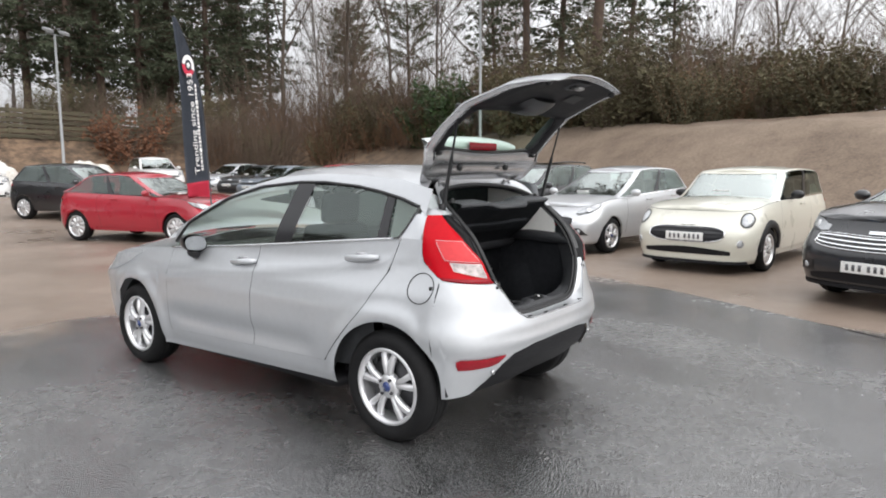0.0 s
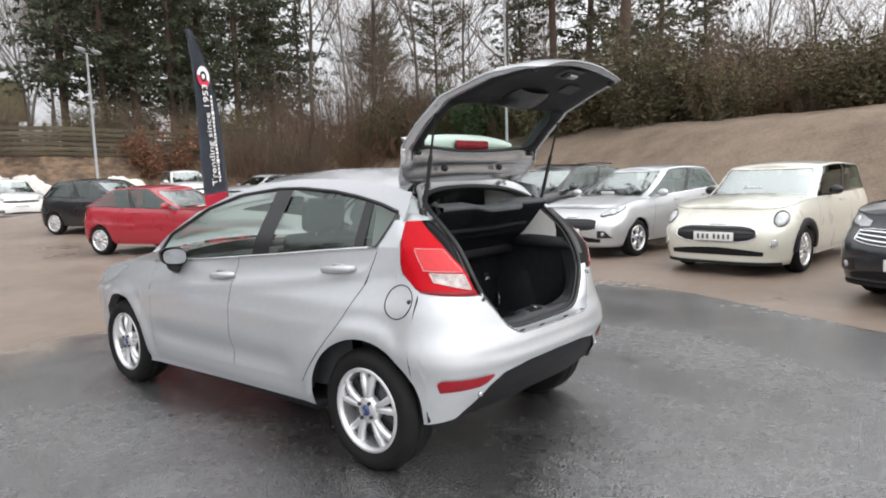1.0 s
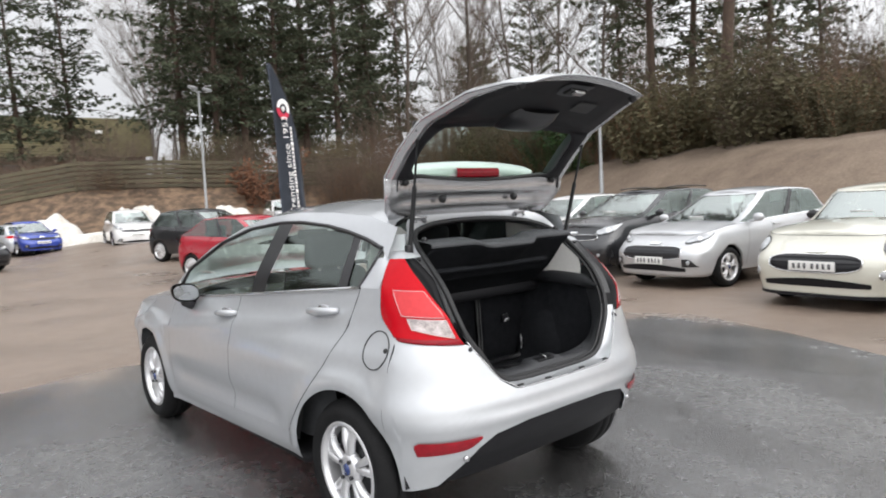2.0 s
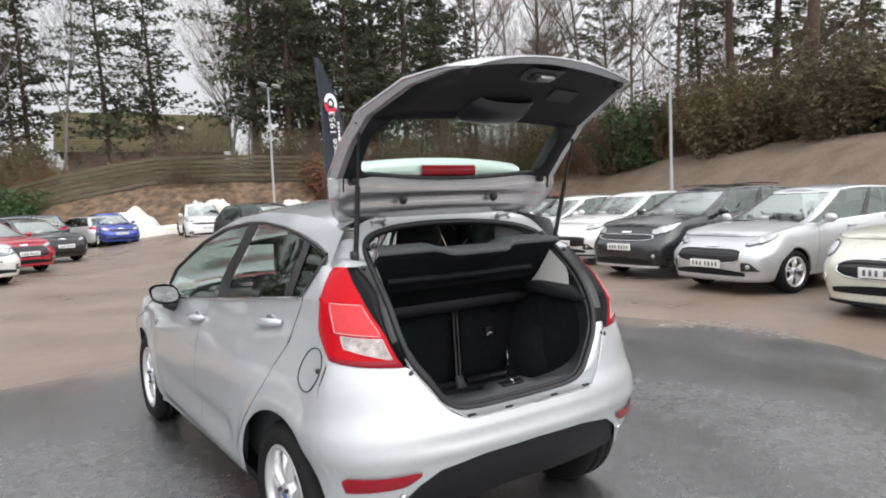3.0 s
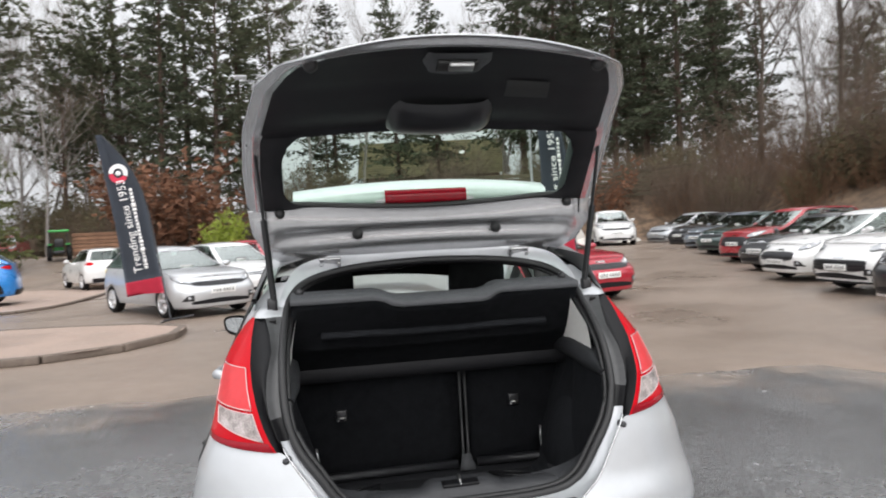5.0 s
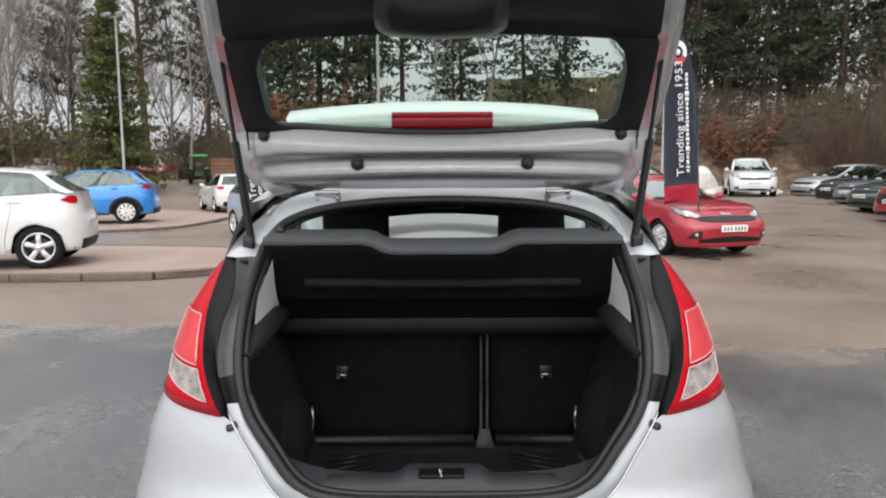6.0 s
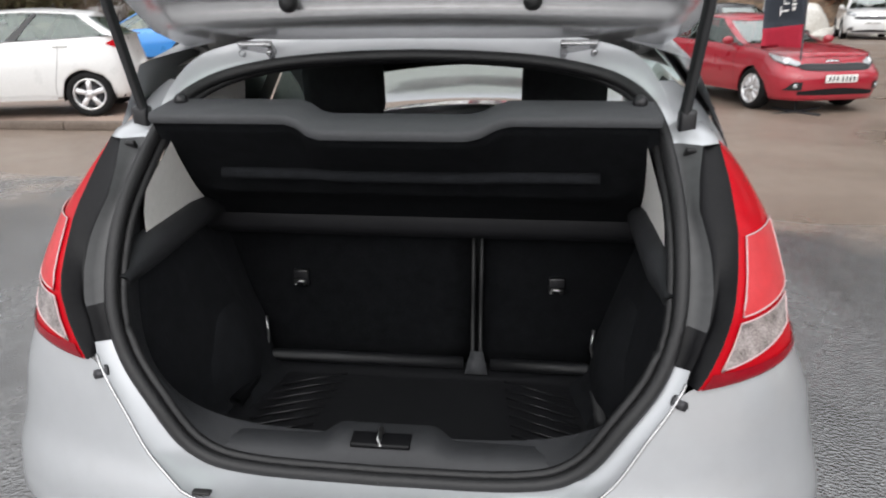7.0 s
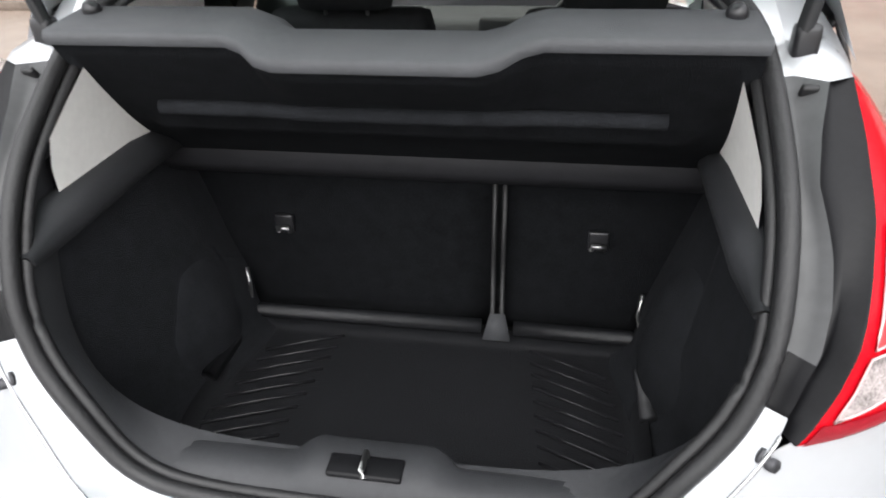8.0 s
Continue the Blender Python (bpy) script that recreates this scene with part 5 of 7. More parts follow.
# trees told apart: bearing, distance, kind, size
for az, dist, kind, s in ((27.4, 27.5, "pine", 1.05), (32.5, 34, "pine", 0.8), (24, 33, "fir", 0.7), (20, 36, "fir", 0.6), (36.5, 38, "oak", 1.0), (40, 42, "oak", 1.0), (44, 40, "oak", 1.05), (47.5, 44, "oak", 1.0),
                          (50, 48, "birch", 0.95), (53, 46, "oak", 1.05), (56, 50, "fir", 1.05), (59, 47, "fir", 1.1), (61.5, 52, "fir", 1.1), (64, 48, "fir", 1.05), (66.5, 50, "pine", 1.1), (69, 48, "fir", 1.0),
                          (71, 56, "birch", 0.95), (73.5, 62, "birch", 0.8), (78.8, 62, "fir", 0.98), (82.2, 60, "fir", 1.0), (80.5, 78, "birch", 0.9), (85.5, 58, "birch", 1.0), (87.5, 60, "fir", 1.02), (90, 56, "birch", 1.0),
                          (92.5, 58, "pine", 1.1), (95, 54, "fir", 1.1), (97.5, 52, "pine", 1.05), (99.5, 56, "fir", 1.15), (101.5, 50, "fir", 1.0), (104, 60, "pine", 1.1), (114.3, 36, "spruce", 0.72),
                          (12, 38, "oak", 0.75), (8, 42, "oak", 0.8), (3, 40, "oak", 0.7), (-3, 44, "fir", 0.5), (15.5, 44, "birch", 0.75), (29.5, 42, "fir", 0.95), (34.5, 48, "fir", 0.95)):
    plant(kind, *polar(az, dist), s)
for k in range(46):
    az = tr.uniform(104, 150)
    plant("birch" if tr.random() < 0.72 else "pine", *polar(az, tr.uniform(48, 85)), tr.uniform(0.75, 1.0))
for k in range(3):
    az = tr.uniform(66, 72)
    plant(tr.choice(["oak", "fir", "pine", "fir"]), *polar(az, tr.uniform(46, 62)), tr.uniform(0.8, 1.1))
for k in range(52):
    az = tr.uniform(-6, 35) if k < 34 else tr.uniform(35, 74)
    base = interp(az, (-14, 20, 40, 60, 75), (22, 24, 31, 39, 43))
    plant("gorse", *polar(az, base + tr.uniform(0, 8)), tr.uniform(0.5, 0.95) if az < 35 else tr.uniform(0.5, 0.8))
for k in range(64):
    az = tr.uniform(-12, 104) if k % 3 else tr.uniform(46, 74)
    if 73.5 < az < 87:
        continue
    kind = tr.choice(["birch", "pine", "oak", "birch", "fir"]) if 50 < az < 74 else tr.choice(["oak", "birch", "pine", "oak"]) if az < 50 else tr.choice(["birch", "birch", "pine"])
    plant(kind, *polar(az, tr.uniform(56, 80)), tr.uniform(0.7, 0.95) if az > 20 else tr.uniform(0.5, 0.7))
for az, dist, kind, s in ((39.5, 33, "laurel", 1.15), (41.5, 34, "laurel", 0.9), (99.3, 41, "russet", 2.2), (100.8, 42, "russet", 1.8), (65.5, 40, "russet", 1.1), (46.5, 39, "russet", 0.9),
                          (91.5, 42, "laurel", 0.9), (89.5, 43, "laurel", 0.95)):
    plant(kind, *polar(az, dist), s)
for k in range(230):
    az = tr.uniform(-14, 104) if k < 150 else tr.uniform(34, 104)
    base = interp(az, (-14, 20, 40, 60, 75, 104), (24, 26, 32, 39, 41, 47))
    plant("thicket", *polar(az, base + tr.uniform(0, 10)), tr.uniform(0.7, 1.4) if az < 56 else tr.uniform(0.45, 0.9))

plant("yellow", *polar(96.5, 38), 1.55, 0.6)
for k in range(26):
    plant("gorse" if k % 2 else "thicket", *polar(tr.uniform(87, 107), tr.uniform(47, 56)), tr.uniform(0.7, 1.1))
for k in range(34):
    plant("thicket", *polar(tr.uniform(104, 140), tr.uniform(44, 60)), tr.uniform(0.5, 0.8))
# the birch wood goes on behind, with undergrowth between the stems
for k in range(24):
    plant("birch", *polar(tr.uniform(104, 136), tr.uniform(60, 110)), tr.uniform(0.7, 0.95))
for k in range(70):
    plant("thicket" if k % 3 else "gorse", *polar(tr.uniform(102, 136), tr.uniform(46, 85)), tr.uniform(0.9, 1.5))

# ---- parked cars ----
SUPERMINI = Shape(height=1.50, belt=(0.93, 1.06), tail=(-0.53, -0.38), screen=(0.06, 1.22), hood=(0.98, 0.75))
MINI = Shape(rake=0.30, wb=2.50, hw=0.85, height=1.475, front=0.86, rear=0.62, belt=(0.96, 1.01), hood=(1.0, 0.83), sill=0.21, screen=(0.40, 0.98), tail=(-0.50, -0.40), roof_w=0.76, wheel=0.305)
CUV = Shape(wb=2.70, hw=0.895, height=1.58, front=0.88, rear=0.78, belt=(1.02, 1.14), hood=(1.05, 0.86), screen=(0.10, 1.25), tail=(-0.66, -0.50), wheel=0.335, arch=0.375, sill=0.26, roof_w=0.68)
PUMA = Shape(wb=2.59, hw=0.89, height=1.54, front=0.84, rear=0.72, belt=(0.99, 1.12), hood=(1.02, 0.85), screen=(0.06, 1.22), tail=(-0.60, -0.42), wheel=0.325, arch=0.365, sill=0.26)
HATCH = Shape(wb=2.63, hw=0.89, height=1.47, front=0.86, rear=0.72, belt=(0.93, 1.03), hood=(0.98, 0.76), screen=(0.06, 1.22), tail=(-0.60, -0.26), wheel=0.31)
SUV = Shape(wb=2.66, hw=0.91, height=1.68, front=0.90, rear=0.86, belt=(1.08, 1.18), hood=(1.1, 0.95), rake=0.14, screen=(0.18, 1.15), tail=(-0.76, -0.52), wheel=0.345, arch=0.385, sill=0.30, roof_w=0.70)
TALL = Shape(wb=2.65, hw=0.90, height=1.58, front=0.86, rear=0.72, belt=(0.97, 1.08), hood=(0.98, 0.80), screen=(0.06, 1.22), tail=(-0.60, -0.30), wheel=0.33, arch=0.365)
CLIO = Shape(wb=2.55, rear=0.60, height=1.47, belt=(0.95, 1.10), tail=(-0.54, -0.10), screen=(0.06, 1.22), wheel=0.31)
QASH = Shape(wb=2.64, hw=0.90, height=1.58, front=0.88, rear=0.78, belt=(1.0, 1.16), hood=(1.05, 0.86), screen=(0.10, 1.25), tail=(-0.70, -0.22), wheel=0.34, arch=0.38, sill=0.27, roof_w=0.68)
COUPE = Shape(wb=2.58, hw=0.88, height=1.43, front=0.84, rear=0.66, belt=(0.92, 1.02), hood=(0.98, 0.75), screen=(0.06, 1.22), tail=(-0.56, -0.02), wheel=0.31)
ESTATE = Shape(wb=2.68, hw=0.88, height=1.48, front=0.9, rear=1.0, belt=(0.94, 1.02), hood=(0.98, 0.75), screen=(0.10, 1.15), tail=(-0.88, -0.62), wheel=0.315)

RIGHT = "row of parked cars below the bank"
parked_car("black compact SUV with chrome-trimmed grille and white plate", BLACK, heading((4.45, -1.68), 158, "nose", CUV), CUV, grille="vee", lamp=(0.70, 0.12), chrome=True, suv=False, cladding=True, group=RIGHT)
parked_car("cream small hatchback with oval headlamps, black grille and black arches", CREAM, heading((6.72, -0.31), 174, "fl", MINI), MINI, "ten", grille="oval", lamp=(0.735, 0.2), lamp_round=True, doors=3, roof=CREAM, group=RIGHT, chrome=True, cladding=True, mirrors=SATIN)
parked_car("silver supermini with wide chrome-barred grille and wet bonnet", LIGHTSILVER, heading((7.40, 2.28), 172, "fl", SUPERMINI), SUPERMINI, "twin", grille="low", lamp=(0.70, 0.105), chrome=True, group=RIGHT)
parked_car("dark grey crossover with roof rails and silver lower lip", CHARCOAL, heading((8.30, 6.16), 177, "fr", CUV), CUV, "five", grille="slim", lamp=(0.74, 0.13), suv=True, rails=True, chrome=True, group=RIGHT)
parked_car("white compact crossover with dark mesh grille", WHITE, heading((9.4, 8.74), 178, "fr", PUMA), PUMA, "five", grille="mesh", lamp=(0.78, 0.13), suv=False, cladding=True, group=RIGHT)
parked_car("white supermini with dark oval grille", WHITE, heading((10.2, 11.4), 178, "fr", SUPERMINI), SUPERMINI, "five", grille="low", lamp=(0.70, 0.11), chrome=True, group=RIGHT)
parked_car("black hatchback parked in the row", BLACK, heading((11.5, 14.1), 184, "fr", HATCH), HATCH, "five", grille="tall", lamp=(0.68, 0.11), chrome=True, group=RIGHT)
parked_car("red hatchback with black grille parked in the row", DARKRED, heading((12.7, 16.8), 184, "fr", SUV), SUV, "five", grille="tall", lamp=(0.80, 0.12), group=RIGHT)
parked_car("dark green estate car parked in the row", GREEN, heading((13.6, 19.6, 0.15), 186, "fr", ESTATE), ESTATE, "seven", grille="wide", lamp=(0.70, 0.11), group=RIGHT)
parked_car("silver-blue hatchback parked in the row", GREYBLUE, heading((14.6, 22.2, 0.2), 188, "fr", HATCH), HATCH, "seven", grille="wide", lamp=(0.70, 0.11), group=RIGHT)
parked_car("dark grey hatchback at the end of the row", CHARCOAL, heading((15.3, 24.7, 0.25), 190, "fr", HATCH), HATCH, "seven", grille="wide", lamp=(0.70, 0.11), group=RIGHT)
parked_car("silver hatchback at the far end of the row", SILVER, heading((15.6, 27.3, 0.3), 192, "fr", SUPERMINI), SUPERMINI, "seven", grille="wide", lamp=(0.70, 0.11), group=RIGHT)
parked_car("white SUV facing the camera in front of the bank", WHITE, heading((12.0, 26.3, 0.42), -108, "fr", SUV), SUV, "five", grille="slim", lamp=(0.80, 0.12), suv=True)
parked_car("white pick-up-fronted SUV beside the snow", WHITE, heading((5.4, 27.6, 0.2), -98, "fr", SUV), SUV, "five", grille="slim", lamp=(0.80, 0.12), suv=True)
parked_car("bright red hatchback on silver alloys, wet from rain", RED, heading((2.98, 12.08), -73, "rr", COUPE), COUPE, "ten", grille="slim", lamp=(0.68, 0.11), doors=3, tailview=True)
parked_car("black hatchback with chrome window line", CHARCOAL, heading((4.35, 18.4, 0.1), -70, "rr", TALL), TALL, "ten", grille="tall", lamp=(0.68, 0.11))
LEFT = "row of parked cars beyond the island"
parked_car("silver hatchback with black grille and rounded bonnet", LIGHTSILVER, heading((-3.53, 11.79), -54, "fr", HATCH), HATCH, "five", grille="wide", lamp=(0.68, 0.11), group=LEFT)
parked_car("white small hatchback with chrome grille wings", WHITE, heading((-1.35, 15.75), -58, "fl", SUPERMINI), SUPERMINI, "five", grille="wide", lamp=(0.70, 0.12), chrome=True, group=LEFT)
parked_car("red hatchback with tall dark grille", RED, heading((-0.4, 19.1), -62, "fl", HATCH), HATCH, "five", grille="tall", lamp=(0.66, 0.10), group=LEFT)
parked_car("black saloon with tall grille", BLACK, heading((0.86, 22.9), -66, "fl", HATCH), HATCH, "five", grille="tall", lamp=(0.66, 0.10), group=LEFT)
parked_car("deep blue small hatchback in front of the snow heap", BLUE, heading((4.1, 31.0, 0.1), -84, "fl", SUPERMINI), SUPERMINI, "seven", grille="wide", lamp=(0.70, 0.11))
parked_car("silver estate car parked behind the front row", GREYBLUE, heading((0.2, 28.5, 0.1), 176, "rl", ESTATE), ESTATE, "seven", rails=True)
parked_car("silver hatchback parked behind the front row", SILVER, heading((1.9, 31.6), 118, "rl", HATCH), HATCH, "seven")
parked_car("red hatchback parked behind the front row", RED, heading((-4.0, 26.2, 0.1), 118, "rl", HATCH), HATCH, "seven")
parked_car("white hatchback parked behind the front row", WHITE, heading((-8.6, 22.8, 0.06), 120, "rl", HATCH), HATCH, "seven")
parked_car("white supermini with black rear bumper on the paved island", WHITE, heading((-5.80, 7.45, 0.10), 199, "rl", CLIO), CLIO, "five", tailview=True)
parked_car("bright blue crossover on the raised strip", SKYBLUE, heading((-9.15, 17.1, 0.06), 196, "rl", QASH), QASH, "ten", suv=True, tailview=True)
parked_car("white city car parked beyond the paving", WHITE, heading((-6.44, 20.66, 0.06), -60, "fr", SUPERMINI), SUPERMINI, "seven", grille="low")
for k, (col, nm) in enumerate(((GREYBLUE, "grey"), (CHARCOAL, "dark"), (WHITE, "white"), (BLACK, "black"), (DARKRED, "dark red"))):
    parked_car(nm + " car in a distant row before the birch wood", col, heading((-31 + k * 3.3, 37.6 + k * 0.8, 1.15), -80, "fl", HATCH), HATCH, "seven", group="distant row of cars")


# ---- the silver hatchback with its tailgate up ----
HEAD = material("pale_headlining", (0.42, 0.41, 0.39), 0.9, vary=0.08, scale=10, bump=0.2, bump_scale=300)
PILLAR = material("pale_grey_pillar_trim", (0.80, 0.79, 0.76), 0.6, vary=0.06, scale=8)
STEEL = material("bright_steel", (0.42, 0.42, 0.42), 0.35, 1.0, vary=0.1, scale=20)
AMBER = material("amber_bulb", (0.8, 0.28, 0.02), 0.3, vary=0.1)
# body silver made paler: the sky's light is put into the spoiler's colour
SPOILER = material("sky_lit_spoiler_silver", (0.70, 0.74, 0.73), 0.3, 0.2, vary=0.04, scale=3)
MATRUBBER = material("moulded_boot_mat", (0.016, 0.0165, 0.0185), 0.36, vary=0.25, scale=16, bump=0.3, bump_scale=400)

E_R = 0.72
SIDE_Z = (0.24, 0.30, 0.40, 0.55, 0.70, 0.80, 0.86, 0.94, 1.00, 1.08, 1.15, 1.25, 1.35, 1.41, 1.45)
SIDE_X = (0.790, 0.815, 0.832, 0.843, 0.838, 0.812, 0.782, 0.748, 0.735, 0.715, 0.680, 0.625, 0.572, 0.530, 0.460)


def side_x(y, z):
    w = interp(z, SIDE_Z, SIDE_X) * (1 - 0.068 * smooth01((0.50 - y) / 0.75) - 0.05 * smooth01((y - 1.9) / 0.9))
    crease = 0.010 * math.exp(-((z - (0.975 - 0.125 * (y + 0.1))) / 0.022) ** 2) * smooth01((y + 0.15) / 0.3)
    flare = 0.0
    for c in (0.0, 2.489):
        r = math.hypot(y - c, z - 0.30)
        flare += 0.020 * smooth01(1 - abs(r - 0.375) / 0.09) * (1 if z < 0.8 else 0)
    scoop = -0.022 * math.exp(-((z - 0.44) / 0.06) ** 2) * smooth01((y - 0.45) / 0.2) * smooth01((2.05 - y) / 0.2)
    return w + crease + flare + scoop


def tail_a(z):
    return interp(z, (0.3, 0.7, 0.86, 1.0, 1.2, 1.3, 1.36), (-0.22, -0.22, -0.25, -0.16, -0.05, 0.0, 0.05))


def tail_b(z):
    return interp(z, (0.25, 0.33, 0.42, 0.50, 0.56, 0.62, 0.655, 0.70, 0.80, 0.88, 1.0, 1.1, 1.2, 1.3, 1.36), (-0.47, -0.51, -0.565, -0.59, -0.60, -0.60, -0.59, -0.57, -0.545, -0.525, -0.46, -0.36, -0.23, -0.12, 0.0))


def tail(p, z):
    """The skin round the rear corner: p below 0 is the flank, 0 the start of the turn, 1 the middle of the tail."""
    a, b = tail_a(z), tail_b(z)
    if p <= 0:
        y = a - p * 0.5
        return Vector((side_x(y, z), y, z))
    th = p * math.pi / 2
    return Vector((side_x(a, z) * max(0, math.cos(th)) ** E_R, a + (b - a) * math.sin(th) ** E_R, z))


def p_of_y(y, z):
    a, b = tail_a(z), tail_b(z)
    return (a - y) / 0.5 if y >= a else math.asin(min(1, (a - y) / (a - b)) ** (1 / E_R)) / (math.pi / 2)


def p_of_x(x, z):
    return math.acos(min(1, x / side_x(tail_a(z), z)) ** (1 / E_R)) / (math.pi / 2)


BELT = ((-0.3, -0.02, 0.33, 0.81, 1.37, 2.04, 2.2), (1.085, 1.08, 1.05, 1.005, 0.955, 0.905, 0.895))
DLO = ((-0.08, 0.05, 0.21, 0.39, 0.67, 0.89, 1.25, 1.56, 1.89, 2.03), (1.245, 1.285, 1.32, 1.348, 1.368, 1.368, 1.335, 1.255, 1.09, 0.94))
RAIL = ((-0.12, 0.1, 0.4, 0.75, 1.1, 1.36, 1.68, 1.9, 2.1, 2.2), (1.335, 1.385, 1.408, 1.415, 1.395, 1.335, 1.225, 1.10, 0.975, 0.92))
DOORCUT = ((-0.02, 0.0, 0.02, 0.16, 0.34, 0.44, 0.47), (1.08, 1.0, 0.92, 0.69, 0.48, 0.36, 0.30))


def belt_z(y):
    return interp(y, *BELT)


def arch_low(y, sill):
    z = sill
    for c in (0.0, 2.489):
        d = abs(y - c)
        if d < 0.352:
            z = max(z, 0.30 + math.sqrt(0.352 ** 2 - d * d))
    return z


def sill_z(y):
    return interp(y, (0.3, 2.1), (0.315, 0.265))


def columns(ys, bottom, top, n, side, lift=0.0, fn=side_x):
    """A panel of the flank made of upright runs."""
    rows = []
    for i in range(n + 1):
        row = []
        for y in ys:
            lo, hi = bottom(y), max(bottom(y) + 0.0005, top(y))
            z = lo + (hi - lo) * i / n
            row.append(((fn(y, z) + lift) * side, y, z))
        rows.append(row)
    return rows


hero = thing("hatchback_car", "silver five-door hatchback with its tailgate raised, wet with rain", "car", pose(0, 0, 0))
arcs = lambda a, b, n: strip_nums(a, b, n)

for side in (-1, 1):
    G = 0.0025
    # doors, wing and rear quarter
    part("front_door", outward(sheet((columns(arcs(1.075 + G, 2.02 - G, 26), lambda y: sill_z(y) + 0.07, lambda y: belt_z(y) - 0.004, 22, side)))), SILVER, hero)
    cut = lambda y: interp(y, *DOORCUT) if y < 0.47 else 0.0
    part("rear_door", outward(sheet((columns(arcs(-0.015 + G, 1.075 - G, 44), lambda y: max(sill_z(y) + 0.07, cut(y - G)), lambda y: belt_z(y) - 0.004, 22, side)))), SILVER, hero)
    lampfront = lambda y: interp(y, (-0.31, -0.28, -0.25, -0.19, -0.17, -0.155, -0.13), (0.885, 0.905, 0.925, 0.965, 0.995, 1.085, 1.085))
    ys = arcs(-0.30, -0.155, 12) + arcs(-0.155, 0.35, 34)[1:] + arcs(0.35, 0.47, 6)[1:]
    skin = lambda y, z: tail(p_of_y(y, z), z).x
    low_q = lambda y: arch_low(y, sill_z(y))
    top_q = lambda y: (cut(y) - 2 * G) if y > -0.018 else (lampfront(y) - G if y < -0.155 else belt_z(y))
    part("rear_quarter", outward(sheet(columns(ys, low_q, top_q, 20, side, fn=skin))), SILVER, hero)
    # black sheet added behind the doors, in place of the shade in their gaps
    part("door_gap_liner", outward(sheet(columns(arcs(0.0, 2.1, 24), lambda y: max(sill_z(y) + 0.03, arch_low(y, 0) + 0.02), lambda y: belt_z(y) - 0.02, 6, side, -0.018))), INK, hero)
    # sill below the doors
    part("sill", outward(sheet(columns(arcs(0.352, 2.137, 20), lambda y: sill_z(y) - 0.05, lambda y: sill_z(y) + 0.068, 5, side, -0.004))), SILVER, hero)
    # pillar behind the quarter window, roof rail over the doors
    def pillar_top(y):
        return 1.085 + (0.0 - y) / 0.08 * 0.16 if y > -0.08 else interp(y, (-0.165, -0.08), (1.20, 1.245))
    rows = []
    for i in range(13):
        z = 1.08 + (1.205 - 1.08) * i / 12
        yl = -0.145 - 0.0 * z
        yr = -0.012 - (z - 1.08) / 0.165 * 0.066
        rows.append([tuple(Vector((side, 1, 1)) * tail(p_of_y(yl + (yr - yl) * k / 6, z), z)) for k in range(7)])
    part("d_pillar", outward(sheet(rows)), SILVER, hero)
    ys = arcs(-0.13, 0.1, 8) + arcs(0.1, 2.03, 44)[1:]
    part("roof_rail", outward(sheet(columns(ys, lambda y: interp(y, *DLO) if y > -0.078 else 1.20 + (y + 0.13) / 0.05 * 0.042, lambda y: interp(y, *RAIL), 6, side))), SILVER, hero)
    rows = []
    for i in range(9):
        z = 1.20 + (1.30 - 1.20) * i / 8
        p0, p1 = p_of_y(-0.10 + (z - 1.2) * 0.3, z), p_of_x(0.505 - 0.9 * max(0, z - 1.25), z)
        rows.append([tuple(Vector((side, 1, 1)) * tail(p0 + (p1 - p0) * k / 8, z)) for k in range(9)])
    part("rear_pillar", outward(sheet(rows)), SILVER, hero)

    # side glass between black pillars
    def ruled(b0, b1, t0, t1, n, lift):
        rows = []
        for i in range(11):
            f = i / 10
            row = []
            for k in range(n + 1):
                yb, yt = b0 + (b1 - b0) * k / n, t0 + (t1 - t0) * k / n
                zb, zt = belt_z(yb) + 0.004, interp(yt, *DLO) - 0.002
                y, z = yb + (yt - yb) * f, zb + (zt - zb) * f
                row.append(((side_x(y, z) + lift) * side, y, z))
            rows.append(row)
        return outward(sheet(rows))
    part("front_window", ruled(2.02, 0.955, 2.02, 0.905, 18, -0.008), GLASS, hero)
    part("b_pillar", ruled(0.955, 0.80, 0.905, 0.75, 4, 0.0), SATIN, hero, "gloss black door pillar")
    part("rear_window", ruled(0.80, 0.14, 0.75, 0.155, 12, -0.008), GLASS, hero)
    part("c_pillar", ruled(0.14, 0.075, 0.155, 0.10, 3, 0.0), SATIN, hero, "gloss black window post")
    part("quarter_window", ruled(0.075, -0.012, 0.10, -0.078, 5, -0.006), GLASS, hero)
    part("window_gasket", tube([((side_x(y, interp(y, *DLO)) + 0.001) * side, y, interp(y, *DLO) - 0.004) for y in arcs(-0.075, 2.02, 50)], 0.011, 6), SATIN, hero, "black upper window seal")
    chrome = [((side_x(y, belt_z(y)) + 0.004) * side, y, belt_z(y)) for y in arcs(-0.005, 2.04, 40)]
    part("chrome_strip", tube(chrome, 0.0075, 6), CHROME, hero, "bright window-line strip")
    qe = [((side_x(y, z) + 0.003) * side, y, z) for y, z in ((-0.005, 1.082), (-0.03, 1.125), (-0.055, 1.18), (-0.078, 1.24))]
    part("window_edge", tube(qe, 0.006, 6), SATIN, hero)
    # handles, flap, mirror
    for y, z in ((1.205, 0.872), (0.225, 0.965)):
        c = side_x(y, z)
        bm = tube([((c - 0.004) * side, y + 0.115, z - 0.012), ((c + 0.022) * side, y + 0.085, z - 0.006), ((c + 0.030) * side, y, z), ((c + 0.026) * side, y - 0.085, z + 0.008), ((c - 0.004) * side, y - 0.125, z + 0.010)], [0.010, 0.017, 0.019, 0.018, 0.012], 10)
        bmesh.ops.scale(bm, vec=(1, 1, 1.0), verts=bm.verts)
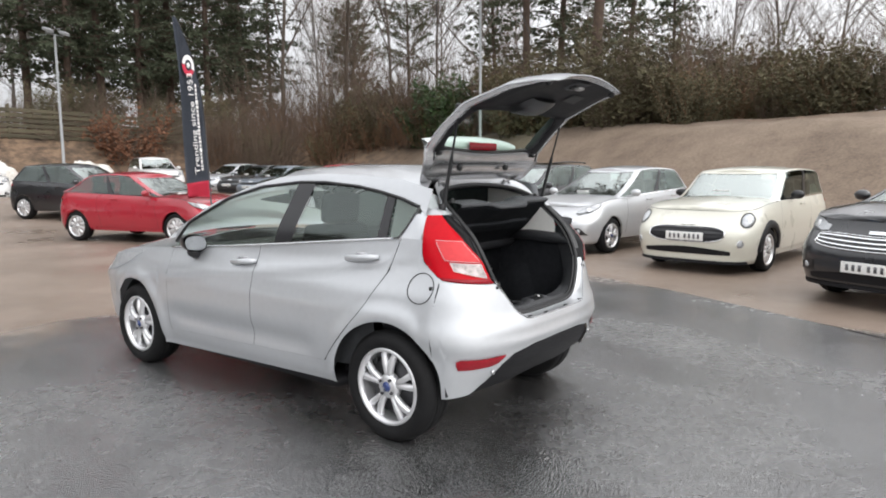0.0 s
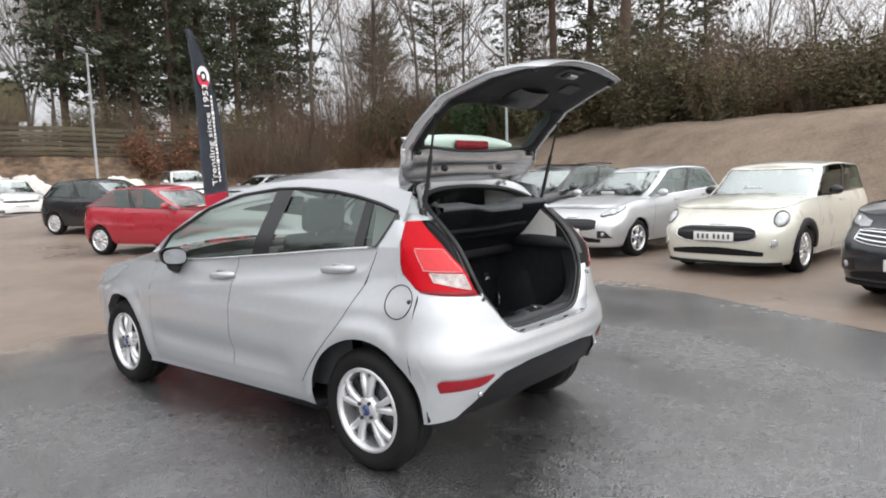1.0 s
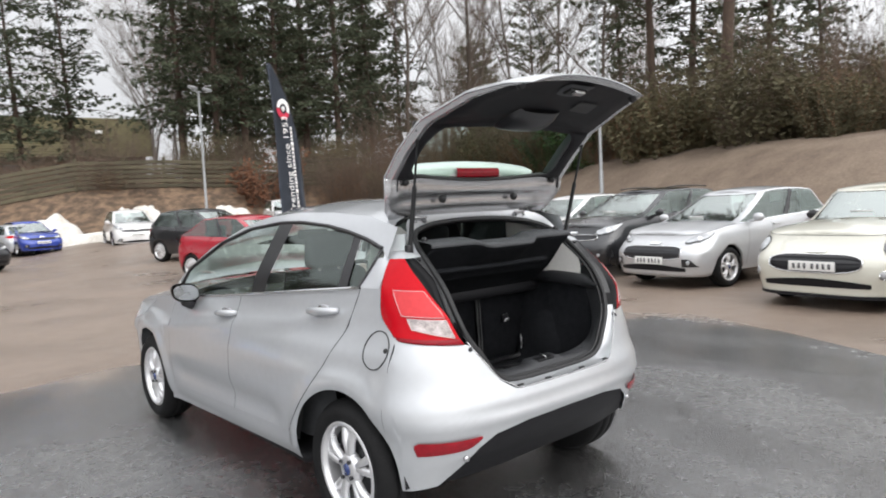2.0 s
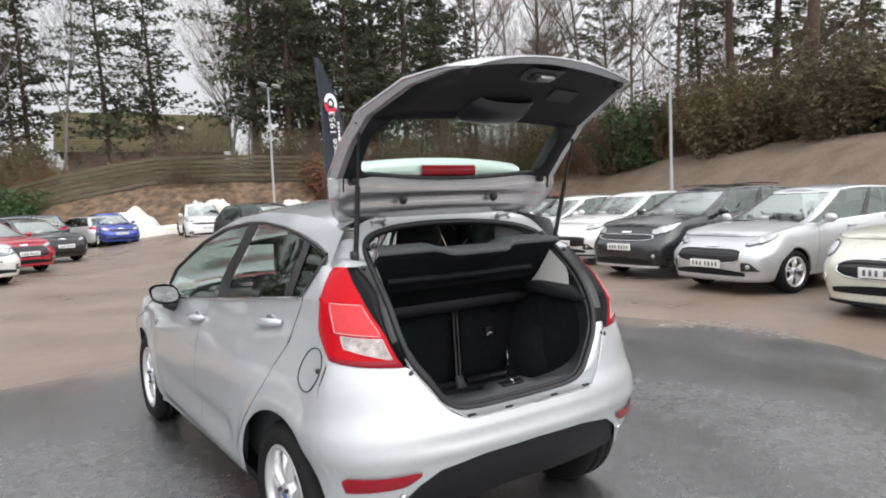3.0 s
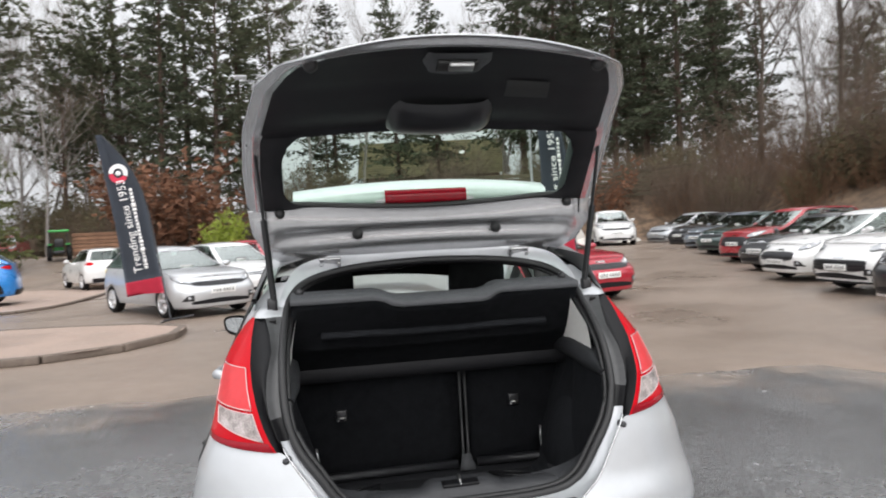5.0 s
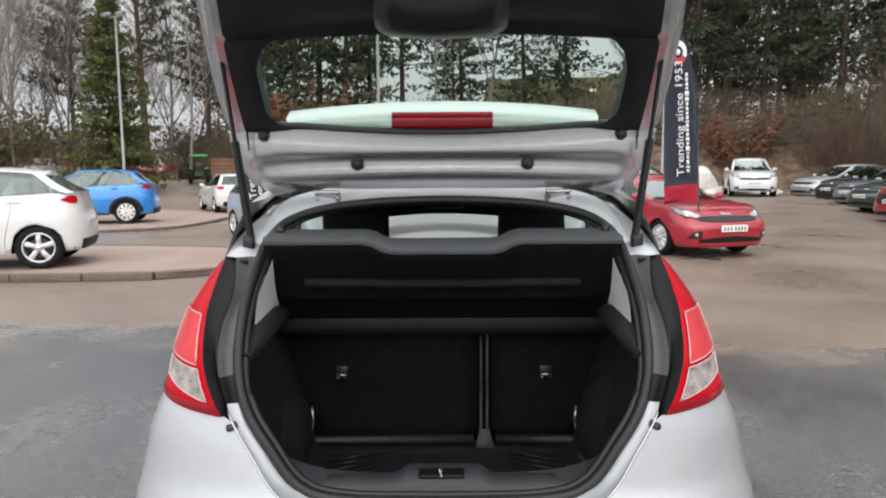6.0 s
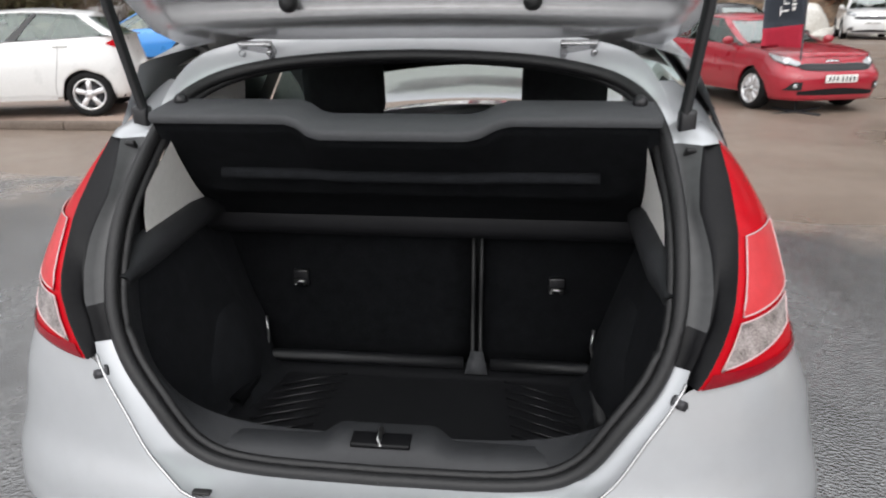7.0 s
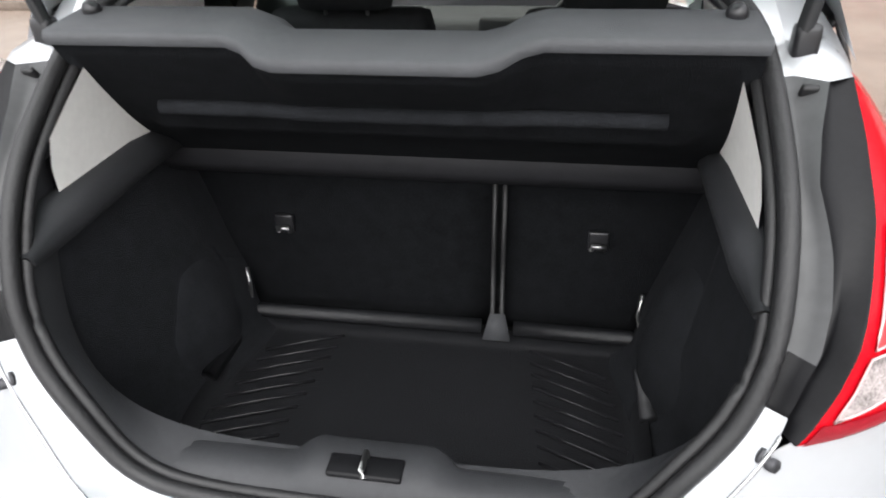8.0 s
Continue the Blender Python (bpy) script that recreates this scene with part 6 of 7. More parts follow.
        part("door_handle", bm, SILVER, hero)
        bm = bmesh.new()
        bmesh.ops.create_uvsphere(bm, u_segments=20, v_segments=10, radius=1, matrix=Matrix.Translation(((c - 0.010) * side, y + 0.01, z - 0.004)) @ Matrix.Diagonal((0.013, 0.085, 0.034, 1)))
        part("handle_recess", bm, SILVER_DULL, hero)
    my, mz = 1.68, 0.965
    bm = bmesh.new()
    rows = []
    for k in range(13):
        a = k / 12
        cy = my - 0.06 + 0.13 * a
        s = math.sin(math.pi * (0.5 + 0.5 * a)) ** 0.55 if a < 1 else 0.02
        rows.append([((0.85 + 0.080 * s * math.copysign(abs(math.cos(t)) ** 0.75, math.cos(t)) + 0.02 * math.sin(t) * s) * side, cy, mz + 0.060 * s * math.copysign(abs(math.sin(t)) ** 0.75, math.sin(t))) for t in arcs(0, math.tau, 24)[:-1]])
    sheet(rows, bm, close=True)
    mir = part("side_mirror", outward(bm), SATIN, hero, "black door mirror")
    rows = [[((0.85 + 0.068 * f * math.copysign(abs(math.cos(t)) ** 0.75, math.cos(t)) + 0.018 * math.sin(t) * f) * side, my - 0.068 + 0.012 * math.cos(t) * f - 0.018 * math.sin(t) * f, mz + 0.050 * f * math.copysign(abs(math.sin(t)) ** 0.75, math.sin(t))) for t in arcs(0, math.tau, 24)[:-1]] for f in (1.0, 0.02)]
    part("mirror_glass", outward(sheet(rows, close=True)), MIRROR, mir, "silvered mirror glass")
    part("mirror_arm", tube([(0.74 * side, 1.74, 0.90), (0.79 * side, 1.72, 0.885), (0.835 * side, 1.70, 0.905)], [0.05, 0.04, 0.03], 8), SATIN, mir)
    if side < 0:
        ring = []
        for t in arcs(0, math.tau, 40):
            y, z = -0.20 + 0.080 * math.cos(t), 0.84 + 0.075 * math.sin(t)
            ring.append((-(skin(y, z) + 0.0015), y, z))
        part("fuel_flap_gap", tube(ring, 0.0028, 5), INK, hero, "round fuel flap outline")
        bm = bmesh.new()
        bmesh.ops.create_uvsphere(bm, u_segments=12, v_segments=8, radius=0.011, matrix=Matrix.Translation((-(skin(-0.262, 0.845) + 0.0), -0.262, 0.845)))
        part("flap_grip", bm, INK, hero)

    # front wing and nose corner
    def nose(s, z):
        a, b = 2.62, 3.36 - 0.05 * smooth01((0.4 - z) / 0.2) - 0.25 * smooth01((z - 0.55) / 0.35)
        if s <= 0:
            y = a + s
            return Vector((side_x(y, z), y, z))
        th = s * math.pi / 2
        return Vector((side_x(a, z) * max(0, math.cos(th)) ** E_R, a + (b - a) * math.sin(th) ** E_R, z))
    wing_top = lambda y: interp(y, (2.02, 2.2, 2.6, 3.0, 3.36), (0.902, 0.895, 0.865, 0.80, 0.735))
    ss = arcs(-0.60, 0, 26) + arcs(0, 1, 16)[1:]
    rows = []
    for i in range(15):
        row = []
        for s in ss:
            y = nose(s, 0.6).y
            lo, hi = arch_low(y, 0.265), wing_top(y)
            row.append(tuple(Vector((side, 1, 1)) * nose(s, lo + (hi - lo) * i / 14)))
        rows.append(row)
    part("front_wing", outward(sheet(rows)), SILVER, hero)
    part("headlamp", outward(sheet([[tuple(Vector((side * 1.004, 1.0, 1)) * (nose(s, z) + Vector((0, 0.006, 0)))) for s, z in ((s, wing_top(nose(s, 0.7).y) - 0.022 - (0.02 + 0.10 * smooth01((s + 0.2) / 0.3)) * (1 - g)) for s in arcs(-0.18, 0.55, 12))] for g in arcs(0, 1, 4)])), HEADLAMP, hero)

# bonnet, windscreen, roof
rows = []
for s in arcs(-0.60, 0, 12) + arcs(0, 1, 14)[1:]:
    y = nose(s, 0.6).y
    p = nose(s, wing_top(y))
    rows.append([(p.x * q, p.y + 0.10 * (1 - q * q) * (1 if s <= -0.5 else 0.3), p.z + 0.075 * (1 - q * q) * min(1, p.x / 0.5)) for q in arcs(-1, 1, 14)])
part("bonnet", outward(sheet(rows)), SILVER, hero)
rows = []
for y in arcs(1.06, 2.14, 14):
    z = interp(y, *RAIL)
    x = side_x(y, z) - 0.004
    rows.append([(x * q, y + 0.17 * (1 - q * q), z + 0.035 * (1 - q * q)) for q in arcs(-1, 1, 16)])
part("windscreen", outward(sheet(rows)), HEROSCREEN, hero)


def roof_pt(q, t, drop=0.0):
    """q across (-1 to 1), t from the tailgate edge to the windscreen."""
    y0, y1 = 0.075 - 0.17 * abs(q) ** 2.2, 1.07 + 0.16 * (1 - q * q)
    y = y0 + (y1 - y0) * t
    ye = max(-0.11, y0 + (1.08 - y0) * t)
    z = interp(ye, *RAIL)
    x = side_x(ye, z)
    return (x * q, y, z + 0.062 * (1 - abs(q) ** 2.1) * (0.75 + 0.25 * smooth01(t * 3)) - drop)


part("roof", outward(sheet([[roof_pt(q, t) for q in arcs(-1, 1, 22)] for t in arcs(0, 1, 22)])), SILVER, hero)
part("headlining", outward(sheet([[roof_pt(q * 0.96, 0.04 + t * 0.94, 0.035) for q in arcs(-1, 1, 14)] for t in arcs(0, 1, 12)])), HEAD, hero, "pale cloth headlining")

# ---- the tail: bumper, lamps, jambs, seal ----
EDGE = [(0.0, -0.505, 0.662), (0.24, -0.503, 0.667), (0.345, -0.498, 0.698), (0.415, -0.485, 0.785), (0.470, -0.462, 0.865), (0.497, -0.430, 0.955), (0.503, -0.365, 1.07), (0.497, -0.27, 1.165), (0.478, -0.165, 1.25), (0.42, -0.085, 1.300), (0.30, -0.035, 1.328), (0.15, -0.008, 1.340), (0.0, 0.0, 1.344)]
edge_half = [(x * 0.984, y, z) for x, y, z in spline(EDGE, 60)]
EDGE_LOOP = edge_half + [(-x, y, z) for x, y, z in edge_half[-2:0:-1]]


def lip_z(x):
    """How high the bumper's skin rises at a half-width."""
    return interp(x, (0.0, 0.30, 0.37, 0.45, 0.50, 0.535, 0.64, 0.72, 0.80), (0.655, 0.657, 0.695, 0.79, 0.845, 0.862, 0.878, 0.892, 0.905))


def low_edge(x):
    return interp(x, (0.0, 0.25, 0.42, 0.50, 0.57, 0.64, 0.74, 0.85), (0.525, 0.52, 0.495, 0.445, 0.365, 0.30, 0.285, 0.29))


def crease_out(z):
    return 0.010 * math.exp(-((z - 0.555) / 0.03) ** 2)


ps = arcs(0.075, 1.0, 46)
rows = []
for i in range(25):
    row = []
    for p in ps:
        xr = tail(p, 0.75).x
        lo, hi = max(low_edge(tail(p, 0.42).x), arch_low(tail(p, 0.42).y, 0.0)), lip_z(xr)
        z = lo + (hi - lo) * i / 24
        v = tail(p, z)
        v = v + Vector((0.5 if p < 0.5 else 0.1, -1, 0)).normalized() * crease_out(z)
        row.append(tuple(v))
    rows.append(row)
full = [[(-x, y, z) for x, y, z in r] + [p for p in r[::-1]][1:] for r in rows]
bm = outward(sheet(full))
bumper = part("rear_bumper", bm, SILVER, hero)
rows = []
for i in range(9):
    f = i / 8
    row = []
    for p in arcs(p_of_x(0.615, 0.42), 1.0, 34):
        x = tail(p, 0.42).x
        hi = low_edge(x) + 0.012
        lo = interp(x, (0, 0.5, 0.62, 0.85), (0.295, 0.285, 0.28, 0.28))
        z = lo + (hi - lo) * f
        v = tail(p, max(0.3, z))
        row.append((v.x * 0.985, v.y + 0.012 + 0.05 * (1 - f) ** 2, z))
    rows.append(row)
part("valance", outward(sheet([[(-x, y, z) for x, y, z in r] + r[::-1][1:] for r in rows])), PLASTIC, bumper, "grained black lower bumper")
# jamb between skin and opening
skin_edge = []
for x, y, z in edge_half:
    if z < 0.70:
        v = tail(p_of_x(max(x, 0.0), 0.656), 0.656)
        v.z = max(0.656, lip_z(x))
    elif z < 1.2:
        v = tail(p_of_x(x + 0.032, z), z)
    else:
        k = smooth01((z - 1.2) / 0.1)
        v = Vector((x + 0.03 * (1 - k) + 0.02 * k * (x / 0.42), y + 0.03 * k + 0.0, z + 0.055 * k)).lerp(tail(p_of_x(min(x + 0.032, 0.55), min(z, 1.3)), min(z, 1.3)), 1 - k)
    skin_edge.append(tuple(v))
for side in (-1, 1):
    for nm, a, b, mat, lab in (("boot_sill_panel", 0, 21, SILVER, ""), ("roof_jamb", 37, 59, SILVER, "")):
        r0 = [(x * side, y, z) for x, y, z in skin_edge[a:b + 1]]
        r2 = [(x * side, y, z) for x, y, z in edge_half[a:b + 1]]
        r1 = [tuple((Vector(u) * 0.45 + Vector(v) * 0.55) + Vector((0, 0.012, -0.006))) for u, v in zip(r0, r2)]
        part(nm, outward(sheet([r0, r1, r2])), mat, hero, lab)
seal_pts = [Vector(p) for p in EDGE_LOOP]
part("boot_seal", tube([tuple(p) for p in seal_pts] + [tuple(seal_pts[0])], 0.0125, 10, cap=False), RUBBER, hero, "black rubber seal round the boot opening")
inner_loop = [(x * 0.974, y + 0.014, z + (0.009 if z < 0.9 else -0.009)) for x, y, z in EDGE_LOOP]
part("seal_lip", tube(inner_loop + [inner_loop[0]], 0.0085, 8, cap=False), RUBBER, hero)
for side in (-1, 1):
    # tail lamp: red shell, paler panel, clear reversing lens, dark inner flank
    def proud(z):
        """How far the inner edge of the lamp stands off the tail's skin."""
        return interp(z, (0.862, 0.893, 0.93, 0.972, 1.08, 1.203), (0.004, 0.016, 0.038, 0.058, 0.064, 0.070))

    def lamp_pt(t, f, lift):
        yo = interp(t, (0, 0.08, 0.2, 0.3, 0.6, 0.9, 1.0), (-0.315, -0.285, -0.215, -0.18, -0.158, -0.138, -0.130))
        zo = interp(t, (0, 0.08, 0.2, 0.3, 0.6, 0.9, 1.0), (0.888, 0.905, 0.945, 0.985, 1.085, 1.17, 1.200))
        zi = interp(t, (0, 0.3, 0.6, 0.9, 1.0), (0.862, 0.965, 1.075, 1.175, 1.203))
        xi = interp(zi, (0.862, 0.893, 0.93, 0.972, 1.03, 1.08, 1.15, 1.203), (0.512, 0.531, 0.546, 0.559, 0.575, 0.583, 0.583, 0.576))
        z = zo + (zi - zo) * f
        pa, pb = p_of_y(yo, zo), p_of_x(xi, zi)
        v = tail(pa + (pb - pa) * f, z)
        out = Vector((v.x, (v.y + 0.1) * 0.8, 0)).normalized()
        bulge = 0.016 * (max(0, math.sin(math.pi * min(1, max(0, f)))) ** 0.5) * (max(0, math.sin(math.pi * min(1, max(0, t)))) ** 0.4)
        v = v + out * (lift + bulge + 0.003)
        v.y -= proud(z) * smooth01(f * 0.75) * 1.185
        return (v.x * side, v.y, v.z)

    def lampgrid(t0, t1, f0, f1, lift, nt=22, nf=14):
        return outward(sheet([[lamp_pt(t0 + (t1 - t0) * i / nt, f0 + (f1 - f0) * k / nf, lift) for k in range(nf + 1)] for i in range(nt + 1)]))
    lamp = part("tail_lamp", lampgrid(0, 1, 0, 1, 0.0), LAMPRED, hero, "large red wrap-round tail lamp")
    fo = lambda t: interp(t, (0.08, 0.2, 0.3, 0.6), (0.52, 0.50, 0.47, 0.40))
    lens_low = lambda f: interp(f, (0.5, 0.97), (0.185, 0.085))

    def lensgrid(lo, hi, lift, n=8):
        """A patch of the lamp between two heights that may slope from its outer to its inner end."""
        rows = []
        for i in range(n + 1):
            row = []
            for k in range(n + 1):
                f = fo(hi) + (0.965 - fo(hi)) * k / n
                b0 = lo(f) if callable(lo) else lo
                row.append(lamp_pt(b0 + (hi - b0) * i / n, f, lift))
            rows.append(row)
        return rows
    for nm, lo, hi, mat, lab in (("lamp_panel", 0.325, 0.605, LAMPPINK, "paler red lens"), ("reversing_lens", lens_low, 0.300, LAMPCLEAR, "clear reversing lens")):
        rows = lensgrid(lo, hi, 0.004)
        rim = rows[0] + [r[-1] for r in rows[1:]] + rows[-1][-2::-1] + [r[0] for r in rows[-2::-1]]
        pane = part(nm, outward(sheet(rows)), mat, lamp, lab)
        part("lens_rim", tube(rim, 0.0016, 5), LENSRIM, pane, "pale moulded rim")
    part("lamp_foot", lampgrid(0, 0.075, 0, 0.99, 0.0025, 4, 14), REFLECTOR, lamp, "dark red lower edge")
    # the jamb between seal and lamp: dark grey above, black at its foot, then the black side of the lamp
    ez, ex, ey = [e[2] for e in edge_half], [e[0] for e in edge_half], [e[1] for e in edge_half]
    grey_rows, foot_rows, flank_rows = [], [], []
    for i in range(31):
        z = 0.862 + (1.203 - 0.862) * i / 30
        xi = interp(z, (0.862, 0.893, 0.93, 0.972, 1.03, 1.08, 1.15, 1.203), (0.512, 0.531, 0.546, 0.559, 0.575, 0.583, 0.583, 0.576))
        xb = interp(z, (0.862, 0.89, 0.92, 0.95, 1.0, 1.05, 1.085, 1.114, 1.16, 1.206), (0.497, 0.512, 0.520, 0.534, 0.541, 0.539, 0.532, 0.525, 0.532, 0.546))
        seal = Vector((interp(z, ez, ex) + 0.006, interp(z, ez, ey) + 0.004, z))
        a, b = tail(p_of_x(xi, z), z) - Vector((0, proud(z), 0)), Vector((min(xb, xi - 0.004), interp(z, ez, ey) - 0.010, z))
        o = Vector((a.x, (a.y + 0.1) * 0.8, 0)).normalized()
        groove = seal.lerp(b, 0.4) + Vector((0, 0.016, 0))
        run = [(v.x * side, v.y, v.z) for v in (seal, groove, seal.lerp(b, 0.75) + Vector((0, 0.006, 0)), b)]
        if z > 0.94:
            grey_rows.append(run)
        if z < 0.951:
            foot_rows.append(run)
        flank_rows.append([(v.x * side, v.y, v.z) for v in (b, b + Vector((0.002, 0.014, 0)), a.lerp(b, 0.45) + Vector((-0.004, 0.018, 0)), a, a + o * 0.0035)])
    cap = [[lamp_pt(1.0, k / 8, 0.0) for k in range(9)] + [grey_rows[-1][3], grey_rows[-1][1], grey_rows[-1][0]]]
    cap.append([(x * 0.992, y + 0.012, z + 0.012) for x, y, z in cap[0]])
    cap.append([(x * 0.97, y + 0.07, z + 0.03) for x, y, z in cap[0]])
    part("lamp_cap", outward(sheet(cap)), SILVER, hero)
    part("pillar_jamb", outward(sheet(grey_rows)), JAMBGREY, hero, "dark grey jamb beside the lamp")
    part("lamp_jamb", outward(sheet(foot_rows)), JAMB, hero, "black jamb below the lamp")
    part("lamp_flank", outward(sheet(flank_rows)), JAMB, lamp, "black side of the lamp housing")
    bm = bmesh.new()
    box(bm, (0.524 * side, -0.236, 1.190), (0.020, 0.010, 0.022), Euler((0.6, 0, 0)).to_matrix(), 0.004)
    part("jamb_plug", bm, RUBBER, hero, "small black rubber plug")
    part("panel_seam", tube([(x * side, y - 0.001, z + 0.0005) for x, y, z in skin_edge[:21]], 0.0026, 6), SILVER_DULL, bumper, "rolled upper edge of the bumper")
    # bumper reflector, sensor, bolts
    rows = []
    for i in range(7):
        f = i / 6
        row = []
        for k in range(21):
            x = 0.735 - (0.735 - 0.495) * k / 20
            taper = 1 - 0.35 * (k / 20)
            lo, hi = 0.446 + 0.012 * (k / 20) ** 2 + 0.03 * max(0, (k - 14) / 6) ** 2, 0.503 - 0.004 * math.sin(k / 20 * math.pi)
            if k == 0:
                lo, hi = 0.482, 0.492
            z = lo + (hi - lo) * f
            v = tail(p_of_x(min(x, side_x(tail_a(z), z) - 0.001), z), z)
            n = Vector((0.35, -1, 0)).normalized()
            v = v + n * (0.008 + crease_out(z) + 0.004 * math.sin(math.pi * f))
            row.append((v.x * side, v.y, v.z))
        rows.append(row)
    part("rear_reflector", outward(sheet(rows)), REFLECTOR, bumper, "dark red reflector strip")
    for xs in (0.55, 0.20):
        z = 0.415 if xs > 0.5 else 0.60
        v = tail(p_of_x(xs, z), z)
        bm = bmesh.new()
        bmesh.ops.create_cone(bm, cap_ends=True, segments=18, radius1=0.013, radius2=0.012, depth=0.012, matrix=Matrix.Translation((v.x * side, v.y - 0.006, z)) @ Euler((math.pi / 2, 0, 0)).to_matrix().to_4x4())
        if xs > 0.5:
            part("parking_sensor", bm, SILVER_DULL, bumper)
        else:
            bm.free()
    for bx, by, bz in ((0.487, -0.468, 0.838),):
        v = Vector((bx + 0.002, by - 0.022, bz))
        bm = bmesh.new()
        bmesh.ops.create_cone(bm, cap_ends=True, segments=16, radius1=0.015, radius2=0.015, depth=0.006, matrix=Matrix.Translation((v.x * side, v.y, v.z)) @ Euler((math.pi / 2 - 0.3, 0, 0.5 * side)).to_matrix().to_4x4())
        bmesh.ops.create_cone(bm, cap_ends=True, segments=6, radius1=0.009, radius2=0.009, depth=0.02, matrix=Matrix.Translation((v.x * side, v.y - 0.006, v.z)) @ Euler((math.pi / 2 - 0.3, 0, 0.5 * side)).to_matrix().to_4x4())
        part("lamp_bolt", bm, DARKMETAL, hero)
    for bx in (0.115, 0.29):
        bm = bmesh.new()
        box(bm, (bx * side, -0.575, 0.662 if bx < 0.2 else 0.668), (0.032, 0.012, 0.006), bevel=0.002)
        part("bumper_clip", bm, INK, bumper)

# wheel housings, underbody, wheels
for c in (0.0, 2.489):
    for side in (-1, 1):
        bm = bmesh.new()
        sheet([[(x * side, c + math.cos(a) * 0.356, 0.30 + math.sin(a) * 0.356) for a in arcs(0.0, math.pi, 20)] for x in (0.742, 0.50)], bm)
        sheet([[(0.50 * side, c + math.cos(a) * r, 0.30 + math.sin(a) * r) for a in arcs(0.0, math.pi, 20)] for r in (0.356, 0.05)], bm)
        part("wheel_arch_liner", weld(bm), PLASTIC, hero)
bm = bmesh.new()
box(bm, (0, 1.3, 0.22), (1.16, 2.9, 0.06))
box(bm, (0, 1.245, 0.23), (1.50, 1.66, 0.05))
part("underbody", bm, PLASTIC, hero)
for y in (0.0, 2.489):
    for side in (-1, 1):
        add_wheel(hero, side * (0.698 if y < 1 else 0.715), y, 0.30, "twin")

# ---- cabin ----
for side in (-1, 1):
    part("door_trim", outward(sheet(columns(arcs(0.12, 2.0, 14), lambda y: 0.36, lambda y: belt_z(y) + 0.0, 5, side, -0.075))), SEATCLOTH, hero)
for x, y in ((-0.36, 0.86), (0.36, 0.86)):
    bm = bmesh.new()
    box(bm, (x, y + 0.30, 0.50), (0.50, 0.52, 0.16), bevel=0.05)
    box(bm, (x, y, 0.80), (0.48, 0.13, 0.62), Euler((radians(14), 0, 0)).to_matrix(), 0.05)
    seat = part("front_seat", bm, SEATCLOTH, hero)
    bm = bmesh.new()
    box(bm, (x, y - 0.10, 1.20), (0.27, 0.10, 0.19), Euler((radians(8), 0, 0)).to_matrix(), 0.04)
    part("headrest", bm, SEATCLOTH, seat)
    bm = bmesh.new()
    for dx in (-0.06, 0.06):
        tube([(x + dx, y - 0.09, 1.06), (x + dx, y - 0.10, 1.13)], 0.006, 6, bm)
    part("headrest_post", bm, STEEL, seat)
bm = bmesh.new()
box(bm, (0, 0.275, 0.74), (1.06, 0.14, 0.46), Euler((radians(10), 0, 0)).to_matrix(), 0.04)
box(bm, (0, 0.52, 0.46), (1.20, 0.52, 0.16), bevel=0.05)
part("rear_bench", bm, SEATCLOTH, hero)
for x in (-0.33, 0.36):
    bm = bmesh.new()
    box(bm, (x, 0.17, 1.035), (0.25, 0.09, 0.14), bevel=0.035)
    part("rear_headrest", bm, SEATCLOTH, hero)
bm = bmesh.new()
box(bm, (0, 1.80, 0.80), (1.30, 0.42, 0.24), bevel=0.07)
box(bm, (0.02, 1.60, 0.86), (0.22, 0.06, 0.16), bevel=0.02)
part("dashboard", bm, TRIMGREY, hero)
ring = [Vector((0.36, 1.47, 0.88)) + Euler((radians(-24), 0, 0)).to_matrix() @ Vector((0.185 * math.cos(t), 0, 0.185 * math.sin(t))) for t in arcs(0, math.tau, 30)]
part("steering_wheel", tube(ring, 0.015, 8), SATIN, hero)
bm = bmesh.new()
box(bm, (0, 1.55, 1.27), (0.22, 0.04, 0.06), bevel=0.015)
part("rear_view_mirror", bm, SATIN, hero)

# ---- boot ----
def u_ring(w, floor, top, y_low, y_top, n=48, sq=0.5):
    out = []
    for k in range(n + 1):
        a = math.pi * k / n
        c, s = math.cos(a), math.sin(a)
        z = top - (top - floor) * abs(s) ** sq
        out.append((-w(z) * math.copysign(abs(c) ** sq, c), y_low + (y_top - y_low) * (z - floor) / (top - floor), z))
    return out


low_half = [e for e in edge_half if e[2] <= 1.10]
loop = [(-x, y, z) for x, y, z in low_half[::-1]] + low_half[1:]
pts = [Vector(p) for p in loop]
acc = [0.0]
for a, b in zip(pts, pts[1:]):
    acc.append(acc[-1] + (b - a).length)
first = []
for k in range(49):
    d = acc[-1] * k / 48
    first.append(tuple(interp(d, acc, [p[i] for p in pts]) for i in range(3)))
second = [(x * 0.99, y + 0.035, z + 0.018 * smooth01((0.9 - z) / 0.2)) for x, y, z in first]
third = u_ring(lambda z: 0.505, 0.69, 1.08, -0.415, -0.27)
fourth = u_ring(lambda z: 0.50, 0.535, 1.06, -0.385, -0.26, sq=0.24)
fifth = u_ring(lambda z: 0.46 + 0.05 * smooth01((z - 0.80) / 0.12), 0.532, 1.03, -0.16, -0.12, sq=0.16)
sixth = u_ring(lambda z: 0.415 + 0.125 * smooth01((z - 0.66) / 0.22), 0.532, 1.0, 0.02, 0.0, sq=0.16)
seventh = u_ring(lambda z: 0.43 + 0.11 * smooth01((z - 0.64) / 0.22), 0.532, 0.98, 0.115, 0.135, sq=0.16)
part("boot_lining", outward(sheet([third, fourth, fifth, sixth, seventh])), CARPET, hero, "black carpet boot lining")
part("boot_surround", outward(sheet([first, second, third])), TRIMGREY, hero, "dark grey plastic boot surround")
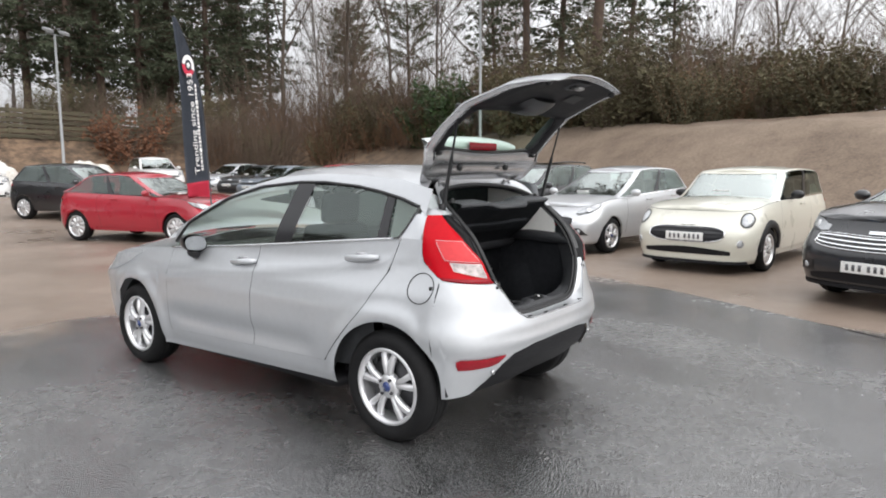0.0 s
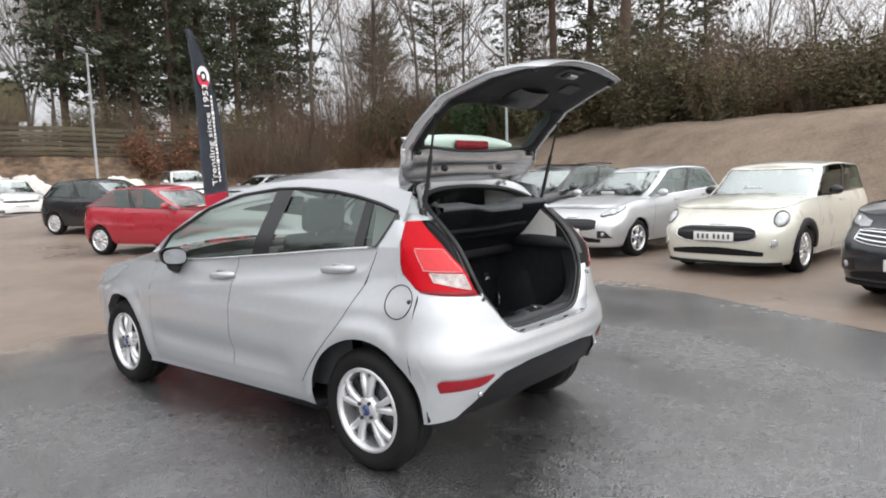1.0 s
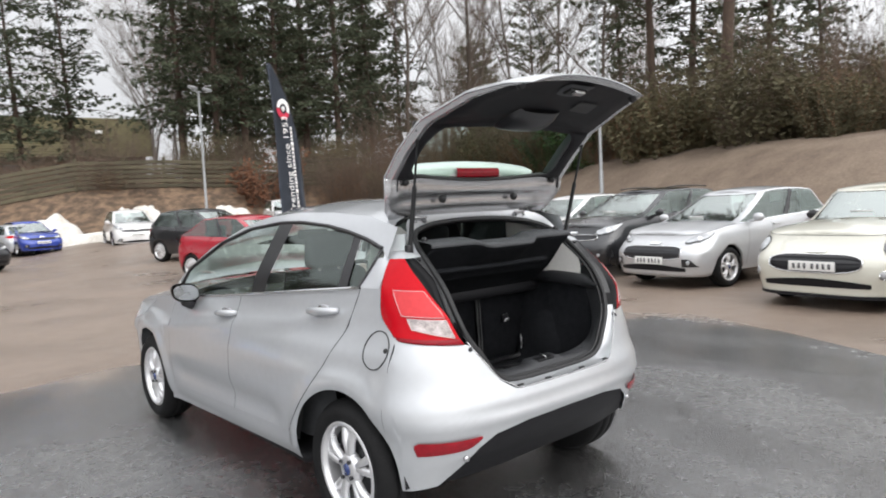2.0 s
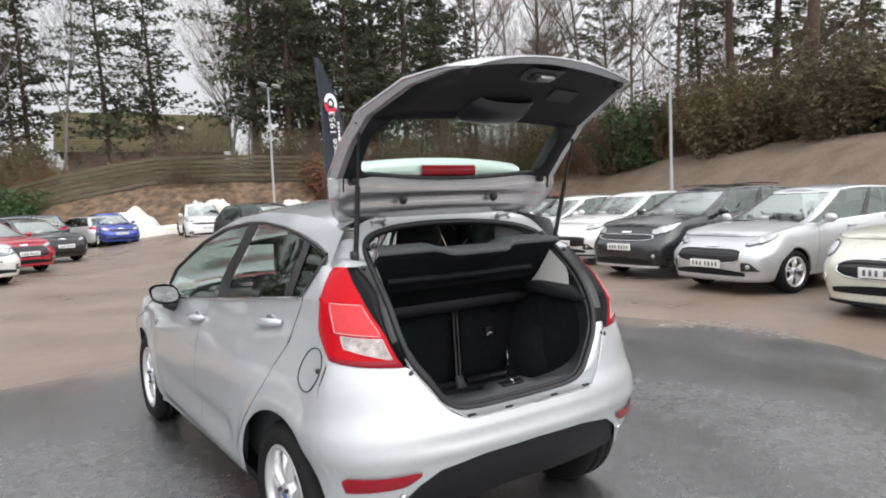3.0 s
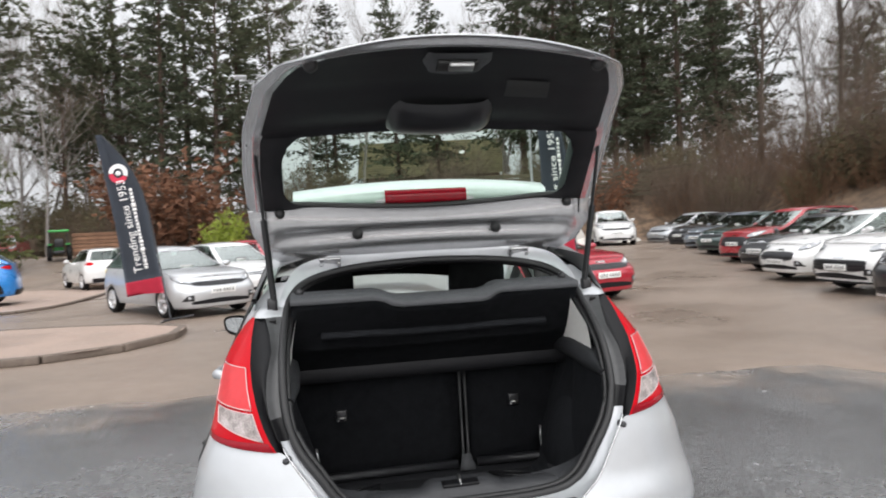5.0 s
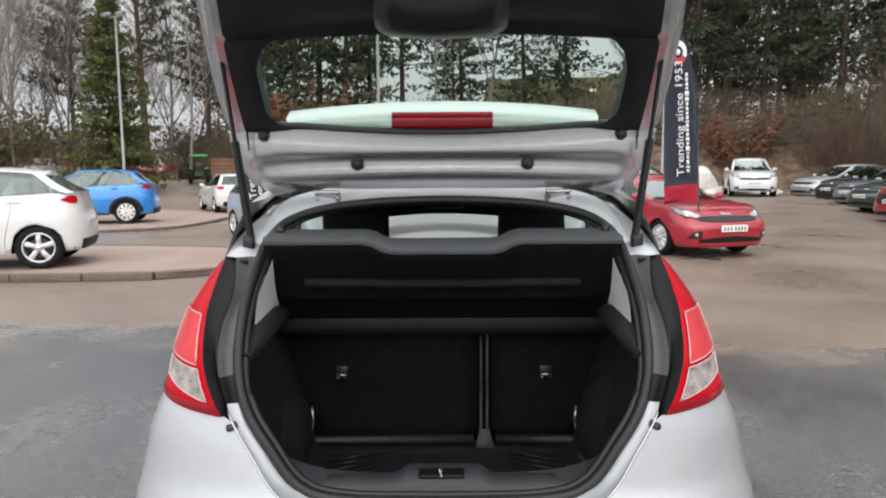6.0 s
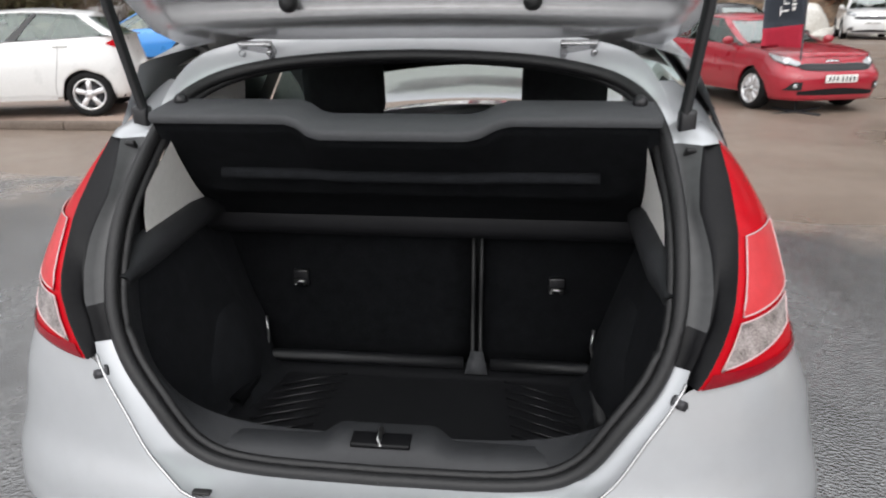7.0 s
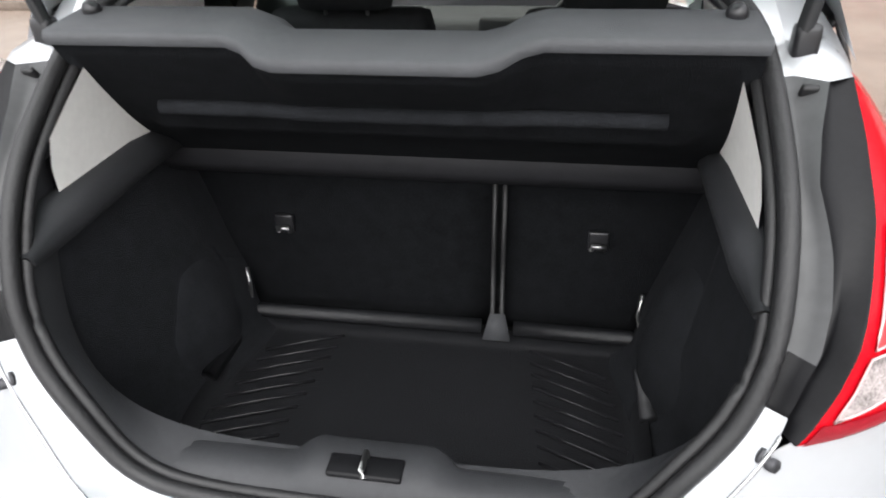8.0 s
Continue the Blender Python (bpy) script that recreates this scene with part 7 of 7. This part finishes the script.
# wheel housings inside
for side in (-1, 1):
    bm = bmesh.new()
    bmesh.ops.create_uvsphere(bm, u_segments=24, v_segments=14, radius=1, matrix=Matrix.Translation((0.575 * side, -0.03, 0.60)) @ Matrix.Diagonal((0.165, 0.20, 0.27, 1)))
    part("wheel_housing", bm, CARPET, hero)
    bm = tube([(0.478 * side, -0.405, 0.975), (0.486 * side, -0.33, 1.0), (0.49 * side, -0.12, 1.012), (0.495 * side, 0.05, 1.005)], [0.012, 0.036, 0.036, 0.03], 10)
    part("shelf_ledge", bm, TRIMGREY, hero)
    rows = [[((0.484 - 0.045 * smooth01((z - 1.0) / 0.32) + 0.02 * (y > 0)) * side, y - 0.28 * (z - 1.0) * 0.35, z) for y in arcs(-0.30, 0.22, 8)] for z in arcs(0.99, 1.33, 8)]
    rows = [[(x, y if y > interp(z, [e[2] for e in edge_half], [e[1] for e in edge_half]) + 0.02 else interp(z, [e[2] for e in edge_half], [e[1] for e in edge_half]) + 0.02, z) for x, y, z in r] for r in rows]
    part("pillar_trim", outward(sheet(rows)), PILLAR, hero, "pale grey inner pillar trim")
    bm = bmesh.new()
    box(bm, (0.535 * side, 0.035, 1.0), (0.03, 0.05, 0.045), bevel=0.008)
    part("shelf_pivot", bm, SATIN, hero)
    part("cargo_loop", tube([(0.425 * side, 0.075, 0.60), (0.415 * side, 0.065, 0.64), (0.42 * side, 0.075, 0.685)], 0.0045, 6), STEEL, hero)
# seat backs, split one third to two thirds
for x0, x1 in ((-0.565, 0.118), (0.140, 0.565)):
    rows = []
    for i in range(9):
        z = 0.565 + (0.965 - 0.565) * i / 8
        w = 0.43 + 0.12 * smooth01((z - 0.60) / 0.22)
        a, b = max(x0, -w), min(x1, w)
        rows.append([(a + (b - a) * k / 8, 0.098 + 0.05 * (z - 0.56), z) for k in range(9)])
    bm = sheet(rows)
    bmesh.ops.solidify(bm, geom=bm.faces, thickness=0.02)
    sb = part("seat_back", outward(bm), CARPET, hero, "black carpeted seat back")
    cx = -0.325 if x0 < -0.3 else 0.325
    bm = bmesh.new()
    box(bm, (cx, 0.096, 0.79), (0.040, 0.012, 0.042), bevel=0.004)
    hk = part("tether_pocket", bm, SATIN, sb)
    part("tether_bar", tube([(cx - 0.012, 0.086, 0.776), (cx - 0.012, 0.080, 0.786), (cx + 0.012, 0.080, 0.786), (cx + 0.012, 0.086, 0.776)], 0.0055, 6), STEEL, hk)
for x in (0.119, 0.139):
    part("seat_piping", tube([(x, 0.090, 0.60), (x, 0.096, 0.75), (x, 0.106, 0.955)], 0.006, 6), RUBBER, hero)
bm = bmesh.new()
vs = [bm.verts.new(p) for p in ((0.100, 0.060, 0.552), (0.160, 0.060, 0.552), (0.146, 0.085, 0.605), (0.114, 0.085, 0.605))]
low = [bm.verts.new(v.co + Vector((0, 0.012, -0.008))) for v in vs]
bm.faces.new(vs)
for k in range(4):
    bm.faces.new([vs[k], vs[(k + 1) % 4], low[(k + 1) % 4], low[k]])
part("belt_tongue", outward(bm), LIPGREY, hero, "grey seat-belt anchor cover")
# sill trim with the striker
bm = bmesh.new()
rows = []
for x in arcs(-0.34, 0.34, 40):
    up = 0.014 * smooth01((0.115 - abs(x)) / 0.03)
    ins = 0.022 * smooth01((0.125 - abs(x)) / 0.03)
    rows.append([(x, -0.489, 0.674), (x, -0.481, 0.688 + up * 0.5), (x, -0.462, 0.695 + up), (x, -0.430 + ins, 0.697 + up), (x, -0.424 + ins, 0.692 + up), (x, -0.418 + ins, 0.64)])
part("sill_trim", outward(sheet(rows, bm)), TRIMGREY, hero, "grained grey plastic loading sill")
# no hole is cut: a black block carries the shade inside it
bm = bmesh.new()
box(bm, (-0.005, -0.456, 0.7075), (0.108, 0.036, 0.010), Euler((radians(6), 0, 0)).to_matrix(), 0.004)
cat = part("striker_recess", bm, JAMB, hero, "black block for the dark of the striker hole")
bm = bmesh.new()
tube([(-0.006, -0.472, 0.708), (-0.006, -0.472, 0.720), (-0.006, -0.442, 0.724), (-0.006, -0.442, 0.708)], 0.0045, 8, bm)
part("striker", bm, STEEL, cat, "steel tailgate striker")

# boot mat lying on the floor
boot_mat = thing("boot_mat", "black moulded rubber mat with raised ribs lying in the boot", "boot mat", pose(0, 0, 0.536))
rows = []
for i, y in enumerate(arcs(-0.375, 0.085, 20)):
    row = []
    for x in arcs(-0.425, 0.425, 30):
        e = min(x + 0.425, 0.425 - x, 0.085 - y)
        row.append((x * (1.0 - 0.06 * smooth01((-0.2 - y) / 0.2)), y, 0.004 + 0.022 * smooth01((0.022 - e) / 0.02) ))
    rows.append(row)
rows = [[(r[0][0], r[0][1], -0.002)] + r + [(r[-1][0], r[-1][1], -0.002)] for r in rows]
rows = [[(x, y, -0.002) for x, y, z in rows[0]]] + rows + [[(x, y, -0.002) for x, y, z in rows[-1]]]
bm = sheet(rows)
part("mat_tray", outward(bm), MATRUBBER, boot_mat)
part("mat_rim", tube([(-0.425, -0.15, 0.026), (-0.425, 0.07, 0.030), (-0.41, 0.085, 0.032), (0.095, 0.085, 0.034)], 0.017, 8), MATRUBBER, boot_mat)
part("mat_rim", tube([(0.165, 0.085, 0.034), (0.41, 0.085, 0.032), (0.425, 0.07, 0.030), (0.425, -0.15, 0.026)], 0.017, 8), MATRUBBER, boot_mat)
for side in (-1, 1):
    for k in range(9):
        y0 = -0.33 + k * 0.038
        a, b = 0.405 - 0.006 * k, 0.235 - 0.004 * k
        part("mat_rib", tube([(a * side, y0, 0.009), ((a + b) / 2 * side, y0 + 0.035, 0.0105), (b * side, y0 + 0.07, 0.009)], 0.0034, 5), SATIN, boot_mat)
for x, w, y in ((-0.085, 0.085, -0.285), (-0.02, 0.05, -0.262), (0.055, 0.06, -0.285), (-0.05, 0.03, -0.315), (0.02, 0.04, -0.315)):
    bm = bmesh.new()
    box(bm, (x, y, 0.0075), (w, 0.008, 0.005), bevel=0.0015)
    part("mat_emblem_bar", bm, SATIN, boot_mat)

# parcel shelf, lifted by its strings
shelf = thing("parcel_shelf", "black moulded parcel shelf raised by two cords", "parcel shelf", pose(0, 0.06, 0.955))


def shelf_pt(x, t):
    """t from the pivot (0) to the raised rear edge (1)."""
    notch = 0.055 * smooth01((0.205 - abs(x)) / 0.07) * smooth01((t - 0.6) / 0.4)
    return Vector((x, -0.315 * t - notch * 0.75, 0.285 * t - notch * 0.38 - 0.02 * math.sin(math.pi * t)))


rows = []
for t in (0, 0.06, 0.12, 0.30, 0.44, 0.47, 0.53, 0.56, 0.75, 0.92, 1.0):
    w = 0.53 - 0.065 * t
    ridge = 0.012 if 0.46 < t < 0.54 else 0.0
    rows.append([tuple(shelf_pt(w * q, t) + Vector((0, -ridge * 0.7, -ridge * 0.7)) * (1 if abs(q) < 0.85 else 0)) for q in arcs(-1, 1, 36)])
bm = sheet(rows)
bmesh.ops.solidify(bm, geom=bm.faces, thickness=0.012)
part("shelf_board", outward(bm), CARPET, shelf)
rows = []
for k, (dy, dz) in enumerate(((0.0, -0.004), (-0.006, 0.006), (0.0, 0.016), (0.10, 0.030), (0.16, 0.01))):
    rows.append([tuple(shelf_pt(0.468 * q, 1.0) + Vector((0, dy, dz))) for q in arcs(-1, 1, 36)])
part("shelf_lip", outward(sheet(rows)), LIPGREY, shelf, "grained grey shelf lip with a central dip")
rows = [[(0.53 * q, dy, dz) for q in arcs(-1, 1, 10)] for dy, dz in ((-0.035, 0.030), (-0.045, 0.0), (-0.02, -0.028), (0.03, -0.035))]
part("shelf_hinge_fold", outward(sheet(rows)), PLASTIC, shelf, "grey fold along the shelf's front edge")
part("shelf_ridge", tube([tuple(shelf_pt(x, 0.68) + Vector((0, -0.006, -0.010))) for x in arcs(-0.38, 0.38, 20)], 0.012, 8), CARPET, shelf)
for side in (-1, 1):
    bm = bmesh.new()
    bmesh.ops.create_uvsphere(bm, u_segments=10, v_segments=8, radius=0.014, matrix=Matrix.Translation((0.44 * side, -0.24, 0.315)))
    part("cord_knob", bm, SATIN, shelf)

# ---- raised tailgate ----
TG_V = (0.0, 0.10, 0.20, 0.28, 0.45, 0.62, 0.80, 0.92, 1.0)
TG_IN = ((0.035, 1.372), (-0.035, 1.415), (-0.088, 1.480), (-0.098, 1.553), (-0.205, 1.668), (-0.336, 1.779), (-0.555, 1.862), (-0.690, 1.892), (-0.768, 1.897))
TG_THICK = (0.03, 0.06, 0.075, 0.075, 0.07, 0.07, 0.065, 0.04, 0.02)
TG_W = (0.47, 0.55, 0.585, 0.592, 0.590, 0.572, 0.512, 0.442, 0.365)


def gate(q, v, h):
    """q across, v from hinge to lower edge, h from the inner (0) to the outer skin (1)."""
    i = interp(v, TG_V, [a for a, b in TG_IN]), interp(v, TG_V, [b for a, b in TG_IN])
    e = 0.01
    j0 = interp(max(0, v - e), TG_V, [a for a, b in TG_IN]), interp(max(0, v - e), TG_V, [b for a, b in TG_IN])
    j1 = interp(min(1, v + e), TG_V, [a for a, b in TG_IN]), interp(min(1, v + e), TG_V, [b for a, b in TG_IN])
    t = Vector((j1[0] - j0[0], j1[1] - j0[1])).normalized()
    n = Vector((-t.y, t.x))
    if n.x * 0.5 + n.y * 0.87 < 0:
        n = -n
    w = interp(v, TG_V, TG_W)
    th = interp(v, TG_V, TG_THICK)
    bow = 0.045 * (1 - q * q) - 0.045
    th *= 1 - 0.55 * abs(q) ** 3
    d = th * h + bow
    return Vector((w * q, i[0] + n.x * d, i[1] + n.y * d))


def gate_sheet(q0, q1, v0, v1, h, nq=18, nv=18):
    return sheet([[tuple(gate(q0 + (q1 - q0) * k / nq, v0 + (v1 - v0) * i / nv, h)) for k in range(nq + 1)] for i in range(nv + 1)])


VG0, VG1, QG = 0.285, 0.60, 0.80


def glass_low(q):
    """The edge of the glass towards the hinge, bowed in the middle."""
    return VG0 - 0.032 * max(0.0, 1 - (q / QG) ** 2)


bm = bmesh.new()
for q0, q1, v0, v1, nq, nv in ((-1, 1, 0, VG0, 24, 8), (-1, 1, VG1, 1, 24, 12), (-1, -QG, VG0, VG1, 4, 10), (QG, 1, VG0, VG1, 4, 10)):
    rows = [[tuple(gate(q, (v0 + (v1 - v0) * i / nv) * (glass_low(q) / VG0 if v1 == VG0 else 1.0), 1.0)) for q in arcs(q0, q1, nq)] for i in range(nv + 1)]
    sheet(rows, bm)
tailgate = part("tailgate", outward(weld(bm)), SILVER, hero, "raised silver tailgate")
# edge band and inner frame
edge = [(-1, v) for v in arcs(0, 1, 30)] + [(q, 1) for q in arcs(-1, 1, 20)[1:]] + [(1, v) for v in arcs(1, 0, 30)[1:]]
rows = [[tuple(gate(q, v, h)) for q, v in edge] for h in (1.0, 0.9, 0.8)]
part("tailgate_edge", outward(sheet(rows)), SILVER, tailgate)
bm = bmesh.new()
for q0, q1, v0, v1, nq, nv in ((-1, 1, 0, VG0, 30, 12), (-1, -0.90, VG0, 0.965, 8, 16), (0.90, 1, VG0, 0.965, 8, 16), (-1, 1, 0.965, 1.0, 40, 5)):
    rows = []
    for i in range(nv + 1):
        v = v0 + (v1 - v0) * i / nv
        row = []
        for k in range(nq + 1):
            q = q0 + (q1 - q0) * k / nq
            h = 0.0
            if v1 == VG0:
                h = 0.45 * (math.exp(-((v - 0.17) / 0.03) ** 2) - 0.8 * math.exp(-((v - 0.09) / 0.025) ** 2) + 0.5 * math.exp(-((v - 0.25) / 0.015) ** 2)) * smooth01((0.97 - abs(q)) / 0.1)
            elif v0 == VG0:
                h = -0.10 * math.sin(math.pi * (abs(q) - 0.90) / 0.10)
            h = max(h, 0.8 * smooth01((abs(q) - 0.95) / 0.05), 0.8 * smooth01((v - 0.965) / 0.035))
            row.append(tuple(gate(q, v * (glass_low(q) / VG0 if v1 == VG0 else 1.0), h)))
        rows.append(row)
    sheet(rows, bm)
part("inner_frame", outward(weld(bm)), SILVER_DULL, tailgate, "silver pressed inner frame")
# dark inner trim with the grip and latch, and flanks beside the glass
bm = bmesh.new()
rows = []
for i in range(19):
    v = VG1 - 0.012 + (0.965 - VG1 + 0.012) * i / 18
    qq = 0.91 if v < 0.88 else 0.91 - 0.09 * ((v - 0.88) / 0.085) ** 2
    rows.append([tuple(gate(qq * q, v, -0.25 * smooth01((v - VG1) / 0.1) * smooth01((0.97 - v) / 0.04) * smooth01((1 - abs(q)) / 0.12))) for q in arcs(-1, 1, 32)])
sheet(rows, bm)
trim = part("inner_trim", outward(bm), PLASTIC, tailgate, "black plastic tailgate trim")
for side in (-1, 1):
    rows = []
    for v in arcs(0.21, VG1, 40):
        qi = interp(v, (0.21, 0.27, 0.286, 0.295, 0.31, 0.335, 0.36, 0.50, 0.55, 0.58, 0.60), (0.91, 0.90, QG - 0.15, QG - 0.09, QG - 0.045, QG - 0.012, QG, QG, QG - 0.025, QG - 0.07, QG - 0.14))
        rows.append([tuple(gate(side * (qi + (0.91 - qi) * k / 4), v, (0.05, -0.1, -0.14, -0.1, 0.0)[k])) for k in range(5)])
    part("glass_flank_trim", outward(sheet(rows)), PLASTIC, tailgate)
    # corner rubber buffers
    for q, v, r in ((0.42, 0.165, 0.019), (0.87, 0.94, 0.019), (0.83, 0.255, 0.016)):
        c = gate(side * q, v, -0.1)
        bm = bmesh.new()
        bmesh.ops.create_uvsphere(bm, u_segments=14, v_segments=10, radius=r, matrix=Matrix.Translation(c))
        part("rubber_buffer", bm, RUBBER, tailgate)
    # hinge bracket
    c = gate(side * 0.66, 0.05, -0.3)
    bm = bmesh.new()
    box(bm, c + Vector((0, 0, -0.01)), (0.075, 0.05, 0.012), Euler((radians(-35), 0, 0)).to_matrix(), 0.004)
    for dx in (-0.03, 0.03):
        tube([c + Vector((dx, -0.02, -0.015)), c + Vector((dx, 0.03, -0.04))], 0.007, 6, bm)
    part("hinge", bm, SILVER_DULL, tailgate, "painted hinge bracket")
    # gas strut and cord
    top, bot = Vector((0.545 * side, -0.305, 1.742)), Vector((0.520 * side, -0.178, 1.236))
    strut = part("gas_strut", tube([bot, bot.lerp(top, 0.53)], 0.0105, 10), JAMB, hero, "black gas strut")
    part("strut_rod", tube([bot.lerp(top, 0.53), top], 0.0055, 8), JAMB, strut)
    for p in (top, bot):
        bm = bmesh.new()
        box(bm, p + Vector((0.006 * side, 0, 0)), (0.032, 0.028, 0.046), bevel=0.008)
        part("strut_end", bm, SATIN, strut)
    cord_top = gate(side * 0.72, 0.24, -0.05)
    part("shelf_cord", tube([cord_top, cord_top.lerp(Vector((0.49 * side, -0.18, 1.27)), 0.5), Vector((0.49 * side, -0.18, 1.27))], 0.003, 5), SATIN, shelf)
    bm = bmesh.new()
    box(bm, bot + Vector((0.012 * side, 0.03, -0.035)), (0.03, 0.045, 0.035), Euler((0.4, 0, 0)).to_matrix(), 0.008)
    part("strut_mount", bm, SATIN, hero)
# rear window pane, rounded
rows = []
for i in range(17):
    v = VG0 - 0.01 + (VG1 - VG0 + 0.02) * i / 16
    f = i / 16
    qq = (QG + 0.02) * (1 - 0.10 * max(0, (f - 0.72) / 0.28) ** 2 - 0.05 * max(0, (0.2 - f) / 0.2) ** 2)
    rows.append([tuple(gate(qq * q, v - (VG0 - glass_low(qq * q)) * (1 - f), 0.55)) for q in arcs(-1, 1, 24)])
part("rear_window_pane", outward(sheet(rows)), HATCHGLASS, tailgate, "green-tinted rear window")
part("pane_border", tube([tuple(gate(q, glass_low(q) + 0.004, 0.3)) for q in arcs(-QG, QG, 24)], 0.012, 6), INK, tailgate)
# spoiler with the high brake lamp
rows = []
for q in arcs(-1, 1, 24):
    w = 0.45 * q
    f = 0.045 * q * q
    back = 1 - 0.9 * abs(q) ** 3
    rows.append([(w, 0.015 * back, 1.475), (w, -0.052 + f, 1.520), (w, -0.072 + f, 1.560 - 0.2 * f), (w, -0.070 + f, 1.603 - 0.45 * f), (w, -0.02 + f, 1.628 - 0.5 * f), (w, 0.06 * back, 1.575), (w, 0.05 * back, 1.475)])
bm = sheet(rows, close=True)
spo = part("roof_spoiler", outward(bm), SPOILER, tailgate, "roof spoiler in body silver, paled for sky light")
bm = bmesh.new()
rows = [[(0.142 * q, -0.083, z) for q in arcs(-1, 1, 6)] for z in (1.547, 1.555, 1.585, 1.593)]
rows[0] = [(x, y + 0.012, z) for x, y, z in rows[0]]
rows[-1] = [(x, y + 0.012, z) for x, y, z in rows[-1]]
part("brake_lamp", outward(sheet(rows, bm)), REFLECTOR, spo, "red high-level brake lamp")
# trim details: latch, grip cup, blanking recess
c = gate(0.0, 0.915, -0.35)
bm = bmesh.new()
rows = []
for i in range(7):
    v = 0.865 + 0.095 * i / 6
    w = 0.20 * (0.72 + 0.28 * smooth01(i / 3))
    rows.append([tuple(gate(w * q, v, -0.36 - 0.18 * math.cos(q * math.pi / 2) ** 0.5 if abs(q) < 1 else -0.36)) for q in arcs(-1, 1, 14)])
part("latch_cover", outward(sheet(rows, bm)), LIPGREY, trim, "grey latch cover")
# the slot's shade as a black box on the cover; no slot is cut
bm = bmesh.new()
m = (gate(0.02, 0.92, -0.3) - gate(-0.02, 0.92, -0.3)).normalized()
box(bm, gate(0.0, 0.905, -0.62), (0.105, 0.045, 0.012), Euler((radians(-14), 0, 0)).to_matrix(), 0.004)
lt = part("latch_slot", bm, INK, trim)
bm = bmesh.new()
box(bm, gate(0.02, 0.912, -0.78), (0.065, 0.030, 0.016), Euler((radians(-14), 0, 0)).to_matrix(), 0.004)
part("latch", bm, STEEL, lt, "steel latch")
bm = bmesh.new()
rows = []
for i in range(9):
    v = 0.605 + 0.135 * i / 8
    rows.append([tuple(gate(0.28 * q * (1 - 0.15 * (2 * i / 8 - 1) ** 4), v, -0.30 - 0.62 * (max(0, math.cos(q * math.pi / 2)) ** 0.4) * math.sin(math.pi * (0.15 + 0.7 * i / 8)))) for q in arcs(-1, 1, 16)])
part("wiper_motor_cover", outward(sheet(rows, bm)), SATIN, trim, "black wiper-motor bulge")
# flat black patch on the trim, painted as the shade within the grip
bm = bmesh.new()
rows = [[tuple(gate(0.44 + 0.12 * q, 0.79 + 0.035 * t, -0.33)) for q in arcs(-1, 1, 6)] for t in arcs(-1, 1, 4)]
part("grip_recess", outward(sheet(rows, bm)), INK, trim, "flat black patch for the dark of a pull-grip")
